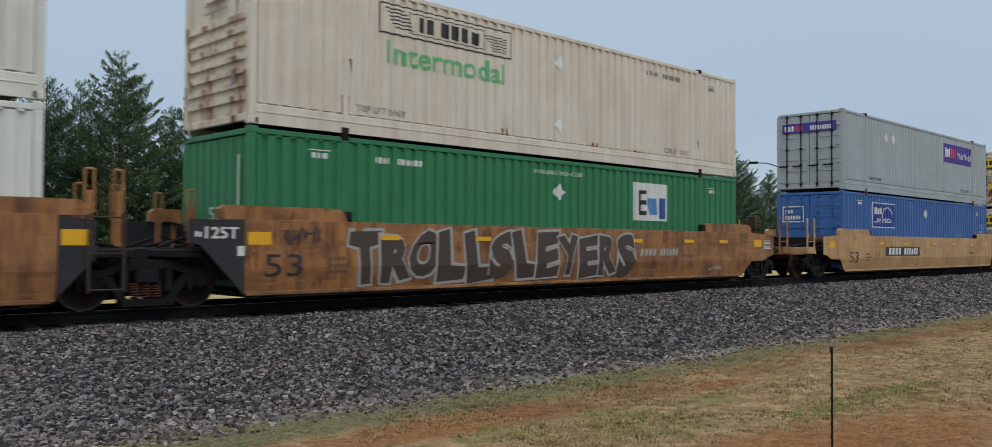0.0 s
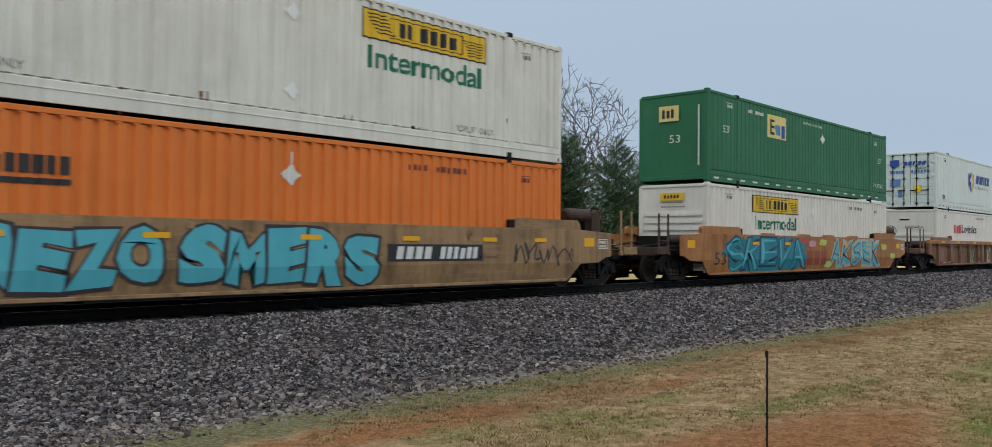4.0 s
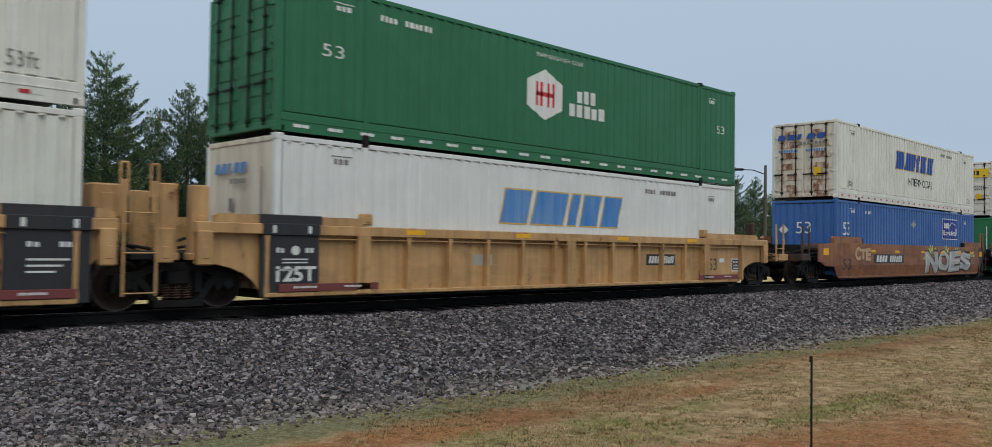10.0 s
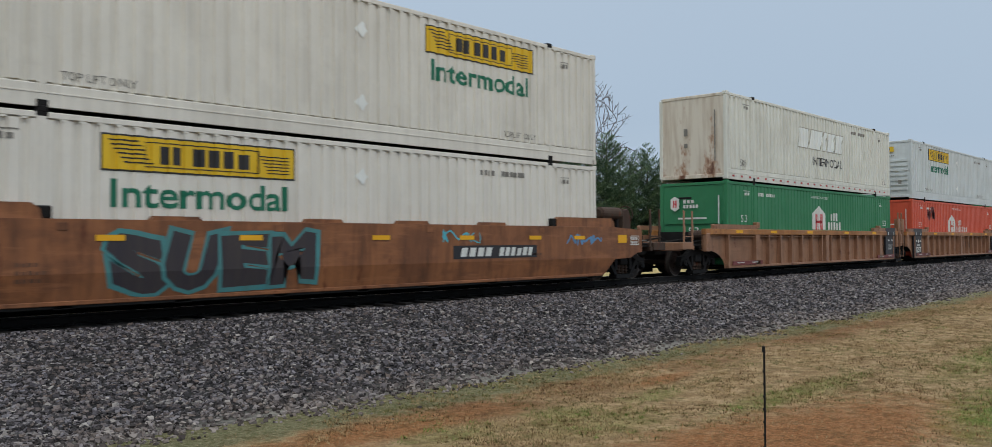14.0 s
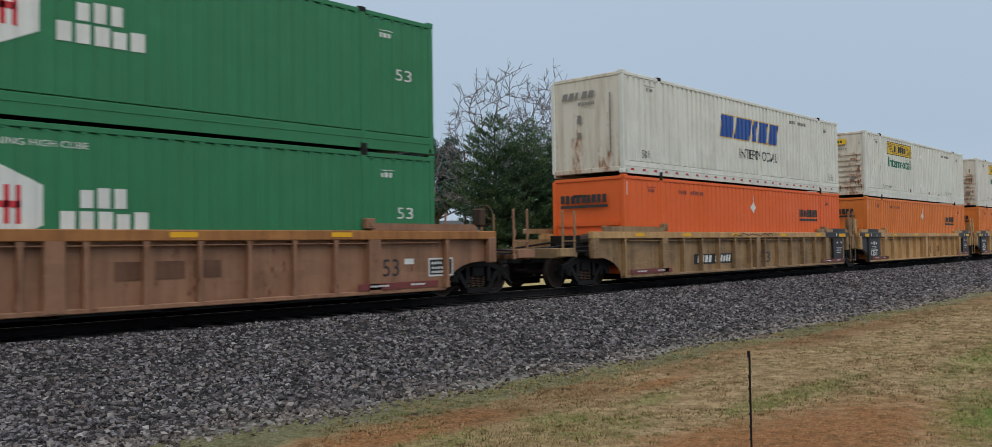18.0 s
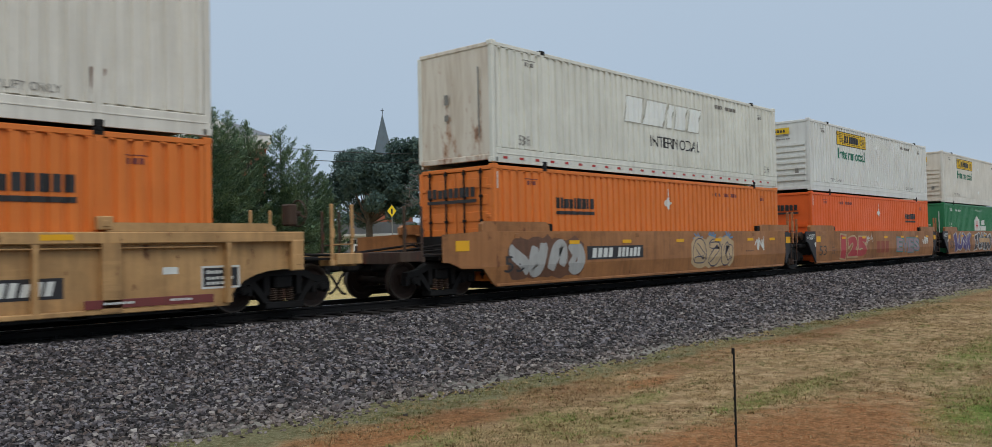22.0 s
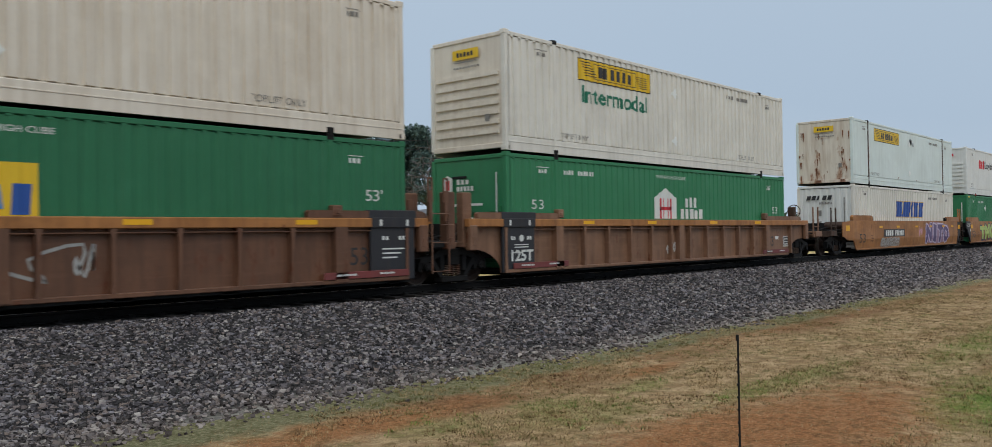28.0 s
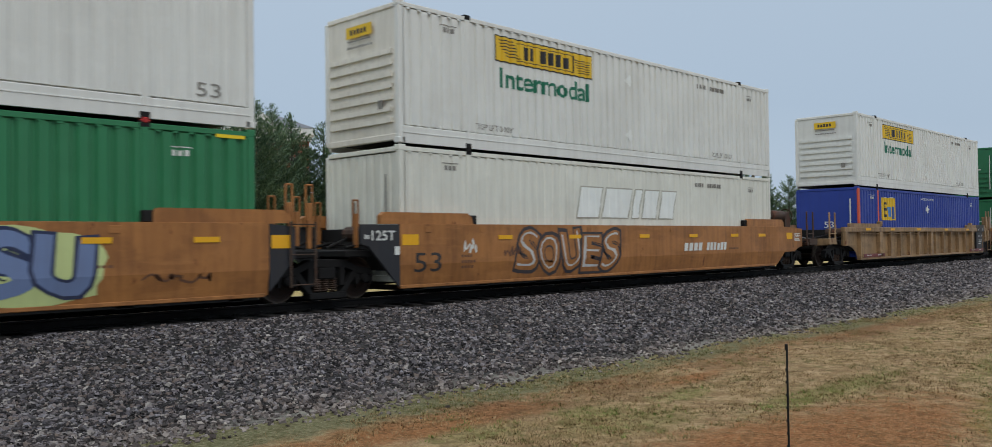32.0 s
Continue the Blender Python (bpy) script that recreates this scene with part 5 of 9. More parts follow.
def well_car(s, kind, mat, left, right, label, tint=None, black_ends=False, tabs=False, ribs=10):
    """left, right: coupled (True) or sharing a truck with the next unit (False)."""
    car = new("well_car")
    tagged(car, label=label, category="rail car", group="well cars of the train")
    el, er = (1.92 if left else 0.0), (1.92 if right else 0.0)
    if kind == "smooth":
        pts = []
        if left:
            pts += [(-1.95, 1.5), (-1.95, 0.88), (-1.72, 0.86), (-1.35, 0.72), (-0.62, 0.70), (-0.25, 0.36), (-0.15, 0.29)]
        else:
            pts += [(-0.16, 1.57), (-0.16, 0.29)]
        if right:
            pts += [(LONG + 0.15, 0.29), (LONG + 0.25, 0.36), (LONG + 0.62, 0.70), (LONG + 1.35, 0.72), (LONG + 1.72, 0.86), (LONG + 1.95, 0.88), (LONG + 1.95, 1.5), (LONG + 0.6, 1.57)]
        else:
            pts += [(LONG + 0.16, 0.29), (LONG + 0.16, 1.57)]
        if left:
            pts += [(-0.6, 1.57)]
        plate_y = YN
        near_side, far_side = Shape(), Shape()
        for above in (True, False):
            near_side.plate(clipped(pts, BEND_Z, above), YN, YN + 0.03)
            far_side.plate(clipped(pts, BEND_Z, above), WIDE - YN - 0.03, WIDE - YN)
        near_side.v = [(x, y + bend(z), z) for x, y, z in near_side.v]
        far_side.v = [(x, y - bend(z), z) for x, y, z in far_side.v]
        side, far = near_side.mesh("side_plate", mat), far_side.mesh("side_plate", mat)
        part("side_plate", side, car)
        part("side_plate", far, car)
        cap = Shape()
        cap.box(-0.1, LONG + 0.1, YN + 0.005, -0.03, 1.53, 1.575, c=0.01)
        cap.box(-0.1, LONG + 0.1, YN + 0.055, YN + 0.11, 0.26, 0.33, c=0.01)
        part("edge_beam", cap.mesh("edge_beam", mat), car)
        part("edge_beam", cap.mesh("edge_beam", mat), car, at=pose(LONG, WIDE, 0, 0, 0, 180))
        # raised guides over the well's ends
        guide = stored(("guide", mat.name), lambda: Shape().plate([(0.0, 1.57), (0.0, 1.74), (0.1, 1.81), (2.4, 1.81), (2.52, 1.72), (2.55, 1.57)], YN + 0.02, -0.03).mesh("guide", mat))
        part("guide", guide, car, at=pose(-0.62, 0, 0))
        part("guide", guide, car, at=pose(LONG + 0.62 - 2.55, 0, 0))
        part("guide", guide, car, at=pose(-0.62, WIDE + 0.21, 0))
        part("guide", guide, car, at=pose(LONG + 0.62 - 2.55, WIDE + 0.21, 0))
        # short tabs along the upper edge
        tab = stored(("tab", mat.name), lambda: Shape().plate([(0, 0), (0.06, 0.07), (0.86, 0.07), (0.92, 0)], YN + 0.03, -0.03).mesh("tab", mat))
        for x in (3.6, 6.6, 8.9, 11.4) if tabs else ():
            part("tab", tab, car, at=pose(x, 0, 1.572))
        for x in (1.98, 14.17):
            part("lift_stop", stored(("stop", "d"), lambda: shaped("lift_stop", STEEL_DARK, (-0.1, 0.1, -0.14, 0.0, 0, 0.2), c=0.02)), car, at=pose(x, 0, 1.57))
        bolt = stored(("bolt_plate", mat.name), lambda: Shape().box(-0.09, 0.09, -0.01, 0.0, -0.06, 0.06, c=0.006).mesh("bolt_plate", mat))
        for x in (0.6, 2.2, 6.0, 9.8, 13.6):
            part("bolt_plate", bolt, car, at=pose(x, YN, 1.46))
        if not left:
            part("end_panel", stored("bl", lambda: Shape().plate([(-0.165, 0.29), (-0.165, 1.56), (-1.14, 1.56), (-1.14, 1.18), (-0.95, 1.13)][::-1], YN - 0.004, YN + 0.05).mesh("end_panel", BLACK)), car, "black end panel")
            part("end_panel", stored("bl2", lambda: Shape().plate([(-0.165, 0.29), (-0.165, 1.56), (-1.14, 1.56), (-1.14, 1.18), (-0.95, 1.13)][::-1], WIDE - YN - 0.05, WIDE - YN + 0.004).mesh("end_panel", BLACK)), car, "black end panel")
            part("load_mark", laid_on_folds("load_mark", Flat().faces(word_in("125T", -0.88, -0.28, 1.24, 1.44, bold=0.02)).marks(-1.05, -0.92, 1.27, 1.36, 2, 1), WHITE_INK, None, -YN + 0.01), car, "white load figure")
            part("yellow_mark", laid_on_folds("yellow_mark", Flat().rect(-0.10, 0.34, 1.14, 1.36), YELLOW, None, -YN + 0.006), car)
            part("white_card", laid_on_folds("white_card", Flat().rect(-0.30, -0.17, 0.95, 1.12), WHITE_INK, None, -YN + 0.01), car)
        else:
            part("yellow_mark", laid_on_folds("yellow_mark", Flat().rect(-1.55, -1.1, 1.12, 1.36), YELLOW, None, -YN + 0.006), car)
        if not right:
            part("end_panel", stored("br", lambda: Shape().plate([(LONG + 0.165, 0.36), (LONG + 0.70, 0.93), (LONG + 0.70, 1.5), (LONG + 0.165, 1.56)], YN - 0.004, YN + 0.05).mesh("end_panel", BLACK)), car, "black end panel")
            part("end_panel", stored("br2", lambda: Shape().plate([(LONG + 0.165, 0.36), (LONG + 0.70, 0.93), (LONG + 0.70, 1.5), (LONG + 0.165, 1.56)], WIDE - YN - 0.05, WIDE - YN + 0.004).mesh("end_panel", BLACK)), car, "black end panel")
            part("yellow_mark", laid_on_folds("yellow_mark", Flat().rect(LONG + 0.2, LONG + 0.62, 1.12, 1.36), YELLOW, None, -YN + 0.012), car)
        else:
            part("yellow_mark", laid_on_folds("yellow_mark", Flat().rect(LONG + 0.75, LONG + 1.18, 1.14, 1.36), YELLOW, None, -YN + 0.006), car)
            part("data_panel", laid_on_folds("data_panel", Flat().border(LONG + 1.35, LONG + 1.78, 1.08, 1.34, 0.02).marks(LONG + 1.4, LONG + 1.72, 1.22, 1.3, 4, 3).marks(LONG + 1.4, LONG + 1.72, 1.12, 1.18, 5, 2), WHITE_INK, None, -YN + 0.006), car)
        for x in (2.7, 5.2, 8.2, 10.7, 13.1, 14.9):
            part("yellow_tape", stored(("stape",), lambda: laid_on_folds("yellow_tape", Flat().rect(0, 0.46, 1.24, 1.335), YELLOW, None, -YN + 0.017)), car, at=pose(x, 0, 0))
        part("length_mark", laid_on_folds("length_mark", Flat().faces(word_in("53", 0.22 if not left else 0.12, 0.97 if not left else 0.87, 0.58, 0.98)), DARK_INK, None, -YN + 0.004, True), car)
        part("stencilling", laid_on_folds("stencilling", Flat().marks(1.55, 1.95, 0.62, 0.68, 4, 2).marks(1.55, 2.0, 0.74, 0.80, 5, 3).marks(1.55, 1.9, 0.86, 0.92, 4, 4).marks(13.0, 13.6, 0.86, 0.91, 6, 5), BROWN_DARK, None, -YN + 0.004, True), car)
    else:
        x0, x1 = (-1.78 if left else -1.5), (LONG + 1.78 if right else LONG + 0.47)
        la = [(-0.28 - (1.15 if left else 1.1) * (1 - math.cos(radians(a))), 0.27 + 0.60 * math.sin(radians(a))) for a in range(0, 91, 15)]
        ra = [(LONG - x, z) for x, z in la] if right else [(LONG - 0.06 + 0.53 * (1 - math.cos(radians(a))), 0.27 + 0.75 * math.sin(radians(a))) for a in range(0, 91, 15)]
        pts = [(x0, 1.40), (x0, 0.87)] + la[::-1] + ra + ([(x1, 0.87)] if right else []) + [(x1, 1.40)]
        part("side_plate", Shape().plate(pts, YN + RECESS, YN + RECESS + 0.015).mesh("side_plate", mat), car)
        part("side_plate", Shape().plate(pts, WIDE - YN - RECESS - 0.015, WIDE - YN - RECESS).mesh("side_plate", mat), car)
        chord = Shape()
        chord.box(x0 - 0.03, x1 + 0.03, YN, -0.02, 1.38, 1.57, c=0.015)
        part("top_chord", chord.mesh("top_chord", tint or mat), car)
        part("top_chord", chord.mesh("top_chord", tint or mat), car, at=pose(LONG, WIDE, 0, 0, 0, 180))
        sill = Shape().box(-0.26, LONG - 0.08, YN + 0.01, YN + RECESS + 0.01, 0.27, 0.35, c=0.012)
        part("bottom_sill", sill.mesh("bottom_sill", mat), car)
        part("bottom_sill", sill.mesh("bottom_sill", mat), car, at=pose(LONG, WIDE, 0, 0, 0, 180))
        rail = Shape().box(0.0, LONG, YN + 0.045, YN + RECESS, 1.30, 1.325, c=0.006)
        part("stiffener", rail.mesh("stiffener", mat), car)
        rib_mat = mat
        rib = stored(("rib", rib_mat.name), lambda: Shape().plate([(-0.05, 0.33), (0.05, 0.33), (0.05, 0.42), (0.035, 0.5), (0.035, 1.25), (0.06, 1.385), (-0.06, 1.385), (-0.035, 1.25), (-0.035, 0.5), (-0.05, 0.42)], YN + 0.012, YN + RECESS + 0.005).mesh("rib", rib_mat))
        wide_rib = stored(("wide_rib", rib_mat.name), lambda: Shape().plate([(-0.17, 0.30), (0.17, 0.30), (0.15, 0.5), (0.15, 1.39), (-0.15, 1.39), (-0.15, 0.5)], YN - 0.006, YN + RECESS + 0.005).mesh("wide_rib", rib_mat))
        n = ribs
        for i in range(n):
            x = 1.87 + (LONG - 2 * 1.87) * (i + 1) / (n + 1)
            part("rib", rib, car, at=pose(x, 0, 0))
            part("rib", rib, car, at=pose(LONG - x, WIDE, 0, 0, 0, 180))
        for x in (1.87, LONG / 2, LONG - 1.87):
            part("wide_rib", wide_rib, car, at=pose(x, 0, 0))
        part("rib", stored(("rib", "end"), lambda: Shape().box(-0.04, 0.04, YN + 0.02, YN + RECESS, 0.33, 1.38).mesh("rib", BLACK)) if black_ends and not left else rib, car, at=pose(-0.22, 0, 0))
        part("rib", rib, car, at=pose(LONG + (0.22 if right else -0.12), 0, 0))
        for sg, xa in ((-1, x0), (1, x1)):
            part("end_bracket", stored(("bracket", mat.name), lambda: shaped("end_bracket", mat, (-0.13, 0.13, YN - 0.02, YN + 0.12, 0.84, 1.42), (-0.05, 0.05, YN - 0.03, YN - 0.01, 0.95, 1.15), c=0.02)), car, at=pose(xa - sg * 0.12, 0, 0))
        guide = stored(("rguide", mat.name), lambda: Shape().plate([(0, 1.575), (0, 1.69), (0.05, 1.72), (3.0, 1.72), (3.1, 1.66), (3.12, 1.575)], YN + 0.03, -0.03).mesh("guide", mat))
        for y in (0.0, WIDE + 0.21):
            part("guide", guide, car, at=pose(-1.2, y, 0))
            part("guide", guide, car, at=pose(LONG + (1.2 if right else 0.47) - 3.12, y, 0))
        for x in (1.95, LONG - 1.95):
            part("lift_stop", stored(("stop", mat.name), lambda: shaped("lift_stop", mat, (-0.12, 0.12, -0.17, -0.01, 0, 0.22), (-0.05, 0.05, -0.19, -0.16, 0.05, 0.15), c=0.02)), car, at=pose(x, 0, 1.6))
        for x in (0.25, 2.9, 6.1, 9.9, 13.2):
            part("yellow_tape", stored(("ytape",), lambda: laid_on_folds("yellow_tape", Flat().rect(0, 0.5, 1.44, 1.53), YELLOW, None, -YN + 0.004)), car, at=pose(x, 0, 0))
        for sg, xa in ((-1, -0.33), (1, LONG - 1.1)):
            if (sg < 0 and left) or (sg > 0 and right):
                continue
            part("number_panel", stored(("npanel",), lambda: Shape().box(0, 1.2, YN + 0.035, YN + 0.11, 0.28, 1.38, c=0.01).mesh("number_panel", BLACK)), car, "black painted panel", at=pose(xa, 0, 0))
            part("chord_patch", stored(("cpatch",), lambda: Shape().box(0.0, 1.2, YN - 0.008, YN + 0.05, 1.37, 1.58, c=0.01).mesh("chord_patch", BLACK)), car, "black painted stretch of the chord", at=pose(xa, 0, 0))
            part("guide_patch", stored(("gpatch",), lambda: Shape().box(-0.05, 1.25, YN + 0.02, -0.02, 1.57, 1.735, c=0.01).mesh("guide_patch", BLACK)), car, "black painted stretch of the guide", at=pose(xa, 0, 0))
            f = Flat()
            if sg < 0:
                f.faces(word_in("125T", xa + 0.3, xa + 1.13, 0.54, 0.82, bold=0.03))
                f.marks(xa + 0.3, xa + 0.48, 1.06, 1.15, 2, 1).marks(xa + 0.9, xa + 1.1, 1.06, 1.15, 2, 2)
                f.poly([(xa + 0.69 + 0.09 * math.cos(k), 1.10 + 0.09 * math.sin(k)) for k in [i * math.pi / 5 for i in range(10)]])
            else:
                f.marks(xa + 0.3, xa + 0.5, 1.12, 1.2, 2, 1).marks(xa + 0.75, xa + 0.95, 1.12, 1.2, 2, 2)
            for k in range(3):
                f.rect(xa + 0.42, xa + 0.95, 0.93 - k * 0.06, 0.955 - k * 0.06) if sg < 0 and k < 2 else f.rect(xa + 0.3, xa + 0.9 - k * 0.1, 0.92 - k * 0.09, 0.95 - k * 0.09)
            part("panel_stencilling", laid_on_folds("panel_stencilling", f, WHITE_INK, None, -YN - 0.029), car)
            part("white_tape", laid_on_folds("white_tape", Flat().rect(xa + 0.2, xa + 0.27, 1.41, 1.54).rect(xa + 0.93, xa + 1.0, 1.41, 1.54), WHITE_INK, None, -YN + 0.012), car)
        for xa in (0.02, LONG - 2.3):
            part("red_plate", stored(("rplate",), lambda: Shape().box(0, 2.2, YN - 0.006, YN + 0.02, 0.36, 0.50, c=0.006).mesh("red_plate", RED_PLATE)), car, at=pose(xa, 0, 0))
            part("plate_stencilling", laid_on_folds("plate_stencilling", Flat().marks(xa + 0.3, xa + 0.8, 0.42, 0.46, 7, 1).marks(xa + 1.4, xa + 1.8, 0.42, 0.46, 6, 2), WHITE_INK, None, -YN + 0.01), car)
        if right:
            x = LONG - 0.25
            part("data_frame", laid_on_folds("data_frame", Flat().border(x, x + 0.75, 0.58, 0.98, 0.035), WHITE_INK, None, -YN - RECESS + 0.006), car, "white frame round the data stencils")
            part("data_ground", laid_on_folds("data_ground", Flat().rect(x + 0.04, x + 0.71, 0.62, 0.94), BLACK, None, -YN - RECESS + 0.004), car, "black ground of the data stencils")
            part("data_stencilling", laid_on_folds("data_stencilling", Flat().marks(x + 0.1, x + 0.42, 0.84, 0.90, 4, 3).marks(x + 0.1, x + 0.65, 0.74, 0.79, 6, 4).marks(x + 0.1, x + 0.55, 0.65, 0.70, 5, 5), WHITE_INK, None, -YN - RECESS + 0.008), car)
            part("white_card", laid_on_folds("white_card", Flat().rect(LONG - 0.95, LONG - 0.68, 0.86, 0.98), WHITE_INK, None, -YN - RECESS + 0.005), car)
        if not black_ends:
            part("length_mark", laid_on_folds("length_mark", Flat().faces(word_in("53", LONG - 1.55, LONG - 1.1, 0.62, 0.98)), DARK_INK, None, -YN - RECESS + 0.005), car)
    if black_ends:
        for sg, on in ((-1, not left), (1, not right)):
            if not on:
                continue
            q = Shape()
            if sg < 0:
                q.box(-1.45, 1.25, YN - 0.010, YN + 0.05, 1.365, 1.585, c=0.01)
                q.plate([(-1.35, 0.90)] + [(x + 0.02, z + 0.02) for x, z in la[::-1]] + [(-0.02, 0.29), (-0.02, 1.37), (-1.35, 1.37)], YN + 0.09, YN + 0.11)
                q.box(0.86, 1.2, YN + 0.036, YN + 0.1, 0.30, 1.37)
            else:
                q.box(LONG - 2.0, LONG + 0.5, YN - 0.010, YN + 0.05, 1.365, 1.585, c=0.01)
                q.plate([(LONG - 0.2, 0.29)] + [(x - 0.01, z + 0.02) for x, z in ra] + [(LONG + 0.45, 1.37), (LONG - 0.2, 1.37)], YN + 0.09, YN + 0.11)
            part("end_panel", q.mesh("end_panel", BLACK), car, "black painted car end")
            part("yellow_mark", laid_on_folds("yellow_mark", Flat().rect(-0.87 if sg < 0 else LONG - 0.6, -0.40 if sg < 0 else LONG + 0.1, 1.40, 1.53), YELLOW, None, -YN + 0.014), car)
    # bottom of the well
    fl = Shape()
    for i in range(9):
        x = 0.2 + i * 1.92
        fl.box(x, x + 0.3, -0.1, WIDE + 0.1, 0.20, 0.30, c=0.01)
    fl.box(0.0, LONG, -0.1, 0.12, 0.22, 0.295)
    fl.box(0.0, LONG, WIDE - 0.12, WIDE + 0.1, 0.22, 0.295)
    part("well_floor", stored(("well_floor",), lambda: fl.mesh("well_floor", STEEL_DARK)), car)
    end_gear(car, -1, 0.0, mat, left, kind)
    end_gear(car, 1, LONG, mat, right, kind)
    truck(car, s, -1.65 if not left else -1.6)
    if right:
        truck(car, s, LONG + 1.6)
    return car


def painted(car, name, flat, mat, lift, ribbed=False, label=""):
    base = (-YN) if not ribbed else (-YN - RECESS)
    part(name, laid_on_folds(name, flat, mat, None, base + lift, not ribbed), car, label)


def number_bars(car, x0, x1, z0=0.86, z1=1.12, plate_=True, ribbed=False, ink=WHITE_INK):
    if plate_:
        painted(car, "number_plate", Flat().rect(x0, x1, z0 - 0.05, z1 + 0.05), BLACK, 0.004, ribbed)
    w = x1 - x0
    painted(car, "number_stencilling", Flat().marks(x0 + 0.08 * w, x0 + 0.45 * w, z0, z1, 4, 5, 0.05).marks(x0 + 0.52 * w, x0 + 0.95 * w, z0, z1, 6, 6, 0.05), ink, 0.007, ribbed)


def company_blocks(car, x0, x1, z0, z1, mat, ground=None, ribbed=False):
    """Three plain blocks for the owner's mark."""
    if ground:
        painted(car, "mark_ground", Flat().rect(x0, x1, z0, z1), ground, 0.004, ribbed)
        x0, x1, z0, z1 = x0 + 0.2, x1 - 0.2, z0 + 0.12, z1 - 0.12
    w, h = x1 - x0, z1 - z0
    for k in (0.0, 0.34, 0.68):
        a, b = x0 + k * w, x0 + (k + 0.30) * w
        painted(car, "owner_mark", Flat().rect(a + 0.02 * w, b - 0.02 * w, z0, z1), mat, 0.008, ribbed)


def rounded(u0, u1, v0, v1, r, seed, n=22, grow=0.0):
    """A lumpy rounded block."""
    rr = random.Random(seed)
    cu, cv, hu, hv = (u0 + u1) / 2, (v0 + v1) / 2, (u1 - u0) / 2 + grow, (v1 - v0) / 2 + grow
    out = []
    for i in range(n):
        a = 2 * math.pi * i / n
        c, s_ = math.cos(a), math.sin(a)
        k = (abs(c) ** 3.2 + abs(s_) ** 3.2) ** (-1 / 3.2)
        k *= 1 + rr.uniform(-0.10, 0.07)
        out.append((cu + hu * k * c, cv + hv * k * s_))
    return out


def brush(path, w, n=5, taper=0.75):
    """A thick rounded stroke along a path: (u, v) points of a strip, and its faces."""
    pts = []
    ext = [path[0]] + list(path) + [path[-1]]
    for a, b, c, d in zip(ext, ext[1:], ext[2:], ext[3:]):
        for k in range(n):
            t = k / n
            pts.append(tuple(0.5 * (2 * b[i] + (c[i] - a[i]) * t + (2 * a[i] - 5 * b[i] + 4 * c[i] - d[i]) * t * t + (3 * b[i] - a[i] - 3 * c[i] + d[i]) * t ** 3) for i in (0, 1)))
    pts.append(tuple(path[-1]))
    left, right, m = [], [], len(pts) - 1
    for i, (u, v) in enumerate(pts):
        (ua, va), (ub, vb) = pts[max(0, i - 1)], pts[min(m, i + 1)]
        ln = math.hypot(ub - ua, vb - va) or 1.0
        k = w * 0.5 * (taper + (1 - taper) * math.sin(math.pi * min(1.0, 0.08 + i / m)) ** 0.5)
        k *= 0.7 if i in (0, m) else 1.0
        nu, nv = -(vb - va) / ln * k, (ub - ua) / ln * k
        left.append((u + nu, v + nv))
        right.append((u - nu, v - nv))
    return left + right, [(i, i + 1, m + 2 + i, m + 1 + i) for i in range(m)]


def swash(kind, r):
    """One bent stroke in a unit box."""
    if kind == 0:                                               # snake
        p = r.uniform(-0.3, 0.3)
        return [(0.5 + 0.42 * math.sin(2 * math.pi * (0.12 + 0.76 * t) + p), 1 - t) for t in (0, 0.17, 0.33, 0.5, 0.67, 0.83, 1)]
    if kind == 1:                                               # open bow
        a0 = r.uniform(0.2, 0.9)
        return [(0.5 + 0.45 * math.cos(a0 + k * 0.72), 0.5 + 0.48 * math.sin(a0 + k * 0.72)) for k in range(8)]
    if kind == 2:                                               # zigzag
        return [(0.05, 0.95), (0.85, r.uniform(0.85, 1)), (0.45, 0.5), (0.1, r.uniform(0, 0.15)), (0.95, 0.06)]
    if kind == 3:                                               # hook
        return [(0.15, 0.98), (0.2, 0.5), (0.35, 0.08), (0.7, 0.04), (0.88, 0.4), (0.85, r.uniform(0.75, 1))]
    return [(0.1, 0.02), (0.3, 0.5), (0.45, 0.98), (0.62, 0.5), (0.9, r.uniform(0, 0.2))]


def splash(u, v, size, r):
    """Short sprayed rays fanning out from a point."""
    f = Flat()
    n = r.randint(5, 7)
    for k in range(n):
        a = math.pi * (0.08 + 0.84 * k / (n - 1)) + r.uniform(-0.1, 0.1)
        m = size * r.uniform(0.7, 1.1)
        f.faces(brush([(u + 0.25 * m * math.cos(a), v + 0.2 * m * math.sin(a)), (u + 0.6 * m * math.cos(a), v + 0.45 * m * math.sin(a)), (u + m * math.cos(a), v + 0.7 * m * math.sin(a))], size * 0.17, 3))
    return f


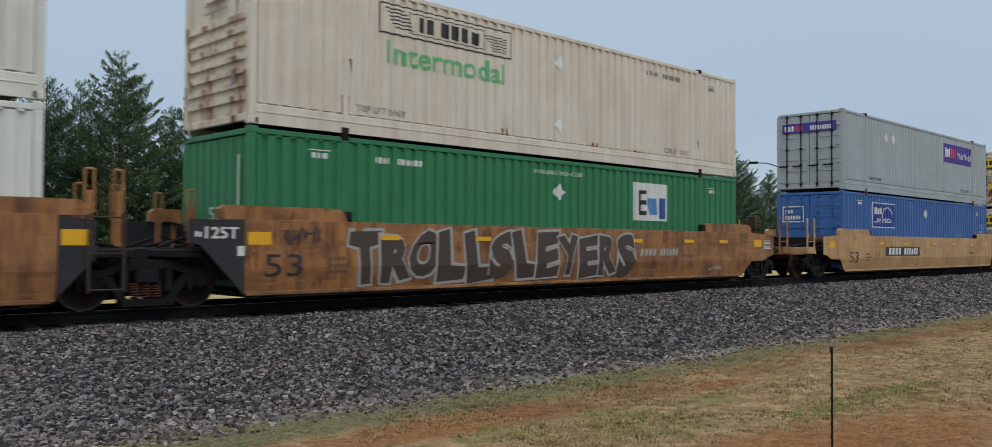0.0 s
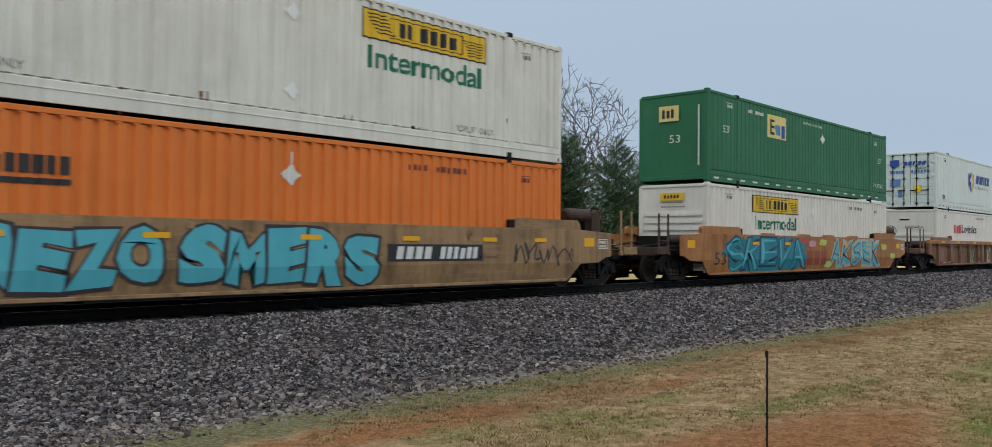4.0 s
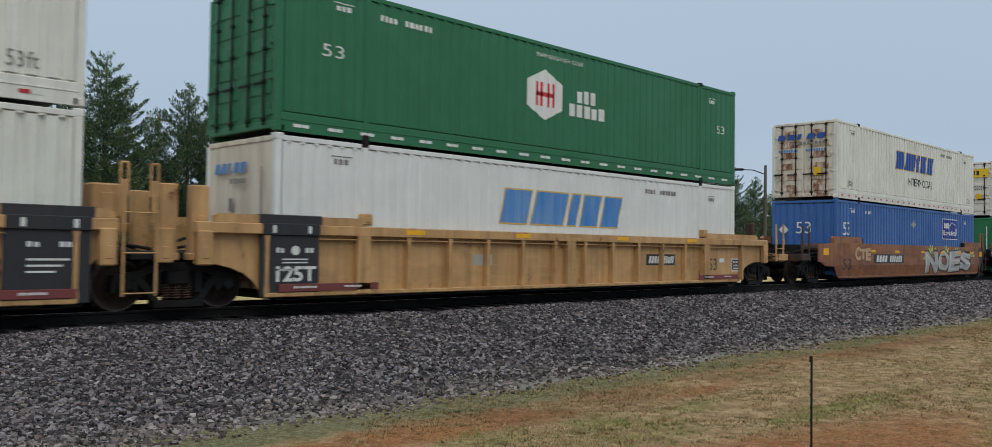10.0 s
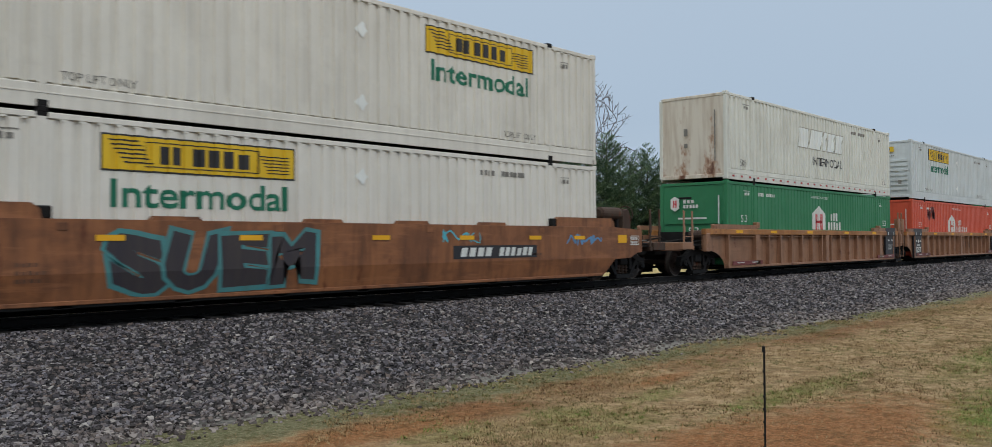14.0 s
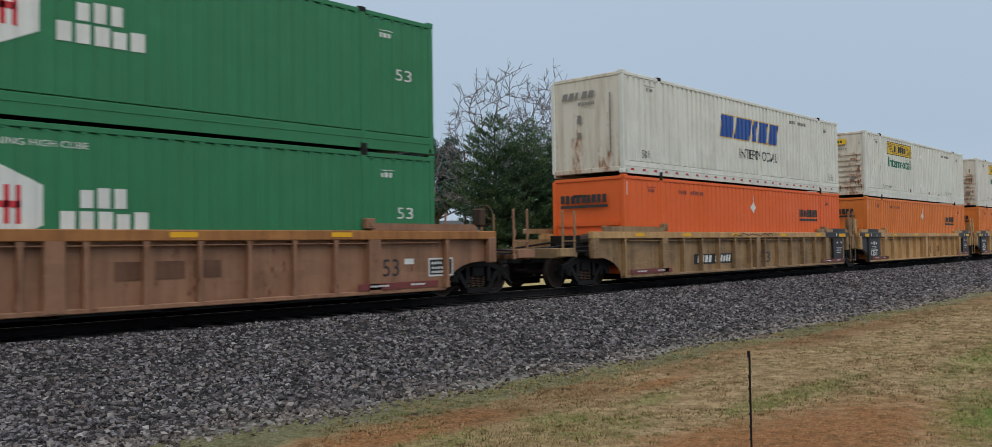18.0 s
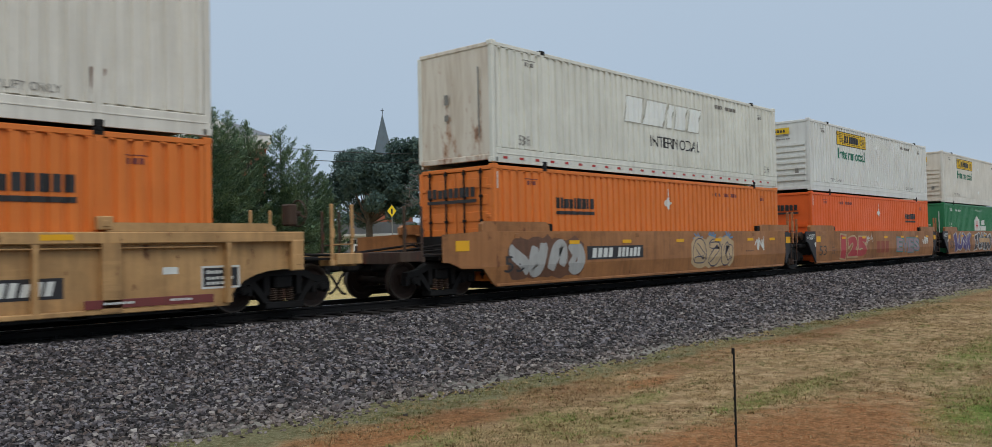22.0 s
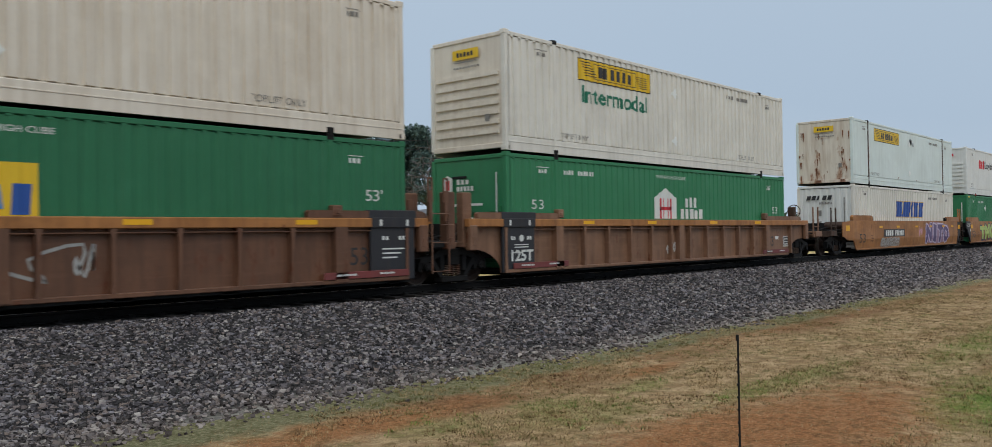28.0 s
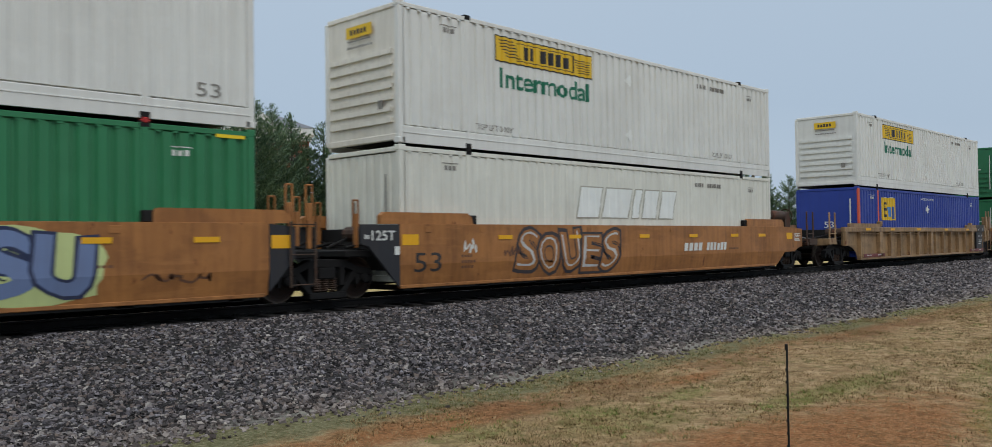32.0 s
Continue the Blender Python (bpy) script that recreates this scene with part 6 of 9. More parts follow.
def graffiti(car, x0, x1, z0, z1, count, fill, edge, accent=None, seed=1, ribbed=False, label="sprayed bubble shapes", second=None, sharp=False):
    """Fat overlapping sprayed shapes on one dark ground, with light thin strokes and splashes of colour."""
    r = random.Random(seed)
    step, h = (x1 - x0) / count, z1 - z0
    lift = 0.003
    top, low, m = [], [], count * 4
    for i in range(m + 1):
        u = x0 - 0.06 + (x1 - x0 + 0.12) * i / m
        end = 0.18 * h if i in (0, m) else 0.0
        top.append((u, z1 + 0.03 - end - r.uniform(0, 0.16) * h * (1 if i % 4 else 1.3)))
        low.append((u, z0 - 0.01 + end + r.uniform(0, 0.09) * h))
    ground_ = Flat().faces((low + top, [(i, i + 1, m + 2 + i, m + 1 + i) for i in range(m)]))
    if second:
        for i in range(count):
            u, v = x0 + (i + r.uniform(0.2, 0.8)) * step, min(z1 - 0.12 * h, 1.36)
            painted(car, "graffiti_splash", splash(u, v, 0.42 * step if step < 1.2 else 0.5, r), second, lift, ribbed)
            lift += 0.0004
    painted(car, "graffiti_ground", ground_, edge, lift, ribbed)
    lift += 0.0006
    w = min(0.38 * h, 0.46 * step)
    for i in range(count):
        u0 = x0 + (i - 0.06) * step
        u1 = u0 + step * r.uniform(1.08, 1.22)
        v0, v1 = z0 + r.uniform(0.02, 0.08) * h + w * 0.5, z1 - r.uniform(0.04, 0.14) * h - w * 0.45
        lean = r.uniform(-0.05, 0.25) * step
        kinds = [2, r.choice((2, 4))] if sharp else [r.choice((0, 1, 3)), r.choice((0, 2, 4))]
        for k, kind in enumerate(kinds):
            fu, fv = r.choice((True, False)), r.choice((True, False))
            turned = [(1 - a if fu else a, 1 - b if fv else b) for a, b in swash(kind, r)]
            path = [(u0 + w * 0.45 + (u1 - u0 - w * 0.9) * a + lean * (b - 0.5), v0 + (v1 - v0) * b) for a, b in turned]
            if k:
                path = [(u + r.uniform(-0.05, 0.05) * step, v) for u, v in path][1:]
            painted(car, "graffiti_fill", Flat().faces(brush(path, w * (1.0 if k == 0 else 0.62), 2 if sharp else 5, 0.85)), fill, lift, ribbed, label if k == 0 else "")
            lift += 0.0005
            if accent and accent is not edge:
                rim = brush(path, w * (0.92 if k == 0 else 0.55), 2 if sharp else 4, 0.85)[0]
                half = len(rim) // 2
                painted(car, "graffiti_stroke", Flat().faces(brush(rim[:half] + rim[half:][::-1], 0.034, 1, 1.0)), accent, lift, ribbed)
                lift += 0.0004


def lettered_graffiti(car, text, x0, x1, z0, z1, fill, edge, seed=3, label="sprayed lettering", back=None):
    r = random.Random(seed)
    step = (x1 - x0) / len(text)
    if back:
        painted(car, "graffiti_cloud", Flat().poly(rounded(x0 - 0.15, x1 + 0.15, z0 - 0.02, z1 + 0.02, 0.2, seed, 30)), back, 0.0035)
    lift = 0.0045
    for i, ch in enumerate(text):
        if ch == " ":
            continue
        a, b = x0 + i * step - 0.02, x0 + (i + 1) * step + 0.05
        d0, d1 = r.uniform(0, 0.10), r.uniform(0, 0.10)
        painted(car, "letter_edge", Flat().faces(word_in(ch, a - 0.05, b + 0.05, z0 + d0 - 0.04, z1 - d1 + 0.04, bold=0.11)), edge, lift)
        painted(car, "letter", Flat().faces(word_in(ch, a + 0.03, b - 0.03, z0 + d0 + 0.02, z1 - d1 - 0.02, bold=0.055)), fill, lift + 0.001, label=label)
        lift += 0.0007


def sprayed_word(car, text, x0, x1, z0, z1, fill, edge, seed, label, shine=None, ground=None, fat=0.07, rim=0.06, lean=0.12, wave=0.05):
    """Fat sprayed letters that crowd one another, each with a rim of another colour and a thin light line."""
    r = random.Random(seed)
    step, h = (x1 - x0) / len(text), z1 - z0
    if ground:
        painted(car, "graffiti_cloud", Flat().poly(rounded(x0 - 0.22, x1 + 0.22, z0 - 0.02, z1 + 0.03, 0.2, seed, 34)), ground, 0.003)
    lift = 0.0042
    for i, ch in enumerate(text):
        k = 0.55 if ch in "I1" else 1.0
        a, b = x0 + (i + 0.5 - 0.54 * k) * step, x0 + (i + 0.5 + 0.54 * k) * step
        c, d = z0 + r.uniform(0.0, 0.08) * h, z1 - r.uniform(0.0, 0.10) * h
        tilt, ph = r.uniform(-lean, lean), r.uniform(0, 6)

        def shaken(made):
            return [(u + tilt * (v - (c + d) / 2) + wave * h * math.sin(4.5 * v + ph), min(z1 + 0.05, max(z0 - 0.03, v + wave * h * math.sin(5.0 * u + ph)))) for u, v in made[0]], made[1]
        m = 0.5 * rim
        painted(car, "letter_rim", Flat().faces(shaken(word_in(ch, a - m, b + m, c - m, d + m, bold=fat + 0.045))), edge, lift)
        painted(car, "letter", Flat().faces(shaken(word_in(ch, a + m, b - m, c + m, d - m, bold=fat))), fill, lift + 0.0008, label=label)
        if shine:
            painted(car, "letter_shine", Flat().faces(shaken(word_in(ch, a + 2.6 * m, b - 3.4 * m, c + 3.4 * m, d - 2.4 * m, bold=-0.025))), shine, lift + 0.0012)
        lift += 0.0018


def scribble(car, x0, x1, z0, z1, mat, seed, w=0.022, ribbed=False, turns=9):
    """A thin sprayed tag: one scrawled line."""
    r = random.Random(seed)
    n = max(4, turns)
    path, u = [], x0
    lo, hi = z0 + 0.1 * (z1 - z0), z1 - 0.1 * (z1 - z0)
    step = (x1 - x0) / (2.2 * n)
    for i in range(2 * n):
        u += step * r.uniform(-0.9, 2.9)
        v = (hi if i % 2 else lo) + r.uniform(-0.05, 0.45) * (hi - lo) * (-1 if i % 2 else 1)
        path.append((min(x1, max(x0, u)), v))
        if r.random() < 0.35:
            path.append((min(x1, max(x0, u + step * r.uniform(-1.4, 1.4))), (lo + hi) / 2 + r.uniform(-0.2, 0.2) * (hi - lo)))
    painted(car, "sprayed_tag", Flat().faces(brush(path, w * 1.9, 3)), mat, 0.005, ribbed, "thin sprayed scrawl")



# ---- the ground, the stones, the track ----
def bed_height(y):
    pts = ((6.3, -0.12), (6.9, -0.07), (7.3, -0.01), (7.7, 0.05), (8.2, 0.08), (10.8, 0.28), (12.4, 0.42), (13.2, 0.44), (17.1, 0.44), (18.6, 0.2), (20.0, 0.02))
    for (a, za), (b, zb) in zip(pts, pts[1:]):
        if a <= y <= b:
            return za + (zb - za) * (y - a) / (b - a)
    return pts[0][1] if y < 6.3 else pts[-1][1]


def lump(x, y):
    return noise.noise(Vector((x * 0.35, y * 0.35, 0.3))) * 0.05 + noise.noise(Vector((x * 1.7, y * 1.7, 4.1))) * 0.02


def sheet(name, xs, ys, z, mat):
    verts = [(x, y, z(x, y)) for x in xs for y in ys]
    n = len(ys)
    faces = [(i * n + j, (i + 1) * n + j, (i + 1) * n + j + 1, i * n + j + 1) for i in range(len(xs) - 1) for j in range(n - 1)]
    me = bpy.data.meshes.new(name)
    me.from_pydata(verts, [], faces)
    me.materials.append(mat)
    for p in me.polygons:
        p.use_smooth = True
    return new(name, me)


near_x = [-3000, -1200, -400, -150, -60, -25, -10] + [i * 0.3 for i in range(-20, 150)] + [50, 60, 80, 120, 200, 400, 1200, 3000]
near_y = [-3000, -600, -100, -30, -10, -4] + [i * 0.3 for i in range(-8, 26)] + [9, 12, 16, 20, 24, 30, 40, 60, 90, 150, 300, 800, 3000]


def ground_height(x, y):
    if y > 8.5:
        return -0.02 if y < 19 else 0.12 + (0.25 if y > 28 else 0.0)
    k = max(0.0, min(1.0, (8.2 - y) / 0.7))
    return (-0.03 + 0.05 * k) + lump(x, y) * (1 if -12 < x < 45 and y > -8 else 0)


ground = tagged(sheet("ground", near_x, near_y, ground_height, GROUND), "dry winter grass with worn reddish soil beside the track", "ground", kind="structure")
bed_x = [-400, -100, -30, -8] + [i * 0.5 for i in range(-10, 90)] + [50, 60, 80, 120, 200, 500, 1200]
bed_y = [6.2, 6.5, 6.7, 6.9, 7.2, 7.6, 8.2, 9.0, 10.0, 10.8, 11.6, 12.4, 13.0, 13.2, 13.8, 14.6, 15.6, 16.6, 17.1, 17.8, 18.6, 20.0, 20.2]


def bed_surface(x, y):
    if y <= 6.25:
        return -0.15
    d = noise.noise(Vector((x * 1.3, y * 1.3, 9.0))) * 0.03 + noise.noise(Vector((x * 0.4, y * 0.4, 2.0))) * 0.03
    return bed_height(y) + d - (0.2 if y > 20.1 else 0)


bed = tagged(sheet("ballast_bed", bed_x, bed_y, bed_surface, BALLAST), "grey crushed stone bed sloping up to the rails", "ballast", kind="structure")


def stones():
    rng = np.random.default_rng(11)
    base = np.array([(a, b, c) for a in (-0.62, 0.62) for b in (-0.62, 0.62) for c in (-0.62, 0.62)])
    quad = ((0, 1, 3, 2), (4, 6, 7, 5), (0, 4, 5, 1), (2, 3, 7, 6), (0, 2, 6, 4), (1, 5, 7, 3))
    tri = np.array([t for a, b, c, d in quad for t in ((a, b, c), (a, c, d))])
    n = 128000
    d = 3.2 + 74 * rng.random(n * 3) ** 1.9
    d[:n // 12] = -14 + 18 * rng.random(n // 12)
    y = 6.35 + 7.3 * rng.random(n * 3)
    x = d - 1.0
    keep = (x > (y - 6.5) * 0.25 - 1.0) | (np.arange(n * 3) < n // 12)
    x, y = x[keep][:n], y[keep][:n]
    n = len(x)
    thin = rng.random(n) < np.clip((y - 6.95 - 0.25 * np.sin(x * 0.9) * np.sin(x * 2.3 + 1)) / 0.9, 0.03, 1.0) ** 1.5
    x, y = x[thin], y[thin]
    n = len(x)
    z = np.array([max(bed_surface(a, b), ground_height(a, b)) for a, b in zip(x, y)])
    size = (0.016 + 0.027 * rng.random(n) ** 1.4) * np.where(y < 7.2, 0.7, 1.0) * np.clip(0.8 + x / 50, 0.8, 1.9)
    shape = (base[None] + 0.62 * (rng.random((n, 8, 3)) - 0.5)) * np.stack([0.8 + 0.6 * rng.random(n), 0.8 + 0.5 * rng.random(n), 0.55 + 0.35 * rng.random(n)], 1)[:, None]
    a = rng.random(n) * 6.283
    b = (rng.random(n) - 0.5) * 2.2
    ca, sa, cb, sb = np.cos(a)[:, None], np.sin(a)[:, None], np.cos(b)[:, None], np.sin(b)[:, None]
    px, py, pz = shape[..., 0], shape[..., 1] * cb - shape[..., 2] * sb, shape[..., 1] * sb + shape[..., 2] * cb
    v = np.stack([px * ca - py * sa, px * sa + py * ca, pz], 2) * size[:, None, None] + np.stack([x, y, z + size * 0.15], 1)[:, None]
    f = tri[None] + (np.arange(n) * 8)[:, None, None]
    me = bpy.data.meshes.new("ballast_stones")
    me.from_pydata(v.reshape(-1, 3).tolist(), [], f.reshape(-1, 3).tolist())
    me.materials.append(STONE)
    return tagged(new("ballast_stones", me), "loose grey crushed stones on the track bed", "stones", kind="stuff")


stones()


def blades(name, mat, n, seed, label, height=0.05, region=None, lie=0.8):
    rng = np.random.default_rng(seed)
    x = 1.5 + 30 * rng.random(n) ** 1.4
    y = 0.2 + 6.9 * rng.random(n)
    keep = y < x * 0.9 + 3.5
    if region:
        ok = np.zeros(n, bool)
        for px, py, rx, ry in region:
            ok |= ((x - px) / rx) ** 2 + ((y - py) / ry) ** 2 < rng.random(n) * 1.3
        keep &= ok
    x, y = x[keep], y[keep]
    m = len(x)
    z = np.array([ground_height(a, b) for a, b in zip(x, y)])
    h = height * (0.4 + rng.random(m)) * (1 + x / 30)
    a = rng.random(m) * 6.283
    w = 0.0026 * (1 + x / 12)
    dx, dy = np.cos(a) * h * lie, np.sin(a) * h * lie
    p0 = np.stack([x - np.sin(a) * w, y + np.cos(a) * w, z - 0.005], 1)
    p1 = np.stack([x + np.sin(a) * w, y - np.cos(a) * w, z - 0.005], 1)
    p2 = np.stack([x + dx, y + dy, z + h * (1.05 - lie * 0.6)], 1)
    v = np.stack([p0, p1, p2], 1).reshape(-1, 3)
    me = bpy.data.meshes.new(name)
    me.from_pydata(v.tolist(), [], np.arange(m * 3).reshape(-1, 3).tolist())
    me.materials.append(mat)
    return tagged(new(name, me), label, "grass", kind="stuff")


def tufts(name, mat, n, each, seed, label, height, spots=None):
    """Little clumps of short upright blades."""
    rng = np.random.default_rng(seed)
    x = 2.5 + 24 * rng.random(n * 3) ** 1.3
    y = 0.3 + 7.1 * rng.random(n * 3)
    keep = (y < x * 0.85 + 2.5) & (y > x * 0.08 - 0.5)
    patchy = np.array([noise.noise(Vector((a * 0.9, b * 0.9, seed))) for a, b in zip(x, y)])
    keep &= patchy + 0.35 * (rng.random(n * 3) - 0.5) > 0.02
    if not spots:
        for px, py, rx, ry in ((8.2, 3.1, 2.0, 0.85), (6.4, 3.7, 1.6, 0.55)):
            keep &= ((x - px) / rx) ** 2 + ((y - py) / ry) ** 2 > 0.5 + 0.5 * rng.random(n * 3)
    if spots:
        near = np.zeros(len(x), bool)
        for px, py, rx, ry in spots:
            near |= ((x - px) / rx) ** 2 + ((y - py) / ry) ** 2 < 0.4 + rng.random(n * 3) * 0.9
        keep &= near
    x, y = x[keep][:n], y[keep][:n]
    m = len(x)
    z = np.array([ground_height(a, b) for a, b in zip(x, y)])
    h = height * (0.5 + 0.9 * rng.random((m, each)))
    a = rng.random((m, each)) * 6.283
    rad = 0.05 * rng.random((m, each)) ** 0.7
    bx, by = x[:, None] + rad * np.cos(a), y[:, None] + rad * np.sin(a)
    bz = np.repeat(z[:, None], each, 1) - 0.006
    b = a + (rng.random((m, each)) - 0.5) * 2
    w = 0.003 + 0.003 * rng.random((m, each))
    ox, oy = -np.sin(b) * w, np.cos(b) * w
    lean = h * (0.4 + 0.7 * rng.random((m, each)))
    v = np.stack([np.stack([bx - ox, by - oy, bz], -1), np.stack([bx + ox, by + oy, bz], -1), np.stack([bx + np.cos(b) * lean, by + np.sin(b) * lean, bz + h * 0.8], -1)], 2).reshape(-1, 3)
    me = bpy.data.meshes.new(name)
    me.from_pydata(v.tolist(), [], np.arange(len(v)).reshape(-1, 3).tolist())
    me.materials.append(mat)
    return tagged(new(name, me), label, "grass", kind="stuff")


tufts("dry_tufts", BLADES, 9000, 9, 31, "clumps of short dry tan grass", 0.035)
tufts("olive_tufts", BLADES_OLIVE, 4800, 9, 32, "clumps of olive grass in the dry lawn", 0.035)
tufts("brown_tufts", BLADES_DARK, 4800, 8, 33, "clumps of dead brown grass", 0.032)
tufts("green_weeds", BLADES_GREEN, 2600, 10, 34, "low green weeds in the lawn", 0.04, [(10.3, 1.9, 1.9, 0.85), (6.9, 5.0, 1.0, 0.6), (5.6, 5.6, 0.8, 0.4), (9.0, 4.3, 1.0, 0.3), (16.0, 3.2, 4.2, 0.6), (16.0, 5.2, 3.0, 0.3)])
tufts("verge_weeds", BLADES_OLIVE, 3500, 8, 35, "thin dusty weeds along the edge of the stones", 0.04, [(9.0, 6.95, 9.0, 0.3), (20.0, 7.1, 8.0, 0.3)])
blades("dry_grass", BLADES, 50000, 3, "short dry tan winter grass", 0.022, None, 0.9)
blades("pine_straw", STRAW, 60000, 4, "fallen brown pine straw and thatch", 0.028, [(8.3, 3.0, 2.2, 1.0), (6.6, 3.8, 1.8, 0.7), (10.8, 6.35, 9.0, 0.4), (4.6, 6.2, 2.0, 0.5), (13.0, 1.8, 2.6, 0.9)], 0.97)
blades("green_grass", BLADES_GREEN, 80000, 5, "patches of green grass and weeds", 0.03, [(10.3, 1.9, 1.8, 0.75), (16.0, 3.2, 4.2, 0.5), (10.3, 4.15, 1.4, 0.3), (7.1, 5.6, 0.6, 0.3), (8.6, 5.4, 0.7, 0.25)], 0.6)


def track():
    top = new("railway_track")
    tagged(top, "single track with rusty rails on dark wooden ties", "track", kind="structure")
    prof = [(-0.07, -0.17), (0.07, -0.17), (0.07, -0.155), (0.012, -0.135), (0.009, -0.05), (0.036, -0.036), (0.036, -0.004), (0.028, 0.0), (-0.028, 0.0), (-0.036, -0.004), (-0.036, -0.036), (-0.009, -0.05), (-0.012, -0.135), (-0.07, -0.155)]
    head = [(-0.026, 0.0), (0.026, 0.0), (0.026, 0.002), (-0.026, 0.002)]
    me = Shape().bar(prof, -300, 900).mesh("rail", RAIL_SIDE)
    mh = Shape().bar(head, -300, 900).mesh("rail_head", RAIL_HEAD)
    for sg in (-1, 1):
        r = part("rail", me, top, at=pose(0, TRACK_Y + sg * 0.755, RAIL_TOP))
        part("rail_head", mh, r, "shiny worn running surface")
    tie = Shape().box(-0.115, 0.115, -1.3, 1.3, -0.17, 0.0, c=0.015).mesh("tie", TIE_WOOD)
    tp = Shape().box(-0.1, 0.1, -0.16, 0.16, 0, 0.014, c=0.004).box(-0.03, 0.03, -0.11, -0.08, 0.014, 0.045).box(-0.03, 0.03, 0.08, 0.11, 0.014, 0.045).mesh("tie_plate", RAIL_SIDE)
    rr = random.Random(5)
    for i in range(110):
        x = -6 + i * 0.56
        t = part("tie", tie, top, at=pose(x, TRACK_Y + rr.uniform(-0.05, 0.05), RAIL_TOP - 0.172, 0, 0, rr.uniform(-0.8, 0.8)))
        part("tie_plate", tp, t, at=pose(0, -0.755, -0.001))
    return top


track()


def stake():
    top = new("marker_stake")
    tagged(top, "thin dark metal marker rod stuck upright in the grass", "stake")
    part("rod", Shape().rod((0, 0, -0.1), (0.004, 0, 1.385), 0.0040, 8, 0.0036).mesh("rod", ROD_BLACK), top)
    part("cap", Shape().rod((0, 0, 1.385), (0, 0, 1.405), 0.0060, 8, 0.0052).mesh("cap", ROD_BLACK), top)
    rings = Shape()
    for i in range(30):
        rings.rod((0, 0, 0.1 + i * 0.042), (0, 0, 0.108 + i * 0.042), 0.0045, 6)
    tagged(part("grip_ribs", rings.mesh("grip_ribs", ROD_BLACK), top), "fine raised ribs round the rod", kind="stuff")
    top.matrix_basis = pose(2.77, 1.33, 0.0, 0, -0.3, 0)


stake()


# ---- trees ----
def conifer_mesh(seed, tall, wide, n=66000):
    """A spruce: whorls of limbs that sag and turn up at their tips, with flat sprays of needles."""
    rng = np.random.default_rng(seed)
    hs = []
    z = 0.015
    while z < 0.985:
        hs += [z + 0.006 * rng.normal() for _ in range(int(5 + 4 * (1 - z)))]
        z += 0.026 + 0.010 * rng.random()
    hb = np.clip(np.array(hs), 0.0, 0.985)                     # height share of each limb
    nb = len(hb)
    ab = rng.random(nb) * 6.283
    side_on = 1 + 0.10 * np.sin(ab * 2 + seed) + 0.08 * np.sin(ab * 5 + hb * 9)
    lb = (wide * (1 - hb) ** 0.82 * side_on * (0.72 + 0.42 * rng.random(nb)) + 0.10) * np.clip(0.78 + hb * 2.2, 0.78, 1.0)
    sag = -0.30 + 0.85 * hb ** 0.9 + 0.16 * (rng.random(nb) - 0.5)
    k = rng.choice(nb, n, p=lb ** 1.45 / (lb ** 1.45).sum())
    # every limb carries side twigs at set shares of its length
    twig = np.floor(rng.random(n) ** 0.75 * 13) / 13 + 0.05
    way = np.where(rng.random(n) < 0.5, -1.0, 1.0)
    out = rng.random(n)
    reach = 0.40 * lb[k] * (1.08 - twig) + 0.10
    r = lb[k] * twig + out * reach * 0.55
    off = way * out * reach * 0.75 + 0.03 * rng.normal(size=n)
    ca, sa = np.cos(ab[k]), np.sin(ab[k])
    share = r / lb[k]
    pz = tall * hb[k] + lb[k] * (sag[k] * share + 0.34 * share ** 2) - 0.10 * out * reach + 0.045 * rng.normal(size=n)
    p = np.stack([r * ca - off * sa, r * sa + off * ca, pz], 1)
    yaw = ab[k] + way * 0.9 * out + (rng.random(n) - 0.5) * 1.6
    pit = 0.25 + 0.5 * hb[k] + (rng.random(n) - 0.5) * 1.3
    ln = (0.07 + 0.10 * rng.random(n)) * (1.1 - 0.45 * hb[k])
    w = ln * 0.30
    d = np.stack([np.cos(yaw) * np.cos(pit), np.sin(yaw) * np.cos(pit), np.sin(pit)], 1)
    e = np.stack([-np.sin(yaw), np.cos(yaw), (rng.random(n) - 0.5) * 1.2], 1)
    v = np.stack([p - d * ln[:, None] * 0.5, p + e * w[:, None], p + d * ln[:, None], p - e * w[:, None]], 1)
    v[..., 2] *= tall / v[..., 2].max()
    f = np.arange(n * 4).reshape(-1, 4)
    q = np.concatenate([f[:, [0, 1, 2]], f[:, [0, 2, 3]]])
    me = bpy.data.meshes.new("crown")
    me.from_pydata(v.reshape(-1, 3).tolist(), [], q.tolist())
    me.materials.append(NEEDLES)
    limbs = Shape()
    for i in range(0, nb, 2):
        base = (0, 0, tall * hb[i])
        limbs.rod(base, (lb[i] * 0.8 * math.cos(ab[i]), lb[i] * 0.8 * math.sin(ab[i]), base[2] + lb[i] * (0.8 * sag[i] + 0.2)), 0.03 * (1.2 - hb[i]), 4, 0.008)
    limbs.rod((0, 0, -0.3), (0, 0, tall * 0.96), 0.17, 9, 0.012)
    return me, limbs.mesh("trunk", BARK)


CONIFERS = [conifer_mesh(21, 9.7, 3.6), conifer_mesh(22, 9.7, 3.3), conifer_mesh(23, 9.7, 3.9)]


def ray_place(az, dist):
    return dist * math.cos(radians(az)), dist * math.sin(radians(az))


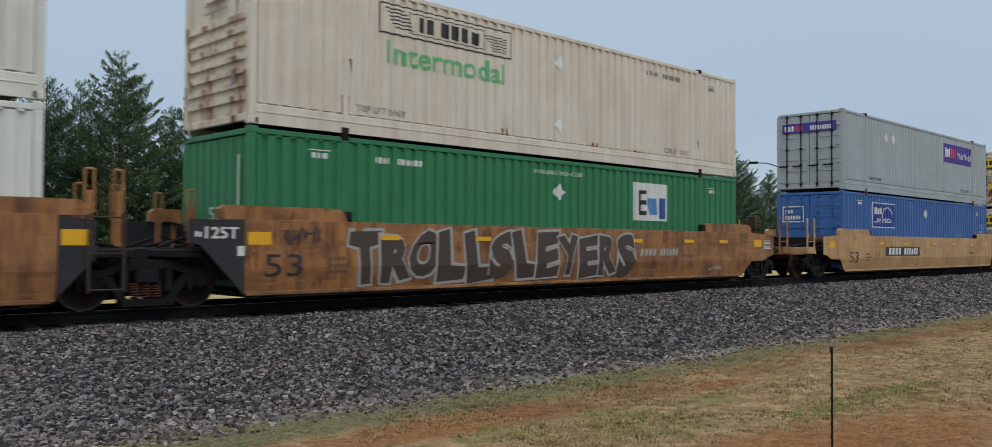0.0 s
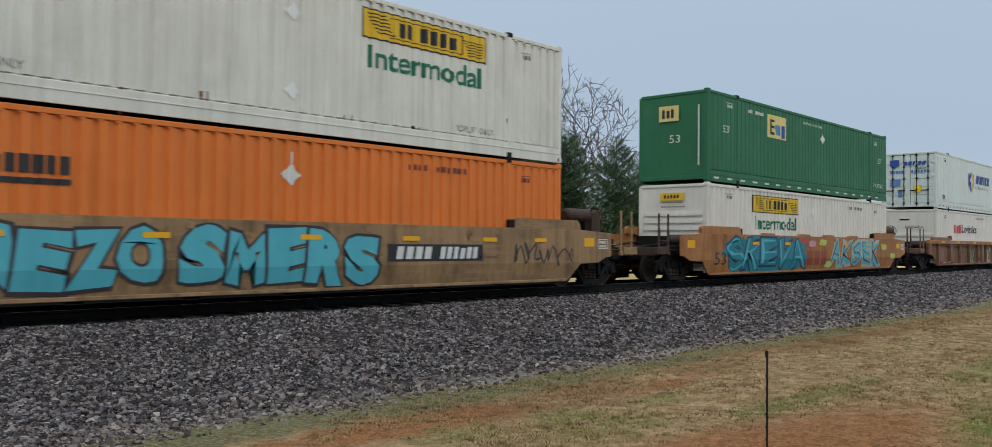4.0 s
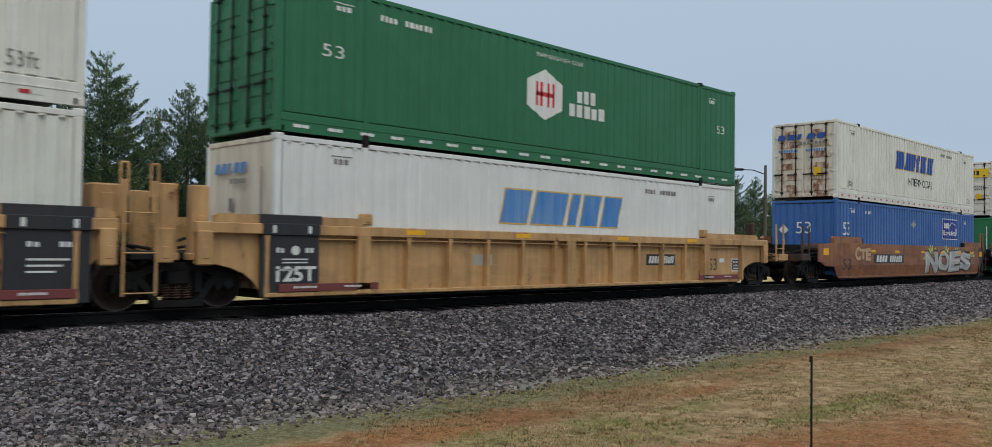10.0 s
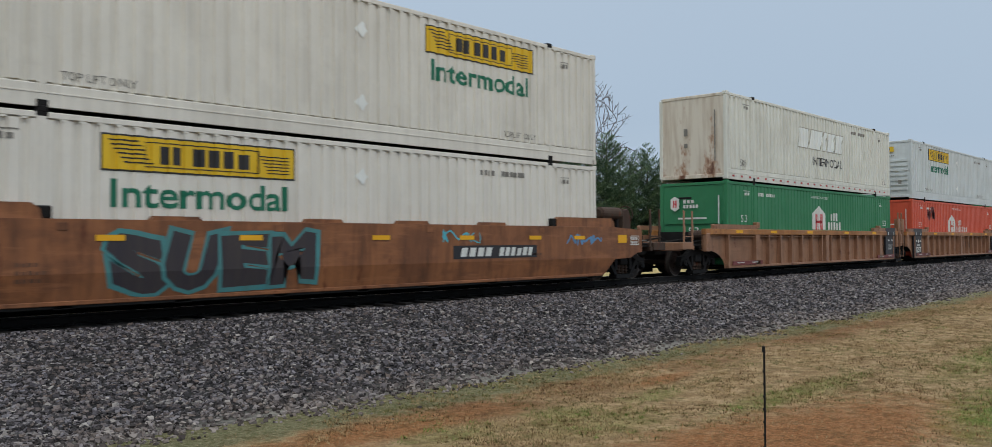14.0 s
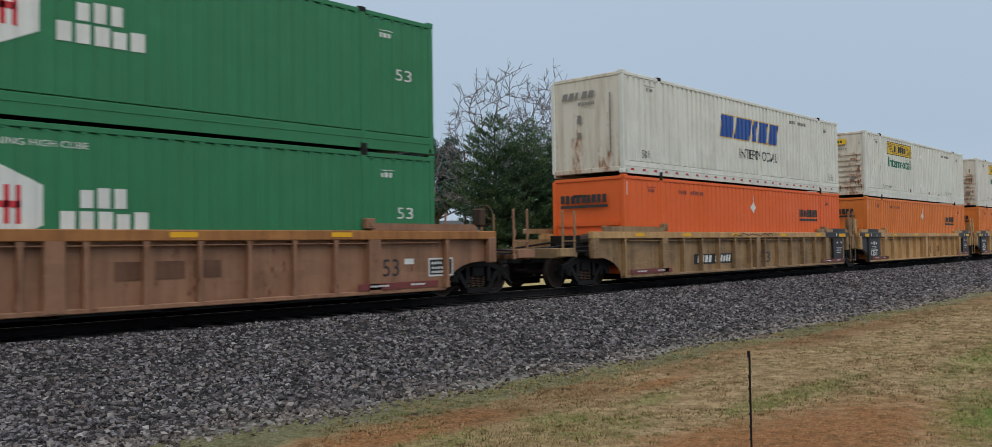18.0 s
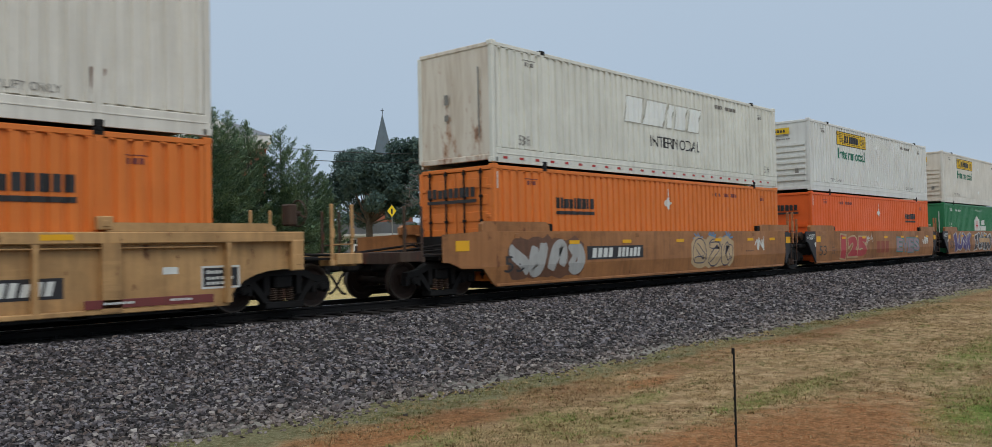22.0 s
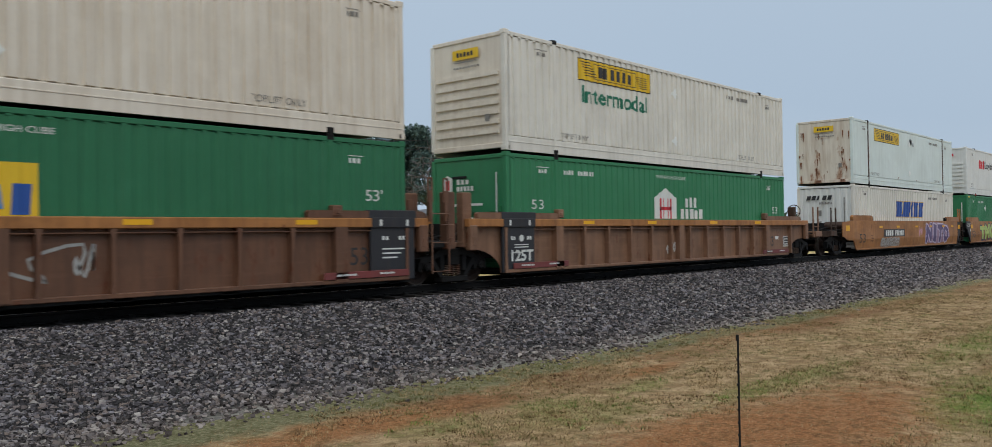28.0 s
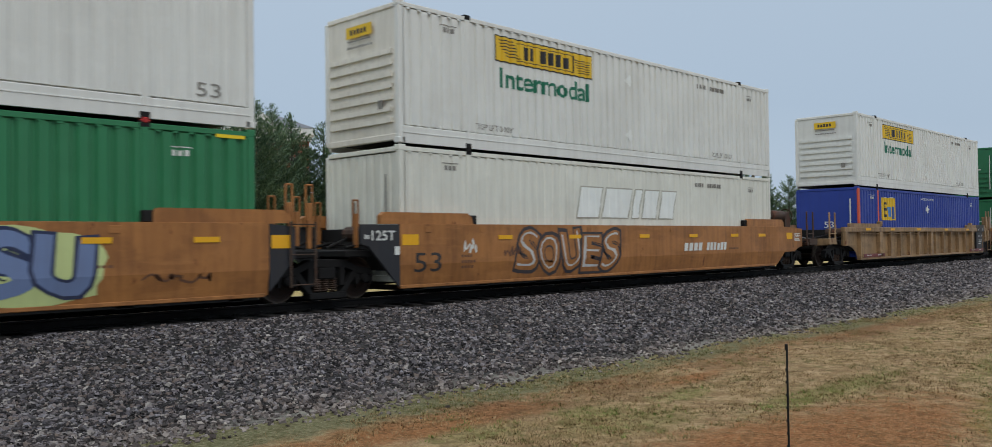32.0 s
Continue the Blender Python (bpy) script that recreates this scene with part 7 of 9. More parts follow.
def conifer(az, el, dist, kind, fat=1.0, turn=0.0):
    x, y = ray_place(az, dist)
    h = 1.75 + dist * math.tan(radians(el)) - 0.3
    top = new("evergreen_tree")
    tagged(top, "dense dark green conical evergreen tree", "tree", "row of evergreens behind the track")
    crown, trunk = CONIFERS[kind]
    part("trunk", trunk, top)
    part("crown", crown, top)
    top.matrix_basis = pose(x, y, 0.3, 0, 0, turn) @ Matrix.Diagonal((h / 9.7 * fat, h / 9.7 * fat, h / 9.7, 1))


for i, (az, el, dist, fat) in enumerate(((80.0, 11.2, 36, 1.0), (76.3, 10.6, 37, 1.0), (73.0, 9.8, 40, 1.0), (71.2, 9.6, 42, 0.9), (69.0, 11.6, 38, 1.12), (66.2, 8.4, 43, 0.85), (64.3, 10.0, 41, 0.95), (62.1, 10.9, 42, 0.95),
                                         (59.6, 9.5, 46, 0.95), (58.4, 9.0, 49, 0.85), (57.2, 8.5, 52, 0.95), (55.2, 8.1, 53, 0.9), (53.6, 6.9, 59, 0.95), (52.6, 5.1, 62, 0.9))):
    conifer(az, el, dist, i % 3, fat, i * 67)
for i, (az, el, dist, fat) in enumerate(((42.0, 8.9, 60, 1.4), (39.9, 8.6, 61, 1.35), (38.3, 7.6, 63, 1.3), (34.9, 7.3, 70, 1.0), (33.4, 6.2, 74, 1.0), (32.3, 6.4, 76, 1.0), (30.6, 6.5, 78, 1.05), (29.7, 5.4, 84, 1.0), (28.2, 4.8, 90, 1.0), (26.9, 4.4, 96, 1.0), (25.5, 4.0, 104, 1.0))):
    conifer(az, el, dist, (i + 1) % 3, fat, i * 49 + 20)


def bare_tree(az, el, dist, seed, wide, n=800):
    """A leafless oak: limbs spread from a low fork and split again and again to fill a dome."""
    x, y = ray_place(az, dist)
    tall = 1.75 + dist * math.tan(radians(el)) - 0.3
    rng = np.random.default_rng(seed)
    fork = np.array((0.0, 0.0, tall * 0.26))
    d = rng.normal(size=(n, 3))
    d /= np.linalg.norm(d, axis=1)[:, None]
    d[:, 2] = np.abs(d[:, 2]) * 1.15 - 0.22
    bumpy = 1 + 0.16 * np.sin(3 * np.arctan2(d[:, 1], d[:, 0]) + seed) * np.sin(4 * d[:, 2])
    pts = d * (rng.random(n) ** 0.45 * bumpy)[:, None] * np.array((0.44 * wide, 0.44 * wide, 0.62)) * tall + np.array((0, 0, tall * 0.40))
    pts = pts[np.argsort(np.linalg.norm(pts - fork, axis=1))]
    nodes, parent = np.vstack([fork[None], pts]), [-1]
    from_fork = np.linalg.norm(nodes - fork, axis=1)
    for i in range(1, n + 1):
        gap = np.linalg.norm(nodes[:i] - nodes[i], axis=1) + 0.35 * from_fork[:i]
        parent.append(int(np.argmin(gap)))
    load_ = np.ones(len(nodes))
    for i in range(len(nodes) - 1, 0, -1):
        load_[parent[i]] += load_[i]
    limbs, twigs = Shape(), Shape()
    limbs.rod((0, 0, -0.3), fork, tall * 0.026, 9, tall * 0.02)
    for i in range(1, len(nodes)):
        a, b = nodes[parent[i]], nodes[i]
        ra, rb = (max(0.034, 0.017 * tall * (q / len(nodes)) ** 0.45) for q in (load_[i] * 1.2, load_[i]))
        mid = (a + b) / 2 + rng.normal(size=3) * 0.06 * np.linalg.norm(b - a) + np.array((0, 0, 0.04 * np.linalg.norm(b - a)))
        big = load_[i] > 25
        (limbs if big else twigs).rod(a, mid, ra, 6 if big else 3, rb)
        (limbs if big else twigs).rod(mid, b, rb, 6 if big else 3, rb * 0.9)
        if load_[i] < 3:
            for _ in range(4):
                side = (b - a) / (np.linalg.norm(b - a) + 1e-6) + rng.normal(size=3) * 0.55
                twigs.rod(b, b + side * 0.035 * tall * (0.6 + 0.6 * rng.random()), 0.026, 3, 0.018)
    top = new("bare_tree")
    tagged(top, "tall leafless winter tree with fine grey branches", "tree")
    part("trunk", limbs.mesh("trunk", BARK_BARE), top)
    part("crown", twigs.mesh("crown", BARK_BARE), top, "fine bare twigs")
    hi = max(v[2] for v in twigs.v)
    top.matrix_basis = pose(x, y, 0.3) @ Matrix.Scale(tall / hi, 4)


bare_tree(41.4, 12.4, 82, 4, 1.0)
bare_tree(37.4, 12.0, 90, 9, 0.9)


def leaf_crown(rng, blobs, n, size):
    b = rng.choice(len(blobs), n, p=np.array([q[3] ** 2 for q in blobs]) / sum(q[3] ** 2 for q in blobs))
    c = np.array(blobs)[b]
    d = rng.normal(size=(n, 3))
    d /= np.linalg.norm(d, axis=1)[:, None]
    p = c[:, :3] + d * (c[:, 3] * (0.35 + 0.8 * rng.random(n)))[:, None] * np.array((1, 1, 0.8))
    a, q = rng.normal(size=(n, 3)), rng.normal(size=(n, 3))
    a /= np.linalg.norm(a, axis=1)[:, None]
    q -= a * (a * q).sum(1)[:, None]
    q /= np.linalg.norm(q, axis=1)[:, None]
    s = size * (0.6 + 0.8 * rng.random(n))[:, None]
    v = np.stack([p - a * s, p + q * s * 0.5, p + a * s, p - q * s * 0.5], 1)
    return v.reshape(-1, 3).tolist(), np.arange(n * 4).reshape(-1, 4).tolist()


def oak(az, el, dist, seed, wide):
    x, y = ray_place(az, dist)
    tall = 1.75 + dist * math.tan(radians(el)) - 0.3
    rng = np.random.default_rng(seed)
    blobs = []
    for i in range(70):
        a, rr, h = rng.random() * 6.283, wide * rng.random() ** 0.55, rng.random()
        blobs.append((rr * math.cos(a) * (1 - 0.4 * h), rr * math.sin(a) * (1 - 0.4 * h), tall * (0.34 + 0.54 * h ** 0.9), wide * (0.13 + 0.13 * rng.random())))
    v, f = leaf_crown(rng, blobs, 34000, 0.15)
    me = bpy.data.meshes.new("crown")
    me.from_pydata(v, [], f)
    me.materials.append(OAK_LEAVES)
    hi = max(q[2] for q in v)
    top = new("oak_tree")
    tagged(top, "broad dark evergreen oak tree", "tree")
    limbs = Shape().rod((0, 0, -0.3), (0, 0, tall * 0.35), 0.4, 10, 0.3)
    for b in blobs[::3]:
        limbs.rod((0, 0, tall * 0.3), b[:3], 0.11, 6, 0.03)
    part("trunk", limbs.mesh("trunk", BARK), top)
    part("crown", me, top)
    top.matrix_basis = pose(x, y, 0.3) @ Matrix.Scale(tall / hi, 4)


oak(49.7, 6.9, 96, 3, 4.9)
oak(45.9, 7.4, 96, 5, 4.9)


def far_woods():
    rng = np.random.default_rng(8)
    blobs = []
    for i in range(240):
        az = radians(14 + 80 * rng.random())
        d = 190 + 60 * rng.random()
        h = 3.0 + 5.0 * rng.random()
        blobs.append((d * math.cos(az), d * math.sin(az), h * 0.55, h * 0.6))
    v, f = leaf_crown(rng, blobs, 34000, 0.8)
    me = bpy.data.meshes.new("far_woods")
    me.from_pydata(v, [], f)
    me.materials.append(PINE_FAR)
    tagged(new("far_woods", me), "low hazy line of woods in the distance", "woods", kind="stuff")


far_woods()


# ---- buildings and street beyond the track ----
def wall_with_windows(top, w, d, h, rows, cols, wall_mat):
    part("wall", Shape().box(-w / 2, w / 2, -d / 2, d / 2, 0, h).mesh("wall", wall_mat), top)
    frame_me = Shape().box(-0.65, 0.65, -0.08, 0.0, -0.08, 1.78, c=0.01).mesh("window_frame", TRIM_WHITE)
    pane_me = Shape().box(-0.55, -0.02, -0.1, -0.07, 0, 0.82).box(0.02, 0.55, -0.1, -0.07, 0, 0.82).box(-0.55, -0.02, -0.1, -0.07, 0.88, 1.7).box(0.02, 0.55, -0.1, -0.07, 0.88, 1.7).mesh("pane", GLASS_DARK)
    for r_ in range(rows):
        for c in range(cols):
            x = -w / 2 + w * (c + 0.5) / cols
            wd = part("window", frame_me, top, at=pose(x, -d / 2, 1.0 + r_ * 3.4))
            part("pane", pane_me, wd)


def house():
    x, y = ray_place(59.3, 88)
    top = new("brick_house")
    tagged(top, "large brick house with white cornice and grey hipped roof", "house")
    w, d = 9.0, 8.0
    h = 1.75 + 88 * math.tan(radians(6.6)) - 0.3
    wall_with_windows(top, w, d, h, 3, 4, BRICK)
    part("cornice", shaped("cornice", TRIM_WHITE, (-w / 2 - 0.5, w / 2 + 0.5, -d / 2 - 0.5, d / 2 + 0.5, h, h + 0.7), (-w / 2 - 0.25, w / 2 + 0.25, -d / 2 - 0.25, d / 2 + 0.25, h - 0.5, h), c=0.05), top)
    z, z2 = h + 0.7, h + 2.5
    roof = Shape().add([(-w / 2 - 0.55, -d / 2 - 0.55, z), (w / 2 + 0.55, -d / 2 - 0.55, z), (w / 2 + 0.55, d / 2 + 0.55, z), (-w / 2 - 0.55, d / 2 + 0.55, z), (-1.6, 0, z2), (1.6, 0, z2)],
                       [(0, 1, 5, 4), (1, 2, 5), (2, 3, 4, 5), (3, 0, 4), (3, 2, 1, 0)])
    rf = part("roof", roof.mesh("roof", SLATE), top)
    part("gable", Shape().plate([(-1.9, z), (1.9, z), (0, z + 1.5)], -d / 2 - 0.7, -d / 2 + 2.0).mesh("gable", TRIM_WHITE), top, "white pediment")
    top.matrix_basis = pose(x, y, 0.3, 0, 0, -28)


def church():
    x, y = ray_place(48.75, 170)
    top = new("church")
    tagged(top, "distant church with a slender slate steeple", "church")
    tip = 1.75 + 170 * math.tan(radians(8.75)) - 0.3
    base = 1.75 + 170 * math.tan(radians(6.0))
    part("wall", shaped("wall", BRICK, (-3, 3, -3, 3, 0, base * 0.72), (-6, 6, 3, 24, 0, 9), c=0.05), top)
    part("belfry", shaped("belfry", TRIM_WHITE, (-2.3, 2.3, -2.3, 2.3, base * 0.72, base), c=0.1), top)
    sp = Shape().rod((0, 0, base), (0, 0, tip), 1.9, 8, 0.05)
    part("steeple", sp.mesh("steeple", COPPER_GREY), top, "grey slate steeple")
    rf = Shape().plate([(-6.4, 9), (6.4, 9), (0, 14)], 3, 24.4)
    part("roof", rf.mesh("roof", SLATE), top)
    part("cross", Shape().rod((0, 0, tip - 0.1), (0, 0, tip + 1.2), 0.06, 6).rod((-0.35, 0, tip + 0.8), (0.35, 0, tip + 0.8), 0.05, 6).mesh("cross", STEEL_DARK), top)
    top.matrix_basis = pose(x, y, 0.3, 0, 0, -35)


def shop(az, dist, w, h, wall_mat, label, turn):
    x, y = ray_place(az, dist)
    top = new("low_building")
    tagged(top, label, "building")
    wall_with_windows(top, w, 6.0, h, 1, max(2, int(w / 3)), wall_mat)
    part("roof", Shape().plate([(-w / 2 - 0.4, h), (w / 2 + 0.4, h), (w / 2 - 1, h + 1.6), (-w / 2 + 1, h + 1.6)], -3.5, 3.5).mesh("roof", SLATE), top)
    part("fascia", shaped("fascia", TRIM_WHITE, (-w / 2 - 0.42, w / 2 + 0.42, -3.55, -3.4, h - 0.1, h + 0.2), c=0.02), top)
    top.matrix_basis = pose(x, y, 0.3, 0, 0, turn)


def pickup(az, dist, turn):
    x, y = ray_place(az, dist)
    top = new("pickup_truck")
    tagged(top, "parked white pickup truck beyond the track", "truck")
    body = Shape().plate([(-2.7, 0.45), (2.6, 0.45), (2.7, 0.7), (2.6, 1.05), (1.3, 1.15), (0.75, 1.8), (-0.9, 1.82), (-1.0, 1.15), (-2.7, 1.15)], -0.95, 0.95)
    part("body", body.mesh("body", VAN_WHITE), top)
    part("side_window", shaped("side_window", GLASS_DARK, (-0.8, 0.0, -0.97, 0.97, 1.2, 1.68), (0.06, 0.75, -0.97, 0.97, 1.2, 1.6), c=0.02), top)
    part("windscreen", Shape().plate([(1.32, 1.18), (0.8, 1.76), (0.84, 1.78), (1.38, 1.18)], -0.85, 0.85).mesh("windscreen", GLASS_DARK), top)
    for wx in (-1.7, 1.75):
        for wy in (-0.9, 0.9):
            w = part("wheel", Shape().turned([(0.2, -0.12), (0.38, -0.12), (0.40, 0), (0.38, 0.12), (0.2, 0.12)], (0, 0, 0), 18).mesh("wheel", RUBBER), top, at=pose(wx, wy, 0.4))
            part("rim", Shape().rod((0, -0.1, 0), (0, 0.1, 0), 0.22, 14).mesh("rim", GALV), w)
    top.matrix_basis = pose(x, y, 0.36, 0, 0, turn)


def warning_sign(az, el, dist):
    x, y = ray_place(az, dist)
    z = 1.75 + dist * math.tan(radians(el)) - 0.35
    top = new("warning_sign")
    tagged(top, "yellow diamond road sign on a thin steel post", "road sign")
    part("post", Shape().rod((0, 0, -0.1), (0, 0, z + 0.4), 0.03, 8).mesh("post", GALV), top)
    part("panel", Shape().plate([(-0.27, z), (0, z - 0.36), (0.27, z), (0, z + 0.36)], -0.04, -0.02).mesh("panel", SIGN_ALERT), top)
    part("symbol", Shape().box(-0.05, 0.05, -0.046, -0.042, z - 0.17, z + 0.14).mesh("symbol", DARK_INK), top)
    top.matrix_basis = pose(x, y, 0.36, 0, 0, az - 90)


def street_lamp(az, el, dist):
    x, y = ray_place(az, dist)
    z = 1.75 + dist * math.tan(radians(el)) - 0.3
    top = new("street_lamp")
    tagged(top, "dark street lamp on a tall wooden pole", "street lamp")
    part("pole", Shape().rod((0, 0, -0.3), (0, 0, z + 0.3), 0.14, 10, 0.1).mesh("pole", BARK), top)
    part("arm", Shape().tube([(0, 0, z - 0.4), (-0.9, 0, z - 0.05), (-1.7, 0, z)], 0.04, 6).mesh("arm", STEEL_DARK), top)
    part("lamp_head", shaped("lamp_head", STEEL_DARK, (-2.3, -1.6, -0.16, 0.16, z - 0.08, z + 0.1), c=0.05), top)
    top.matrix_basis = pose(x, y, 0.3, 0, 0, az - 90)


def wire_line():
    top = new("utility_line")
    tagged(top, "thin overhead wires strung between wooden poles", "utility line")
    ends = [(66.0, 7.6, 62), (44.0, 6.2, 100)]
    pts = []
    for az, el, dist in ends:
        x, y = ray_place(az, dist)
        pts.append(Vector((x, y, 1.75 + dist * math.tan(radians(el)))))
        part("pole", Shape().rod((x, y, 0), (x, y, pts[-1].z + 0.3), 0.16, 9, 0.11).box(x - 0.9, x + 0.9, y - 0.06, y + 0.06, pts[-1].z - 0.1, pts[-1].z + 0.05).mesh("pole", BARK), top)
    for k in (0, -0.9):
        line = []
        for i in range(25):
            t = i / 24
            p = pts[0].lerp(pts[1], t)
            line.append((p.x, p.y, p.z + k - 1.0 * 4 * t * (1 - t) * 0.6))
        part("wire", Shape().tube(line, 0.03, 4).mesh("wire", RUBBER), top)


house()
church()
shop(50.2, 110, 14, 3.2, TRIM_WHITE, "low white building with a grey roof", -30)
shop(44.2, 120, 12, 3.4, BRICK, "low red brick building with a grey roof", -25)
pickup(50.4, 62, -10)
pickup(47.2, 66, 12)
warning_sign(48.2, 2.5, 52)
street_lamp(27.6, 5.2, 70)
wire_line()


# ---- the train ----
ARTIC, COUPLED = 19.461, 23.613
UNITS = {}
at_x = 7.48 - ARTIC
coupled_after = {-1, 1, 4, 5, 6, 9, 12, 15, 18, 21, 24, 27, 30}
for u in range(0, 32):
    UNITS[u] = at_x
    at_x += COUPLED if u in coupled_after else ARTIC
MOVING = []
LOW_Z, HIGH_Z = 0.884, 3.817


def load(u, low, high):
    for box, z in ((low, LOW_Z), (high, HIGH_Z)):
        MOVING.append((box, UNITS[u], FACE_Y, z))
    if "hexagon" not in high["label"] and "lettering" not in high["label"]:
        high.scale = (1, 1, 1.022)


def car_of(u, kind, mat, label, tint=None, black_ends=False, tabs=False, ribs=10):
    c = well_car(UNITS[u], kind, mat, (u - 1) in coupled_after, u in coupled_after, label, tint, black_ends, tabs, ribs)
    MOVING.append((c, UNITS[u], FACE_Y, CAR_Z))
    return c


JB_WHITE = "white corrugated container with a yellow sign and green word"
JB_CREAM = "cream corrugated container with a yellow sign and green word"

# 0
c = car_of(0, "smooth", GOLD_STAINED, "stained gold smooth-sided well car with dark tags")
scribble(c, 13.2, 15.0, 0.5, 1.2, BROWN_DARK, 3)
load(0, jb(0, WHITE, 10.2, label=JB_WHITE, seed=1), swift(0, WHITE_GREY, PALE_INK, SHADE_INK, label="greyish white corrugated container with washed-out blocks", seed=2))
# 1
c = car_of(1, "smooth", GOLD_STAINED, "stained gold smooth-sided well car with large grey graffiti")
sprayed_word(c, "TROLLSLEYERS", 2.0, 10.8, 0.36, 1.50, G_SMOKE, G_GREY, 5, "dark sprayed letter with a pale grey rim", fat=0.06, rim=0.05)
scribble(c, 0.6, 1.9, 1.1, 1.5, G_DARK, 8)
scribble(c, 14.3, 16.2, 0.42, 0.62, G_SILVER, 9, 0.016)
number_bars(c, 10.9, 12.9, 0.9, 1.08, False, ink=SHADE_INK)
e1 = emp(1, GREEN, 11.06, WHITE_INK, label="green corrugated container with a white square sign", seed=11, nose="upright", panel=False)
o1 = jb(1, CREAM_OLD, 2.78, nose_mat=CREAM_WORN, sign=CREAM_OLD, green=GREEN_FADED, label="old cream container with faded sign and rusty end", seed=12, rusty=True)
load(1, e1, o1)
# 2
c = car_of(2, "smooth", GOLD, "clean gold smooth-sided well car")
number_bars(c, 3.35, 6.85)
painted(c, "red_mark", Flat().rect(13.2, 13.5, 0.88, 0.94, 0.2).rect(13.4, 13.7, 0.88, 0.94, -0.2).rect(12.9, 13.1, 0.9, 0.93).rect(13.9, 14.1, 0.9, 0.93), DULL_RED, 0.004)
b2 = container("blue corrugated container with a framed white sign", BLUE, "doors", DEEP, rod_mat=BLUE)
arc_sign(b2, DEEP, 2.55)
diamond(b2, 8.08, 2.25, DEEP, WHITE_INK, False)
side_notes(b2, WHITE_INK, DEEP, 21, (2.7, 3.4))
on_side(b2, "length_mark", Flat().faces(word_in("53", 15.1, 15.55, 1.55, 1.95)), WHITE_INK, DEEP)
on_nose(b2, "sign_panel", Flat().border(0.25, 1.1, 1.75, 2.35, 0.04).marks(0.35, 1.0, 1.85, 2.0, 6, 3).marks(0.35, 0.7, 2.08, 2.22, 3, 4), WHITE_INK, lift=0.03)
g2 = container("grey container with a dark purple sign", GREY, "doors", SHALLOW, lock=TAPE_RED)
on_side(g2, "sign_panel", Flat().rect(10.28, 13.98, 1.68, 2.50), PURPLE, SHALLOW, 0.006)
each_on_side(g2, "white_block", Flat().marks(10.45, 11.15, 1.92, 2.32, 3, 3, gap=0.14), WHITE_INK, SHALLOW, 0.010)
on_side(g2, "word", Flat().faces(word_in("MultiModal", 12.05, 13.85, 1.92, 2.20)), WHITE_INK, SHALLOW, 0.010)
each_on_side(g2, "red_block", Flat().marks(11.2, 11.8, 1.92, 2.32, 2, 2, gap=0.14), RED_INK, SHALLOW, 0.010)
lift_note(g2, DARK_INK, SHALLOW)
diamond(g2, 3.9, 2.15, SHALLOW, WHITE_INK, False)
diamond(g2, 4.6, 2.15, SHALLOW, WHITE_INK, False)
on_nose(g2, "sign_panel", Flat().rect(0.25, 2.35, 2.12, 2.48), PURPLE, lift=0.03)
on_nose(g2, "white_blocks", Flat().marks(0.35, 0.75, 2.2, 2.4, 3, 3).marks(1.35, 2.2, 2.2, 2.36, 9, 5), WHITE_INK, lift=0.035)
on_nose(g2, "red_blocks", Flat().marks(0.78, 1.1, 2.2, 2.4, 2, 3), RED_INK, lift=0.035)
load(2, b2, g2)
# 3
c = car_of(3, "smooth", GOLD, "gold smooth-sided well car with thin black tags")
scribble(c, 3.6, 5.9, 0.78, 1.36, G_DARK, 14, 0.02, turns=12)
scribble(c, 6.7, 8.0, 0.9, 1.4, G_DARK, 15, 0.018)
scribble(c, 11.9, 12.6, 1.0, 1.35, G_DARK, 16, 0.018, turns=4)
company_blocks(c, 8.75, 10.7, 0.78, 1.28, DULL_RED)
load(3, jb(3, WHITE_WARM, 9.72, "doors", CREAM_RUST, label=JB_WHITE, seed=31), jb(3, CREAM, 9.72, "doors", CREAM_RUST, label="cream container with a yellow sign and rusty doors", seed=32, rusty=True))
# 4
c = car_of(4, "smooth", TAN, "gold smooth-sided well car with teal bubble graffiti")
sprayed_word(c, "NEZO", 2.55, 5.6, 0.36, 1.46, G_TEAL, G_DARK, 41, "teal sprayed bubble letter with a dark rim", fat=0.07)
sprayed_word(c, "SMERS", 5.85, 10.1, 0.36, 1.46, G_TEAL, G_DARK, 42, "teal sprayed bubble letter with a dark rim", fat=0.07)
scribble(c, 1.2, 2.3, 0.5, 1.5, G_DARK, 43, 0.03)
scribble(c, 14.2, 16.4, 0.6, 1.3, G_DARK, 44, 0.025)
number_bars(c, 10.3, 13.1)
load(4, schneider(4, ORANGE_FADED, 2.43, "doors", "faded orange corrugated container with dark blocks", 45), jb(4, WHITE_GREY, 9.72, "doors", CREAM_RUST, label=JB_WHITE, seed=46, rusty=True))
# 5
c = car_of(5, "smooth", AMBER, "rust-streaked gold well car covered in teal graffiti", tabs=True)
sprayed_word(c, "SKEVA", 1.0, 6.9, 0.32, 1.50, G_DEEP_TEAL, G_NAVY, 51, "deep teal sprayed letter with jagged ends", shine=G_TEAL, lean=0.35, wave=0.08, fat=0.06, ground=G_DEEP_TEAL)
company_blocks(c, 7.1, 9.0, 0.5, 1.02, DULL_RED)
sprayed_word(c, "AKSEK", 9.4, 14.8, 0.34, 1.48, G_TEAL, G_PALE, 52, "light blue sprayed letter with a white rim", shine=RED_PLATE, lean=0.35, wave=0.08, fat=0.06, rim=0.1)
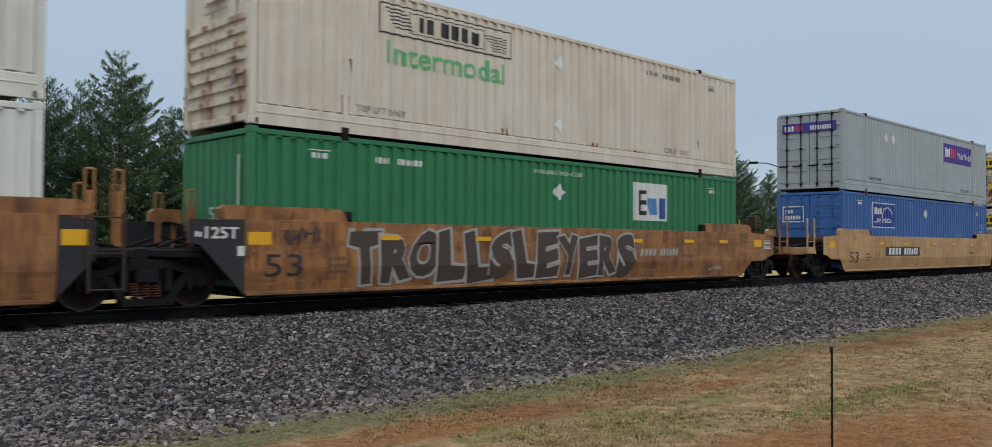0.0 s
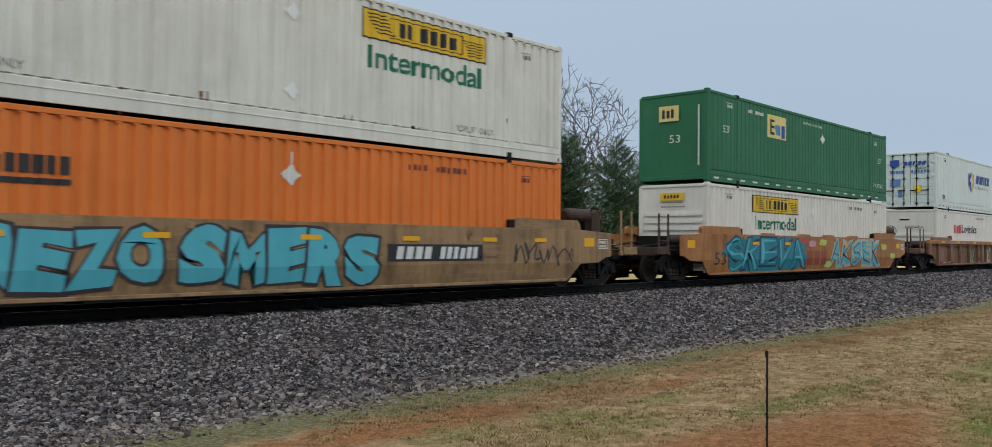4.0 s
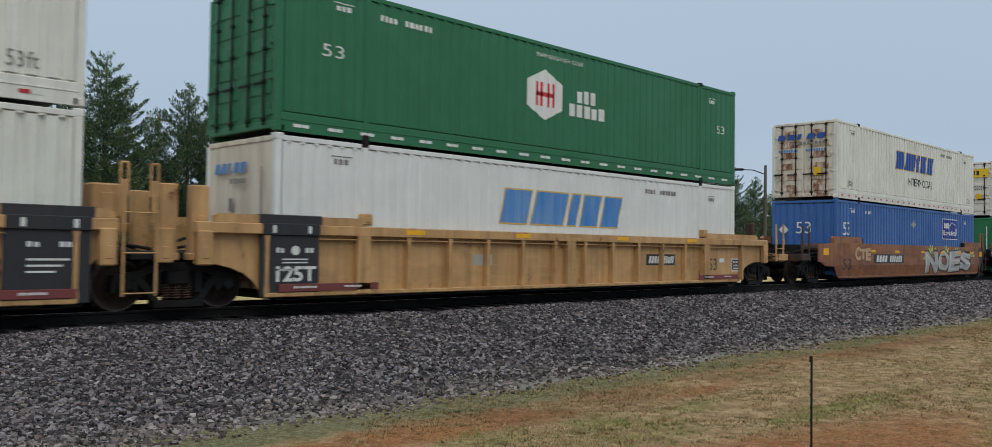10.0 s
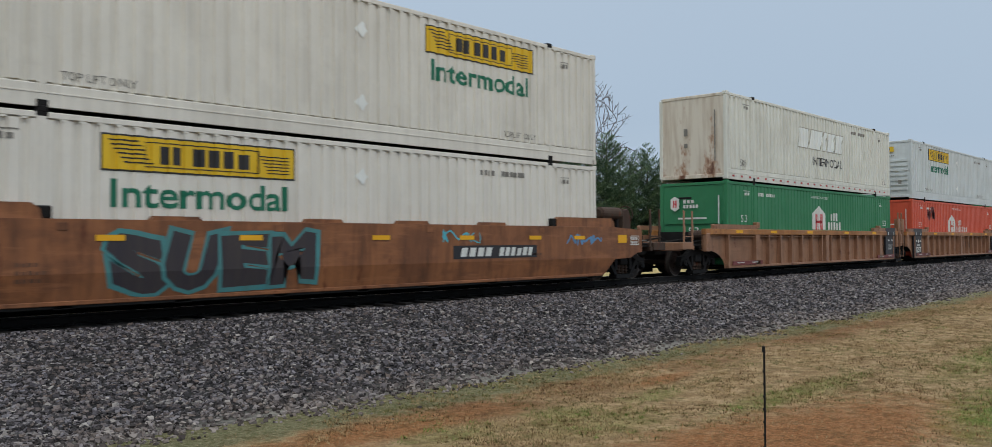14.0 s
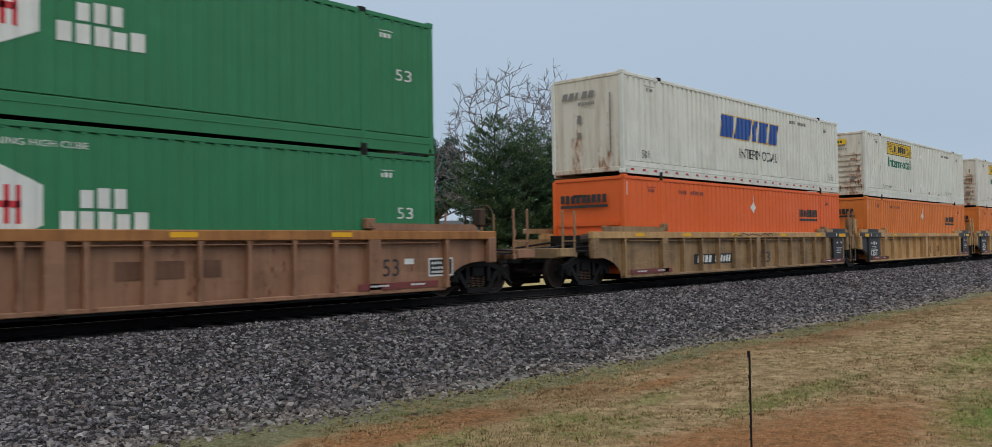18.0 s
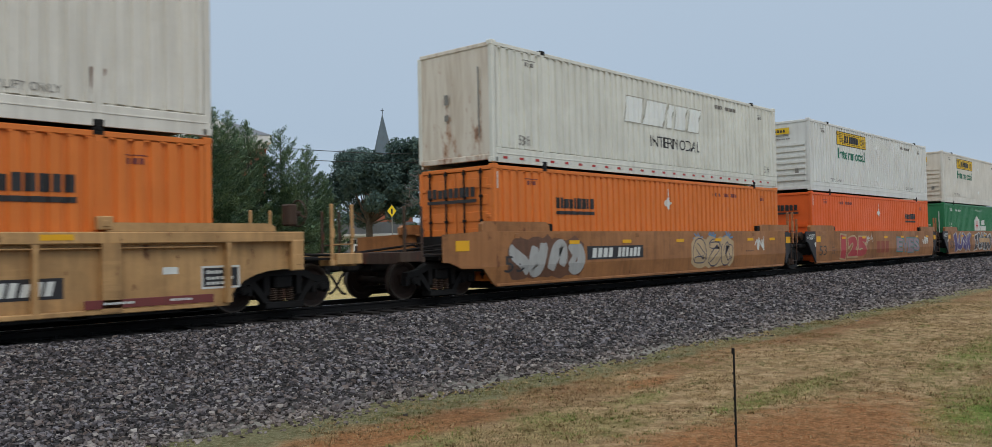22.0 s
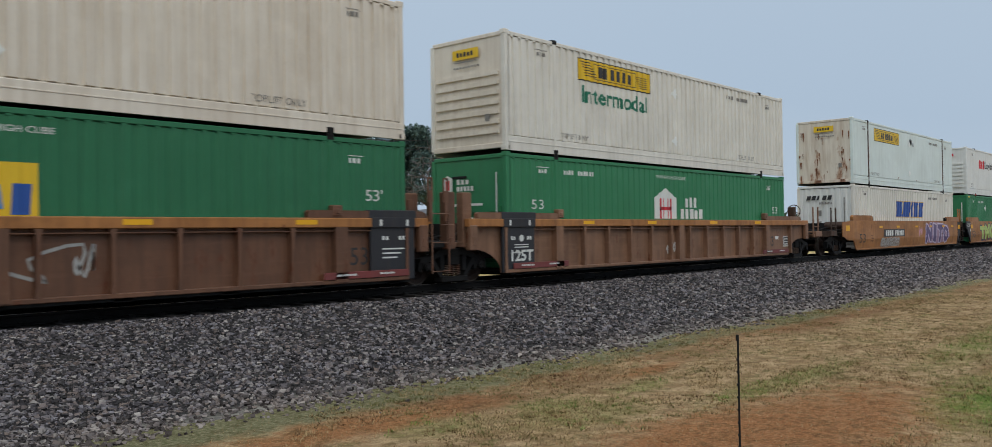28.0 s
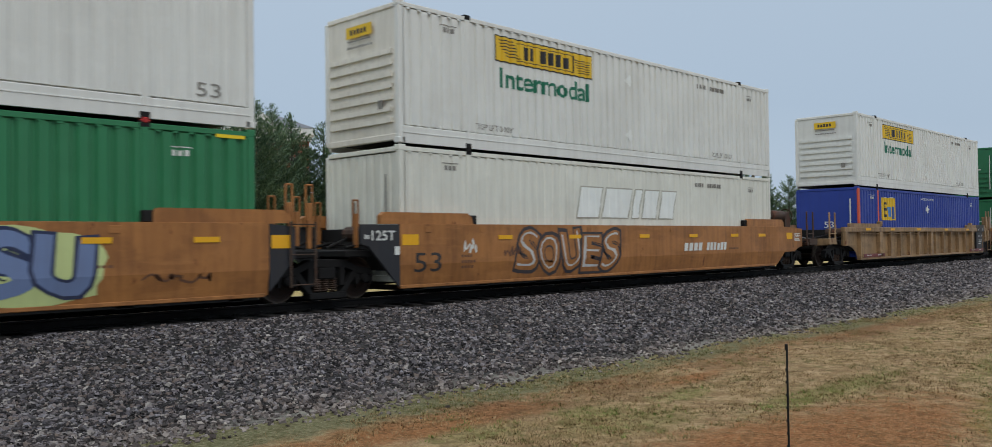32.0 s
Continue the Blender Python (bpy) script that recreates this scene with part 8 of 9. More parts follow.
for i, (x, z, m) in enumerate(((7.6, 1.3, G_PINK), (8.6, 1.35, G_LIME), (9.1, 0.5, G_LIME), (15.3, 1.2, G_LIME), (16.4, 0.8, G_LIME), (6.9, 1.4, G_RED))):
    painted(c, "sprayed_patch", Flat().poly(rounded(x - 0.3, x + 0.35, z - 0.12, z + 0.12, 0.1, 500 + i)), m, 0.0055)
h5 = emp(5, GREEN_DEEP, 4.2, SIGN_PALE, z0=1.75, z1=2.55, label="deep green container with a small pale sign", seed=53, nose="panel", dx=9.0)
tape(h5, None, WHITE_INK, 0.9)
on_side(h5, "lift_note", Flat().faces(word_in("TOP LIFT ONLY", 14.5, 15.75, 0.55, 0.72)), WHITE_INK, SHALLOW)
load(5, jb(5, WHITE_WARM, 3.1, label=JB_WHITE, seed=54), h5)
# 6
c = car_of(6, "ribbed", BROWN_RIB, "brown ribbed well car with graffiti on its panels", AMBER, ribs=6)
for i, x in enumerate((6.0, 7.2, 8.3, 9.3)):
    painted(c, "graffiti_fill", Flat().rect(x, x + 0.9, 0.38, 1.28), G_PALE if i % 2 else G_OLIVE, 0.003, True)
for i, x in enumerate((6.05, 7.25, 8.35, 9.35)):
    painted(c, "sprayed_bow", Flat().faces(brush([(x + 0.1, 0.5 + 0.1 * (i % 2)), (x + 0.2, 1.1), (x + 0.55, 1.15), (x + 0.45, 0.75), (x + 0.7, 0.5), (x + 0.8, 1.0)], 0.16, 5)), G_DARK, 0.006, True)
company_blocks(c, 10.6, 12.4, 0.75, 1.15, DULL_RED, None, True)
x6 = container("white container with red and black lettering blocks", WHITE_WARM, "half", SHALLOW, lock=TAPE_RED)
each_on_side(x6, "red_block", Flat().marks(2.97, 4.4, 1.66, 2.12, 3, 4, gap=0.14), ROSE_INK, SHALLOW, 0.007)
on_side(x6, "word", Flat().faces(word_in("Logistics", 4.48, 7.43, 1.56, 2.14, bold=0.02)), DARK_INK, SHALLOW, 0.007)
side_notes(x6, GREY_INK, SHALLOW, 62, (12.0, 13.4))
cube_note(x6, GREY_INK, SHALLOW)
on_nose(x6, "word", Flat().faces(word_in("Logistics", 1.05, 1.95, 1.85, 2.05)), DARK_INK, lift=0.035)


def shielded(mat, nose_mat):
    b = container("pale mint-white container with a shield emblem", mat, "doors", SHALLOW, nose_mat, lock=BLUE_DEEP)
    x, z0, z1 = 5.75, 1.0, 2.2
    on_side(b, "shield_edge", Flat().poly([(x, z1 - 0.12), (x + 0.64, z1), (x + 1.28, z1 - 0.12), (x + 1.28, z0 + 0.5), (x + 0.64, z0), (x, z0 + 0.5)]), SHADE_INK, SHALLOW, 0.005)
    on_side(b, "shield", Flat().poly([(x + 0.08, z1 - 0.2), (x + 0.62, z1 - 0.08), (x + 0.62, z0 + 0.12), (x + 0.08, z0 + 0.54)]), BLUE_INK, SHALLOW, 0.009)
    on_side(b, "shield_gold", Flat().poly([(x + 0.66, z1 - 0.08), (x + 1.2, z1 - 0.2), (x + 1.2, z0 + 0.54), (x + 0.66, z0 + 0.12)]), GOLD_EDGE, SHALLOW, 0.009)
    on_side(b, "shield_blaze", Flat().poly([(x + 0.3, z0 + 0.7), (x + 0.75, z1 - 0.2), (x + 0.7, z1 - 0.5), (x + 1.0, z1 - 0.45), (x + 0.5, z0 + 0.3), (x + 0.62, z0 + 0.65)]), WHITE_INK, SHALLOW, 0.013)
    swift_blocks(b, SHALLOW, BLUE_INK, SHADE_INK, 7.35, 10.3, 1.62, 2.05, False)
    on_side(b, "word", Flat().faces(word_in("INTERMODAL", 7.2, 10.0, 1.30, 1.48)), SHADE_INK, SHALLOW)
    side_notes(b, DARK_INK, SHALLOW, 64, (11.3, 12.9), "53ft")
    tape(b, None)
    nose_swift(b, BLUE_INK, 2.2, 0.95, 2.1)
    on_nose(b, "shield", Flat().poly([(0.3, 2.5), (0.75, 2.5), (0.75, 2.2), (0.52, 2.05), (0.3, 2.2)]), BLUE_INK, lift=0.05)
    on_nose(b, "data_stencilling", Flat().marks(0.3, 1.0, 1.8, 1.95, 5, 3).marks(1.35, 2.3, 1.8, 1.95, 6, 4).rect(0.3, 0.8, 1.15, 1.5).rect(0.7, 0.9, 0.6, 0.95), BLUE_FADED, lift=0.03)
    on_nose(b, "notice", Flat().rect(1.5, 1.85, 0.8, 1.15), SIGN_ALERT, lift=0.03)
    return b


load(6, x6, shielded(WHITE_COOL, WHITE_COOL))
# 7
c = car_of(7, "ribbed", TAN, "gold ribbed well car")
number_bars(c, 2.15, 3.95, 0.82, 1.06, True, True)
scribble(c, 5.9, 6.6, 0.45, 1.25, G_DARK, 71, 0.025, True, 6)
e7 = emp(7, GREEN, 6.12, SIGN_YELLOW, z0=1.22, z1=2.28, label="green corrugated container with a yellow square sign", seed=72, nose="upright", dx=4.45)
load(7, e7, jb(7, CREAM, 9.75, "doors", CREAM_RUST, sign=SIGN_PALE, label="cream container with a pale sign and rusty doors", seed=73, rusty=True))
# 8
c = car_of(8, "ribbed", GOLD, "clean gold ribbed well car with black number panels")
company_blocks(c, 9.4, 12.0, 0.62, 1.08, DULL_RED, None, True)
painted(c, "stencilling", Flat().marks(2.3, 2.9, 0.9, 0.95, 5, 1).marks(2.3, 2.7, 0.78, 0.82, 4, 2).marks(4.0, 4.5, 0.85, 0.9, 4, 3).marks(5.2, 5.7, 0.9, 0.95, 5, 4), BROWN_DARK, 0.004, True)
load(8, swift(8, WHITE_GREY, BLUE_INK, GOLD_EDGE, False, "upright", CREAM_OLD, "greyish white corrugated container with blue slanted blocks", 81, depth=DEEP, nose_ink=BLUE_FADED),
     swift(8, WHITE_GREY, PALE_INK, SHADE_INK, True, "doors", CREAM_RUST, "greyish white container with washed-out blocks and rusty doors", 82, True, nose_ink=BLUE_FADED))
# 9
c = car_of(9, "ribbed", GOLD, "clean gold ribbed well car with black number panels")
number_bars(c, 11.4, 12.8, 0.84, 1.04, True, True)
painted(c, "card", Flat().rect(4.9, 5.5, 0.82, 1.05), SHADE_INK, 0.004, True)
h9 = hub(9, GREEN_DEEP, 6.6, False, "deep green container with a white hexagon emblem", 91, nose="doors", low=False)
tape(h9, None, WHITE_INK, 0.75)
load(9, swift(9, WHITE, BLUE_FADED, GOLD_EDGE, False, "panel", CREAM_WORN, "white container with blue slanted blocks", 92, depth=SHALLOW, nose_ink=BLUE_FADED), h9)
# 10
c = car_of(10, "smooth", BROWN, "brown smooth-sided well car with silver graffiti")
number_bars(c, 3.0, 6.15)
lettered_graffiti(c, "CTE", 1.2, 2.7, 0.85, 1.48, G_SAND, BROWN, 101, "pale sprayed letters")
sprayed_word(c, "NOES", 8.8, 15.0, 0.36, 1.44, G_GREY, G_DARK, 102, "silver grey sprayed letter with a dark rim", shine=G_SILVER, fat=0.065)
for i, (x, z, k) in enumerate(((9.6, 1.22, 0.6), (11.4, 1.26, 0.5), (13.0, 1.3, 0.4), (15.25, 1.1, 0.5), (8.7, 0.95, 0.35))):
    painted(c, "sprayed_rays", splash(x, z, k, random.Random(900 + i)), G_LIME, 0.0035)
b10 = container("blue corrugated container with a framed white sign", BLUE, "upright", DEEP)
arc_sign(b10, DEEP, 11.5)
diamond(b10, 7.85, 2.15, DEEP, SHADE_INK, False)
side_notes(b10, WHITE_INK, DEEP, 103, (2.6, 3.2))
on_side(b10, "length_mark", Flat().faces(word_in("53", 0.6, 1.15, 1.55, 2.05)), WHITE_INK, DEEP)
on_nose(b10, "length_mark", Flat().faces(word_in("53", 1.0, 1.6, 1.6, 2.05)).poly([(0.3, 1.75), (0.5, 1.55), (0.7, 1.75), (0.5, 1.95)]), WHITE_INK, lift=0.01)
load(10, b10, swift(10, WHITE_GREY, BLUE_INK, GOLD_EDGE, True, "doors", CREAM_RUST, "greyish white container with blue blocks and rusty doors", 104, True, nose_ink=BLUE_INK))
# 11
c = car_of(11, "smooth", BROWN, "brown smooth-sided well car with silver and red graffiti")
company_blocks(c, 6.7, 9.2, 0.72, 1.26, G_SAND, BLACK)
sprayed_word(c, "TOMEK", 9.3, 14.2, 0.36, 1.48, G_SILVER, G_RED, 111, "silver sprayed letter with a red rim", fat=0.07, rim=0.12)
scribble(c, 4.6, 6.6, 0.6, 1.5, G_BLUE, 112, 0.05, turns=10)
scribble(c, 2.1, 4.2, 1.28, 1.5, G_SILVER, 113, 0.016)
e11 = emp(11, GREEN, 4.3, SIGN_PALE, label="green container with a pale square sign", seed=114, dx=3.7)
load(11, e11, jb(11, CREAM, 9.48, "doors", CREAM, label=JB_CREAM, seed=115))
# 12
c = car_of(12, "smooth", BROWN, "brown smooth-sided well car with black and teal graffiti", tabs=True)
sprayed_word(c, "SUEM", 2.9, 6.8, 0.36, 1.46, G_DARK, G_MUTED_TEAL, 121, "black sprayed bubble letter with a teal rim", fat=0.07, rim=0.08)
number_bars(c, 10.5, 13.4, 0.86, 1.06, True, ink=WHITE_INK)
scribble(c, 14.5, 16.4, 1.0, 1.45, G_BLUE, 122, 0.03)
scribble(c, 10.2, 12.6, 1.15, 1.5, G_TEAL, 123, 0.02)
load(12, jb(12, WHITE_WARM, 2.85, label=JB_WHITE, seed=124), jb(12, CREAM, 9.85, "doors", CREAM, label="cream container with a yellow sign and stained doors", seed=125))
# 13
c = car_of(13, "ribbed", BROWN_PINK, "brown ribbed well car with yellow tape", AMBER, ribs=12)
load(13, hub(13, GREEN, 7.05, True, "green container with a white house emblem", 131), swift(13, WHITE_GREY, PALE_INK, SHADE_INK, True, "panel", CREAM_WORN, "greyish white container with washed-out blocks and streaked end", 132, True))
# 14
c = car_of(14, "ribbed", BROWN_PINK, "brown ribbed well car with yellow tape", AMBER, ribs=12)
company_blocks(c, 9.3, 11.0, 0.7, 1.05, BROWN_DARK, None, True)
r14 = hub(14, RED, 6.25, True, "red corrugated container with a white house emblem", 141, True, depth=DEEP)
blotch(r14, DEEP, 3.2, 2.3, 1.3, 0.8, RED_PLATE, 142, "dark_patch")
load(14, r14, jb(14, PALE_GREY, 2.83, label=JB_WHITE, seed=143))
# 15
c = car_of(15, "ribbed", BROWN_PINK, "brown ribbed well car with yellow tape", AMBER, ribs=12)
company_blocks(c, 9.0, 11.0, 0.75, 1.05, BROWN_DARK, None, True)
load(15, hub(15, GREEN, 6.7, False, "green container with a white hexagon emblem", 151), hub(15, GREEN, 6.65, False, "green container with a white hexagon emblem", 152, low=False))
# 16
c = car_of(16, "ribbed", TAN, "dull gold ribbed well car with black ends", GOLD, True)
number_bars(c, 3.8, 6.4, 0.6, 0.82, True, True)
painted(c, "length_mark", Flat().faces(word_in("53", 8.45, 9.3, 0.50, 0.88)), DARK_INK, 0.004, True)
scribble(c, 6.0, 9.2, 1.40, 1.55, BROWN_DARK, 161, 0.02)
load(16, schneider(16, ORANGE, 12.05, "half", "bright orange container with dark blocks", 162), swift(16, WHITE_GREY, BLUE_INK, GOLD_EDGE, True, "panel", CREAM_WORN, "greyish white container with blue slanted blocks", 163, True, nose_ink=GREY_INK))
# 17
c = car_of(17, "ribbed", GOLD, "dull gold ribbed well car with black ends", GOLD, True)
painted(c, "length_mark", Flat().faces(word_in("53", 8.5, 9.34, 0.50, 0.88)), DARK_INK, 0.004, True)
company_blocks(c, 9.8, 10.8, 0.6, 0.9, BROWN, None, True)
load(17, schneider(17, ORANGE_FADED, 12.1, "half", "faded orange corrugated container with dark blocks", 171), jb(17, WHITE_GREY, 2.9, nose_mat=CREAM_WORN, label="greyish white container with rust marks and a yellow sign", seed=172, rusty=True))
# 18
c = car_of(18, "ribbed", GOLD, "dull gold ribbed well car with black ends", GOLD, True)
painted(c, "length_mark", Flat().faces(word_in("53", 8.5, 9.34, 0.50, 0.88)), DARK_INK, 0.004, True)
number_bars(c, 11.2, 13.6, 0.6, 0.82, True, True)
load(18, schneider(18, ORANGE_FADED, 12.1, "half", "faded orange corrugated container with dark blocks", 181), jb(18, CREAM, 2.8, nose_mat=CREAM_WORN, label="cream container with a stained end and a yellow sign", seed=182, rusty=True))
# 19
c = car_of(19, "smooth", BROWN_LIGHT, "brown smooth-sided well car with pale graffiti")
graffiti(c, 0.3, 3.3, 0.36, 1.48, 4, G_GREY, BROWN_DARK, BROWN_DARK, 191)
number_bars(c, 3.5, 6.3)
graffiti(c, 9.2, 12.0, 0.36, 1.44, 3, G_SAND, G_SAND, G_NAVY, 192, second=G_BLUE)
scribble(c, 13.6, 14.6, 0.8, 1.45, WHITE_INK, 193, 0.04, turns=6)
load(19, schneider(19, ORANGE_FADED, 2.42, "doors", "orange corrugated container with dark blocks", 194), swift(19, WHITE_GREY, PALE_INK, SHADE_INK, True, "panel", CREAM_WORN, "greyish white container with peeling blocks", 195, True))
# 20
c = car_of(20, "smooth", BROWN_LIGHT, "brown smooth-sided well car with red graffiti")
sprayed_word(c, "125", 2.3, 5.8, 0.36, 1.46, G_RED, G_SAND, 201, "red sprayed figure with a pale rim", fat=0.07, rim=0.07, lean=0.05, wave=0.03)
company_blocks(c, 7.1, 8.95, 0.56, 1.10, DULL_RED)
sprayed_word(c, "EVES", 10.1, 13.7, 0.50, 1.30, G_ROSE_GREY, G_MUTED_TEAL, 202, "dull rose sprayed letter with a grey-teal rim", fat=0.04)
scribble(c, 14.4, 15.6, 0.7, 1.4, WHITE_INK, 203, 0.04, turns=6)
scribble(c, 5.6, 6.6, 0.9, 1.5, WHITE_INK, 204, 0.014)
load(20, schneider(20, ORANGE, 12.12, "half", "bright orange container with dark blocks", 205), jb(20, WHITE, 2.95, label=JB_WHITE, seed=206))
# 21
c = car_of(21, "smooth", BROWN_LIGHT, "brown smooth-sided well car with violet and white graffiti")
sprayed_word(c, "IUSK", 1.0, 5.0, 0.34, 1.50, G_INDIGO, G_SILVER, 211, "violet sprayed letter with a white rim", lean=0.35, wave=0.08, fat=0.06)
sprayed_word(c, "ZONDO", 5.75, 10.1, 0.36, 1.48, G_DARK, G_SILVER, 212, "dark sprayed bubble letter with a white rim", fat=0.07, rim=0.1)
painted(c, "tan_patch", Flat().rect(7.0, 9.6, 0.85, 1.12), GOLD, 0.016)
number_bars(c, 10.3, 13.2)
graffiti(c, 14.6, 15.8, 0.6, 1.36, 2, G_LILAC, G_NAVY, G_NAVY, 213)
scribble(c, 10.3, 11.9, 0.45, 0.75, WHITE_INK, 214, 0.02)
load(21, hub(21, GREEN, 6.72, True, "green container with a white house emblem", 215, depth=DEEP), jb(21, CREAM, 2.95, nose_mat=CREAM_OLD, label=JB_CREAM, seed=216))
# 22
c = car_of(22, "ribbed", BROWN_DARK, "dark brown ribbed well car", AMBER)
scribble(c, 1.3, 2.1, 0.5, 1.2, G_GREY, 221, 0.02, True, 6)
scribble(c, 12.2, 13.4, 0.6, 1.2, G_GREY, 222, 0.02, True, 8)
load(22, swift(22, WHITE_COOL, PALE_INK, SHADE_INK, False, "upright", WHITE_COOL, "white container with washed-out slanted blocks", 223, depth=SHALLOW), jb(22, WHITE_GREY, 2.85, nose_mat=CREAM_WORN, label="greyish white container with rusty end and yellow sign", seed=224, rusty=True))
# 23
c = car_of(23, "ribbed", BROWN_DARK, "dark brown ribbed well car with pale tags", AMBER)
scribble(c, 4.0, 9.5, 0.5, 1.2, G_GREY, 231, 0.03, True, 12)
load(23, emp(23, GREEN_DEEP, 7.2, SIGN_YELLOW, z0=1.22, z1=2.05, label="deep green container with a yellow square sign", seed=232, dx=4.8), jb(23, CREAM_OLD, 3.0, sign=SIGN_PALE, nose_mat=CREAM_OLD, label="tan cream container with a pale sign", seed=233))
# 24
c = car_of(24, "ribbed", BROWN_RIB, "brown ribbed well car with black number panels", AMBER)
scribble(c, 7.2, 8.6, 0.45, 1.0, G_SILVER, 241, 0.03, True, 7)
load(24, hub(24, GREEN, 6.8, True, "green container with a white house emblem", 242), jb(24, CREAM, 3.0, nose_mat=CREAM_OLD, label=JB_CREAM, seed=243))
# 25
c = car_of(25, "smooth", AMBER, "amber smooth-sided well car with purple graffiti")
number_bars(c, 3.35, 6.5)
graffiti(c, 3.05, 5.7, 0.34, 0.76, 7, G_SILVER, G_GREY, BROWN_DARK, 251)
sprayed_word(c, "NITO", 10.15, 14.3, 0.36, 1.46, G_PLUM, G_LILAC_PALE, 252, "plum sprayed letter with a pale lilac rim", ground=G_VIOLET_PALE, fat=0.065, rim=0.07)
scribble(c, 8.8, 9.7, 0.7, 1.4, G_PINK, 253, 0.025)
j25 = jb(25, WHITE_COOL, 2.8, "panel", CREAM_WORN, label="smooth white container with rusted posts and a yellow sign", seed=254, rusty=True, with_word=False, depth=PLAIN, post=STEEL_RUSTY)
blotch(j25, None, 8.6, 2.3, 0.9, 0.35, GREY, 255, "torn_patch")
load(25, swift(25, CREAM, BLUE_INK, GOLD_EDGE, False, "upright", WHITE, "cream corrugated container with blue slanted blocks", 256, nose_ink=DARK_INK), j25)
# 26
c = car_of(26, "smooth", AMBER, "amber smooth-sided well car with lime and blue graffiti")
sprayed_word(c, "TMC", 2.2, 5.9, 0.34, 1.48, G_LIME, G_NAVY, 261, "lime green sprayed letter with a navy rim", fat=0.065, rim=0.08)
company_blocks(c, 6.9, 9.45, 0.72, 1.28, G_SILVER, BLACK)
sprayed_word(c, "TSU", 10.75, 13.3, 0.36, 1.46, G_STEEL_BLUE, G_NAVY, 262, "blue and lilac sprayed letter with a dark rim", fat=0.05, ground=G_LIME_PALE)
scribble(c, 13.9, 15.2, 0.55, 0.8, BROWN_DARK, 263)
x26 = container("white container with red and black lettering blocks", WHITE, "ribbed", SHALLOW, lock=TAPE_RED)
each_on_side(x26, "red_block", Flat().marks(3.08, 4.46, 1.68, 2.22, 3, 4, gap=0.14), RED_INK, SHALLOW, 0.007)
on_side(x26, "word", Flat().faces(word_in("Logistics", 4.54, 7.47, 1.58, 2.2, bold=0.02)), DARK_INK, SHALLOW, 0.007)
side_notes(x26, GREY_INK, SHALLOW, 264, (12.0, 13.4), "53")
for i in range(8):
    on_nose(x26, "name_block", Flat().rect(0.7 + 0.15 * i, 0.82 + 0.15 * i, 2.35, 2.5), RED_INK, lift=0.035)
e26 = emp(26, GREEN, 7.4, SIGN_PALE, z0=1.2, z1=2.08, label="green container with a pale square sign and yellow tape", seed=265, dx=4.4)
each_on_side(e26, "corner_tape", Flat().rect(0.15, 0.6, 2.72, 2.78).rect(15.4, 15.95, 2.72, 2.78), SIGN_ALERT, None, 0.01)
load(26, e26, x26)
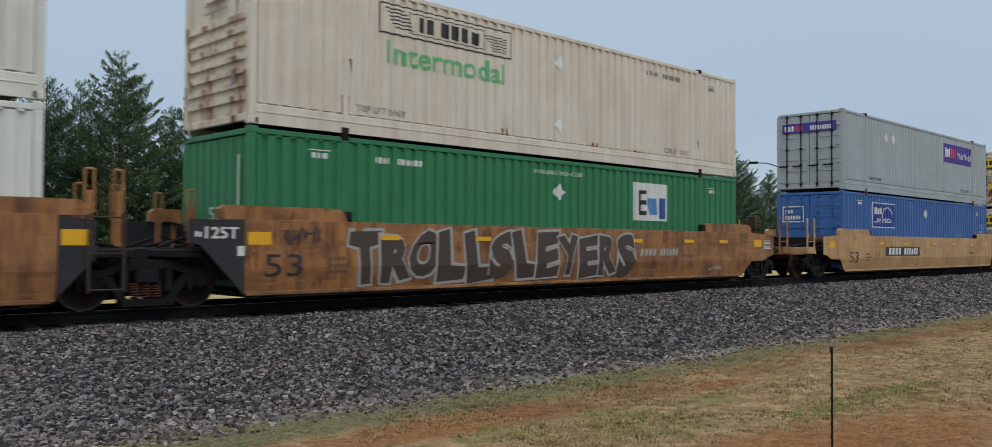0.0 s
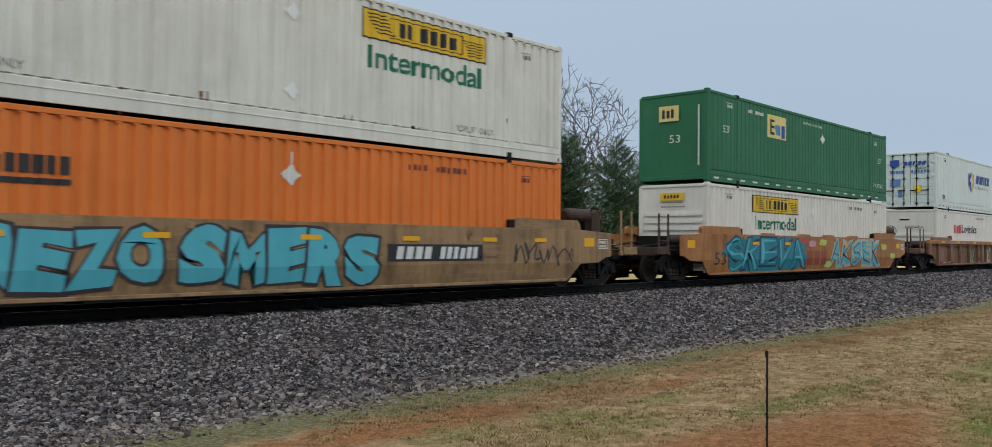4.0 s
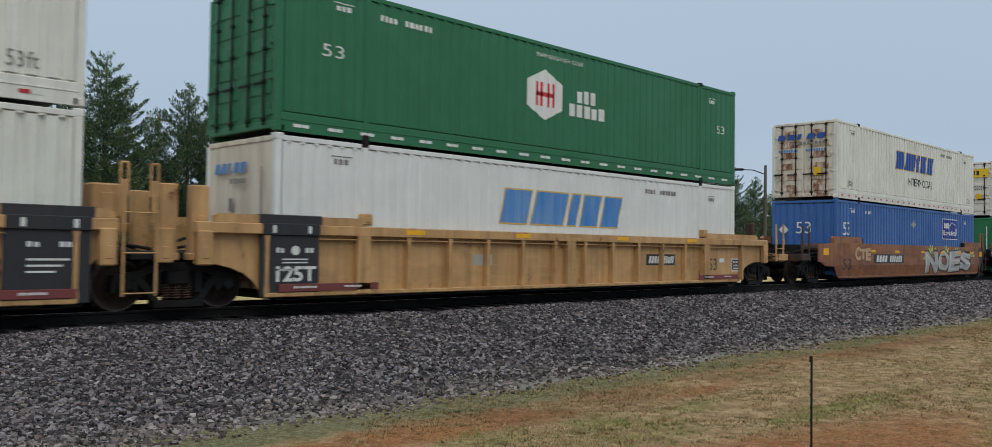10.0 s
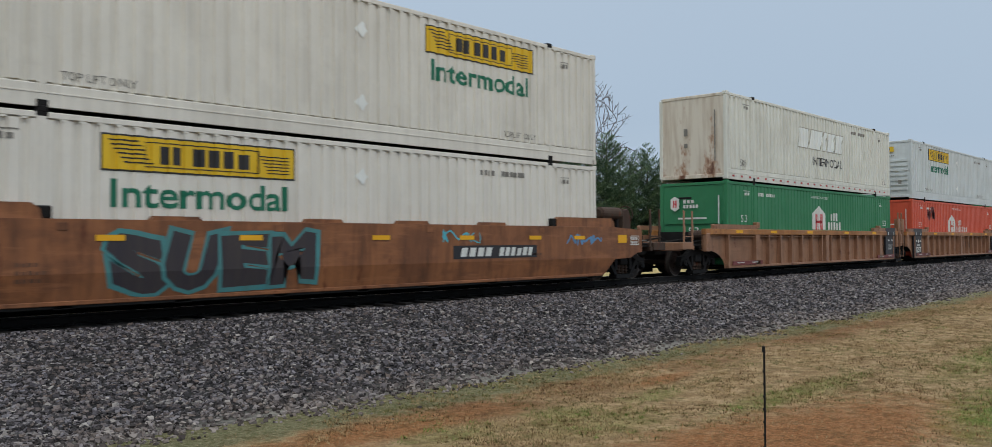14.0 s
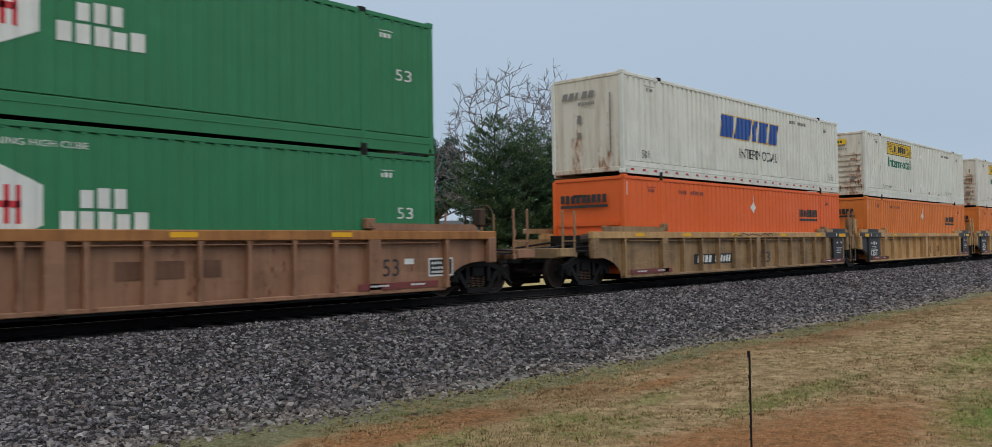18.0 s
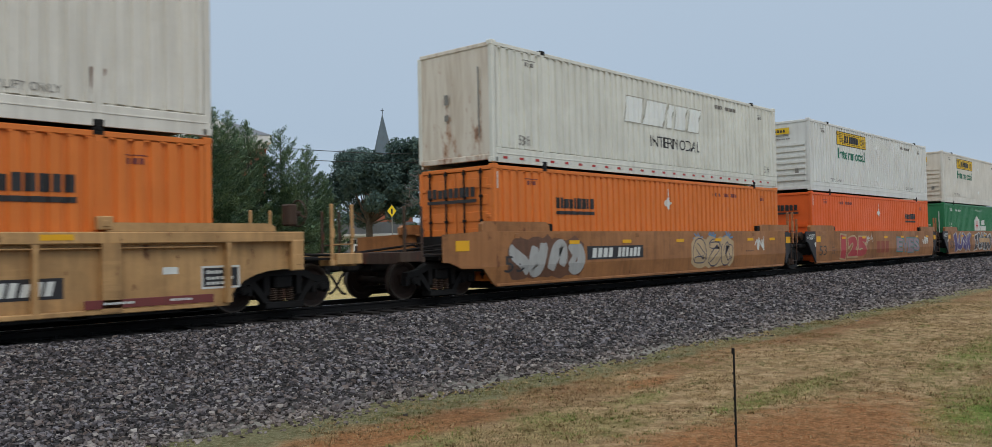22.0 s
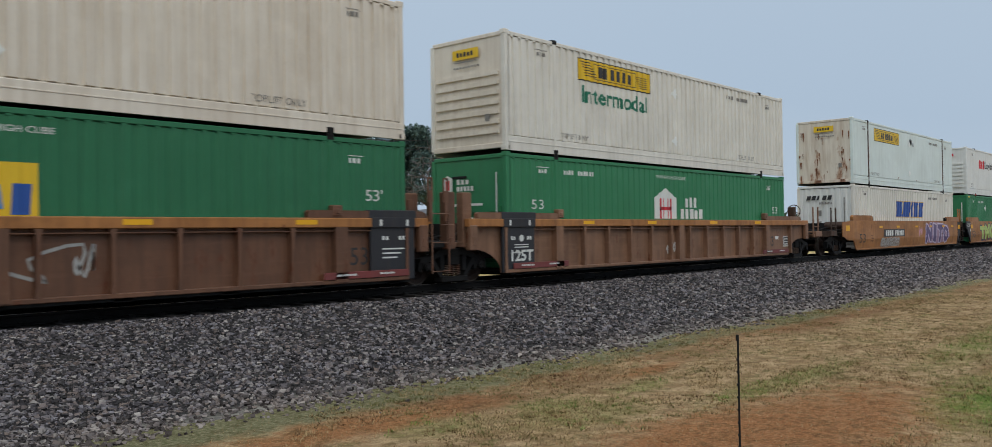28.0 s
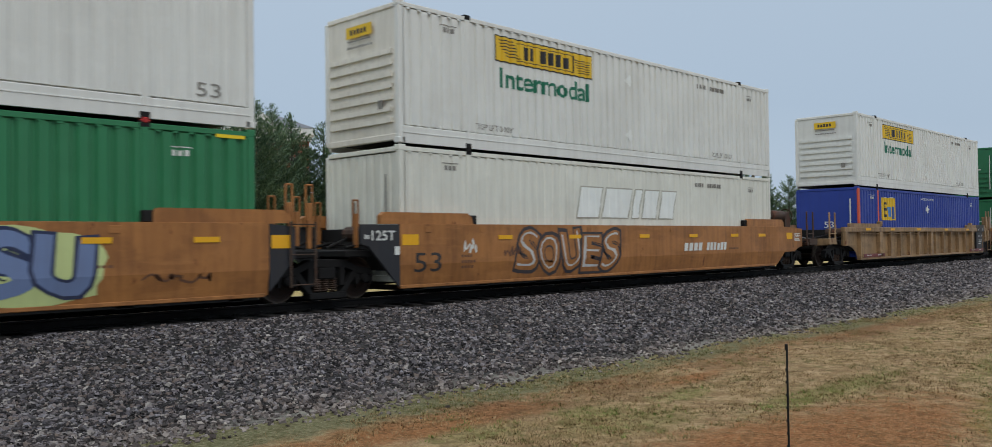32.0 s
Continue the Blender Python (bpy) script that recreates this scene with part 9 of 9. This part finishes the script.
# 27
c = car_of(27, "smooth", AMBER, "amber smooth-sided well car with silver and black graffiti")
sprayed_word(c, "SOUES", 3.3, 7.3, 0.38, 1.50, AMBER, G_DARK, 271, "black outlined sprayed bubble letter", shine=G_SILVER, fat=0.065, rim=0.08)
scribble(c, 1.5, 2.0, 0.9, 1.3, WHITE_INK, 272, 0.02, turns=5)
number_bars(c, 10.2, 13.0, 0.85, 1.08, False)
scribble(c, 2.9, 3.6, 0.8, 1.1, BROWN_DARK, 273)
load(27, swift(27, WHITE_GREY, PALE_INK, SHADE_INK, False, "upright", WHITE_GREY, "greyish white container with washed-out slanted blocks", 274, depth=SHALLOW), jb(27, WHITE, 2.85, nose_mat=CREAM, label=JB_WHITE, seed=275, rusty=False))
# 28
c = car_of(28, "ribbed", TAN, "dull gold ribbed well car", TAN)
b28 = emp(28, BLUE_DEEP, 2.5, SIGN_YELLOW, z0=1.55, z1=2.5, label="deep blue container with red corner posts and a yellow sign", seed=281, nose="panel", panel=False)
for x in (0.0, 1.98):
    part("red_post", stored("red_post", lambda: shaped("red_post", RED, (-0.02, 0.14, -0.02, 0.05, 0.1, 2.8), c=0.01)), b28, "red corner post", at=pose(x, 0, 0))
load(28, b28, jb(28, WHITE, 2.75, label=JB_WHITE, seed=282))
# 29 and 30
c = car_of(29, "ribbed", BROWN_RIB, "brown ribbed well car", AMBER)
load(29, hub(29, GREEN_DEEP, 6.7, True, "deep green container with a white house emblem", 291), hub(29, GREEN_DEEP, 6.7, False, "deep green container with a white hexagon emblem", 292, low=False))
c = car_of(30, "ribbed", BROWN_RIB, "brown ribbed well car", AMBER)
load(30, hub(30, GREEN, 6.7, True, "green container with a white house emblem", 301), jb(30, CREAM, 2.85, label=JB_CREAM, seed=302))


# ---- all that moves ----
def motions():
    times = [i * 0.5 for i in range(8)] + [4, 6, 7, 7.5, 8, 8.5, 9, 10, 12] + [12.5 + i * 0.5 for i in range(7)] + [16, 20, 24, 28, 32]
    for ob, s, y, z in MOVING:
        walk(ob, [(t, pose(s - travelled(t), y, z)) for t in times])
    for ob, s, dx in ROLLERS:
        # a wheelset turns while it rolls past; less than a quarter turn from row to row
        rows, turn, last = [(0, pose(dx, 0, 0.425))], 0.0, None
        for k in range(0, 32 * FPS + 1):
            t = k / FPS
            x = s - travelled(t)
            if -7 < x < 34:
                if last is not None:
                    turn -= (last - x) / 0.425
                rows.append((t, pose(dx, 0, 0.425, 0, math.degrees(turn), 0)))
                last = x
        if rows[-1][0] < 32:
            rows.append((32, pose(dx, 0, 0.425, 0, math.degrees(turn), 0)))
        if len(rows) > 1 and rows[1][0] == 0:
            rows = rows[1:]
        walk(ob, rows)


motions()
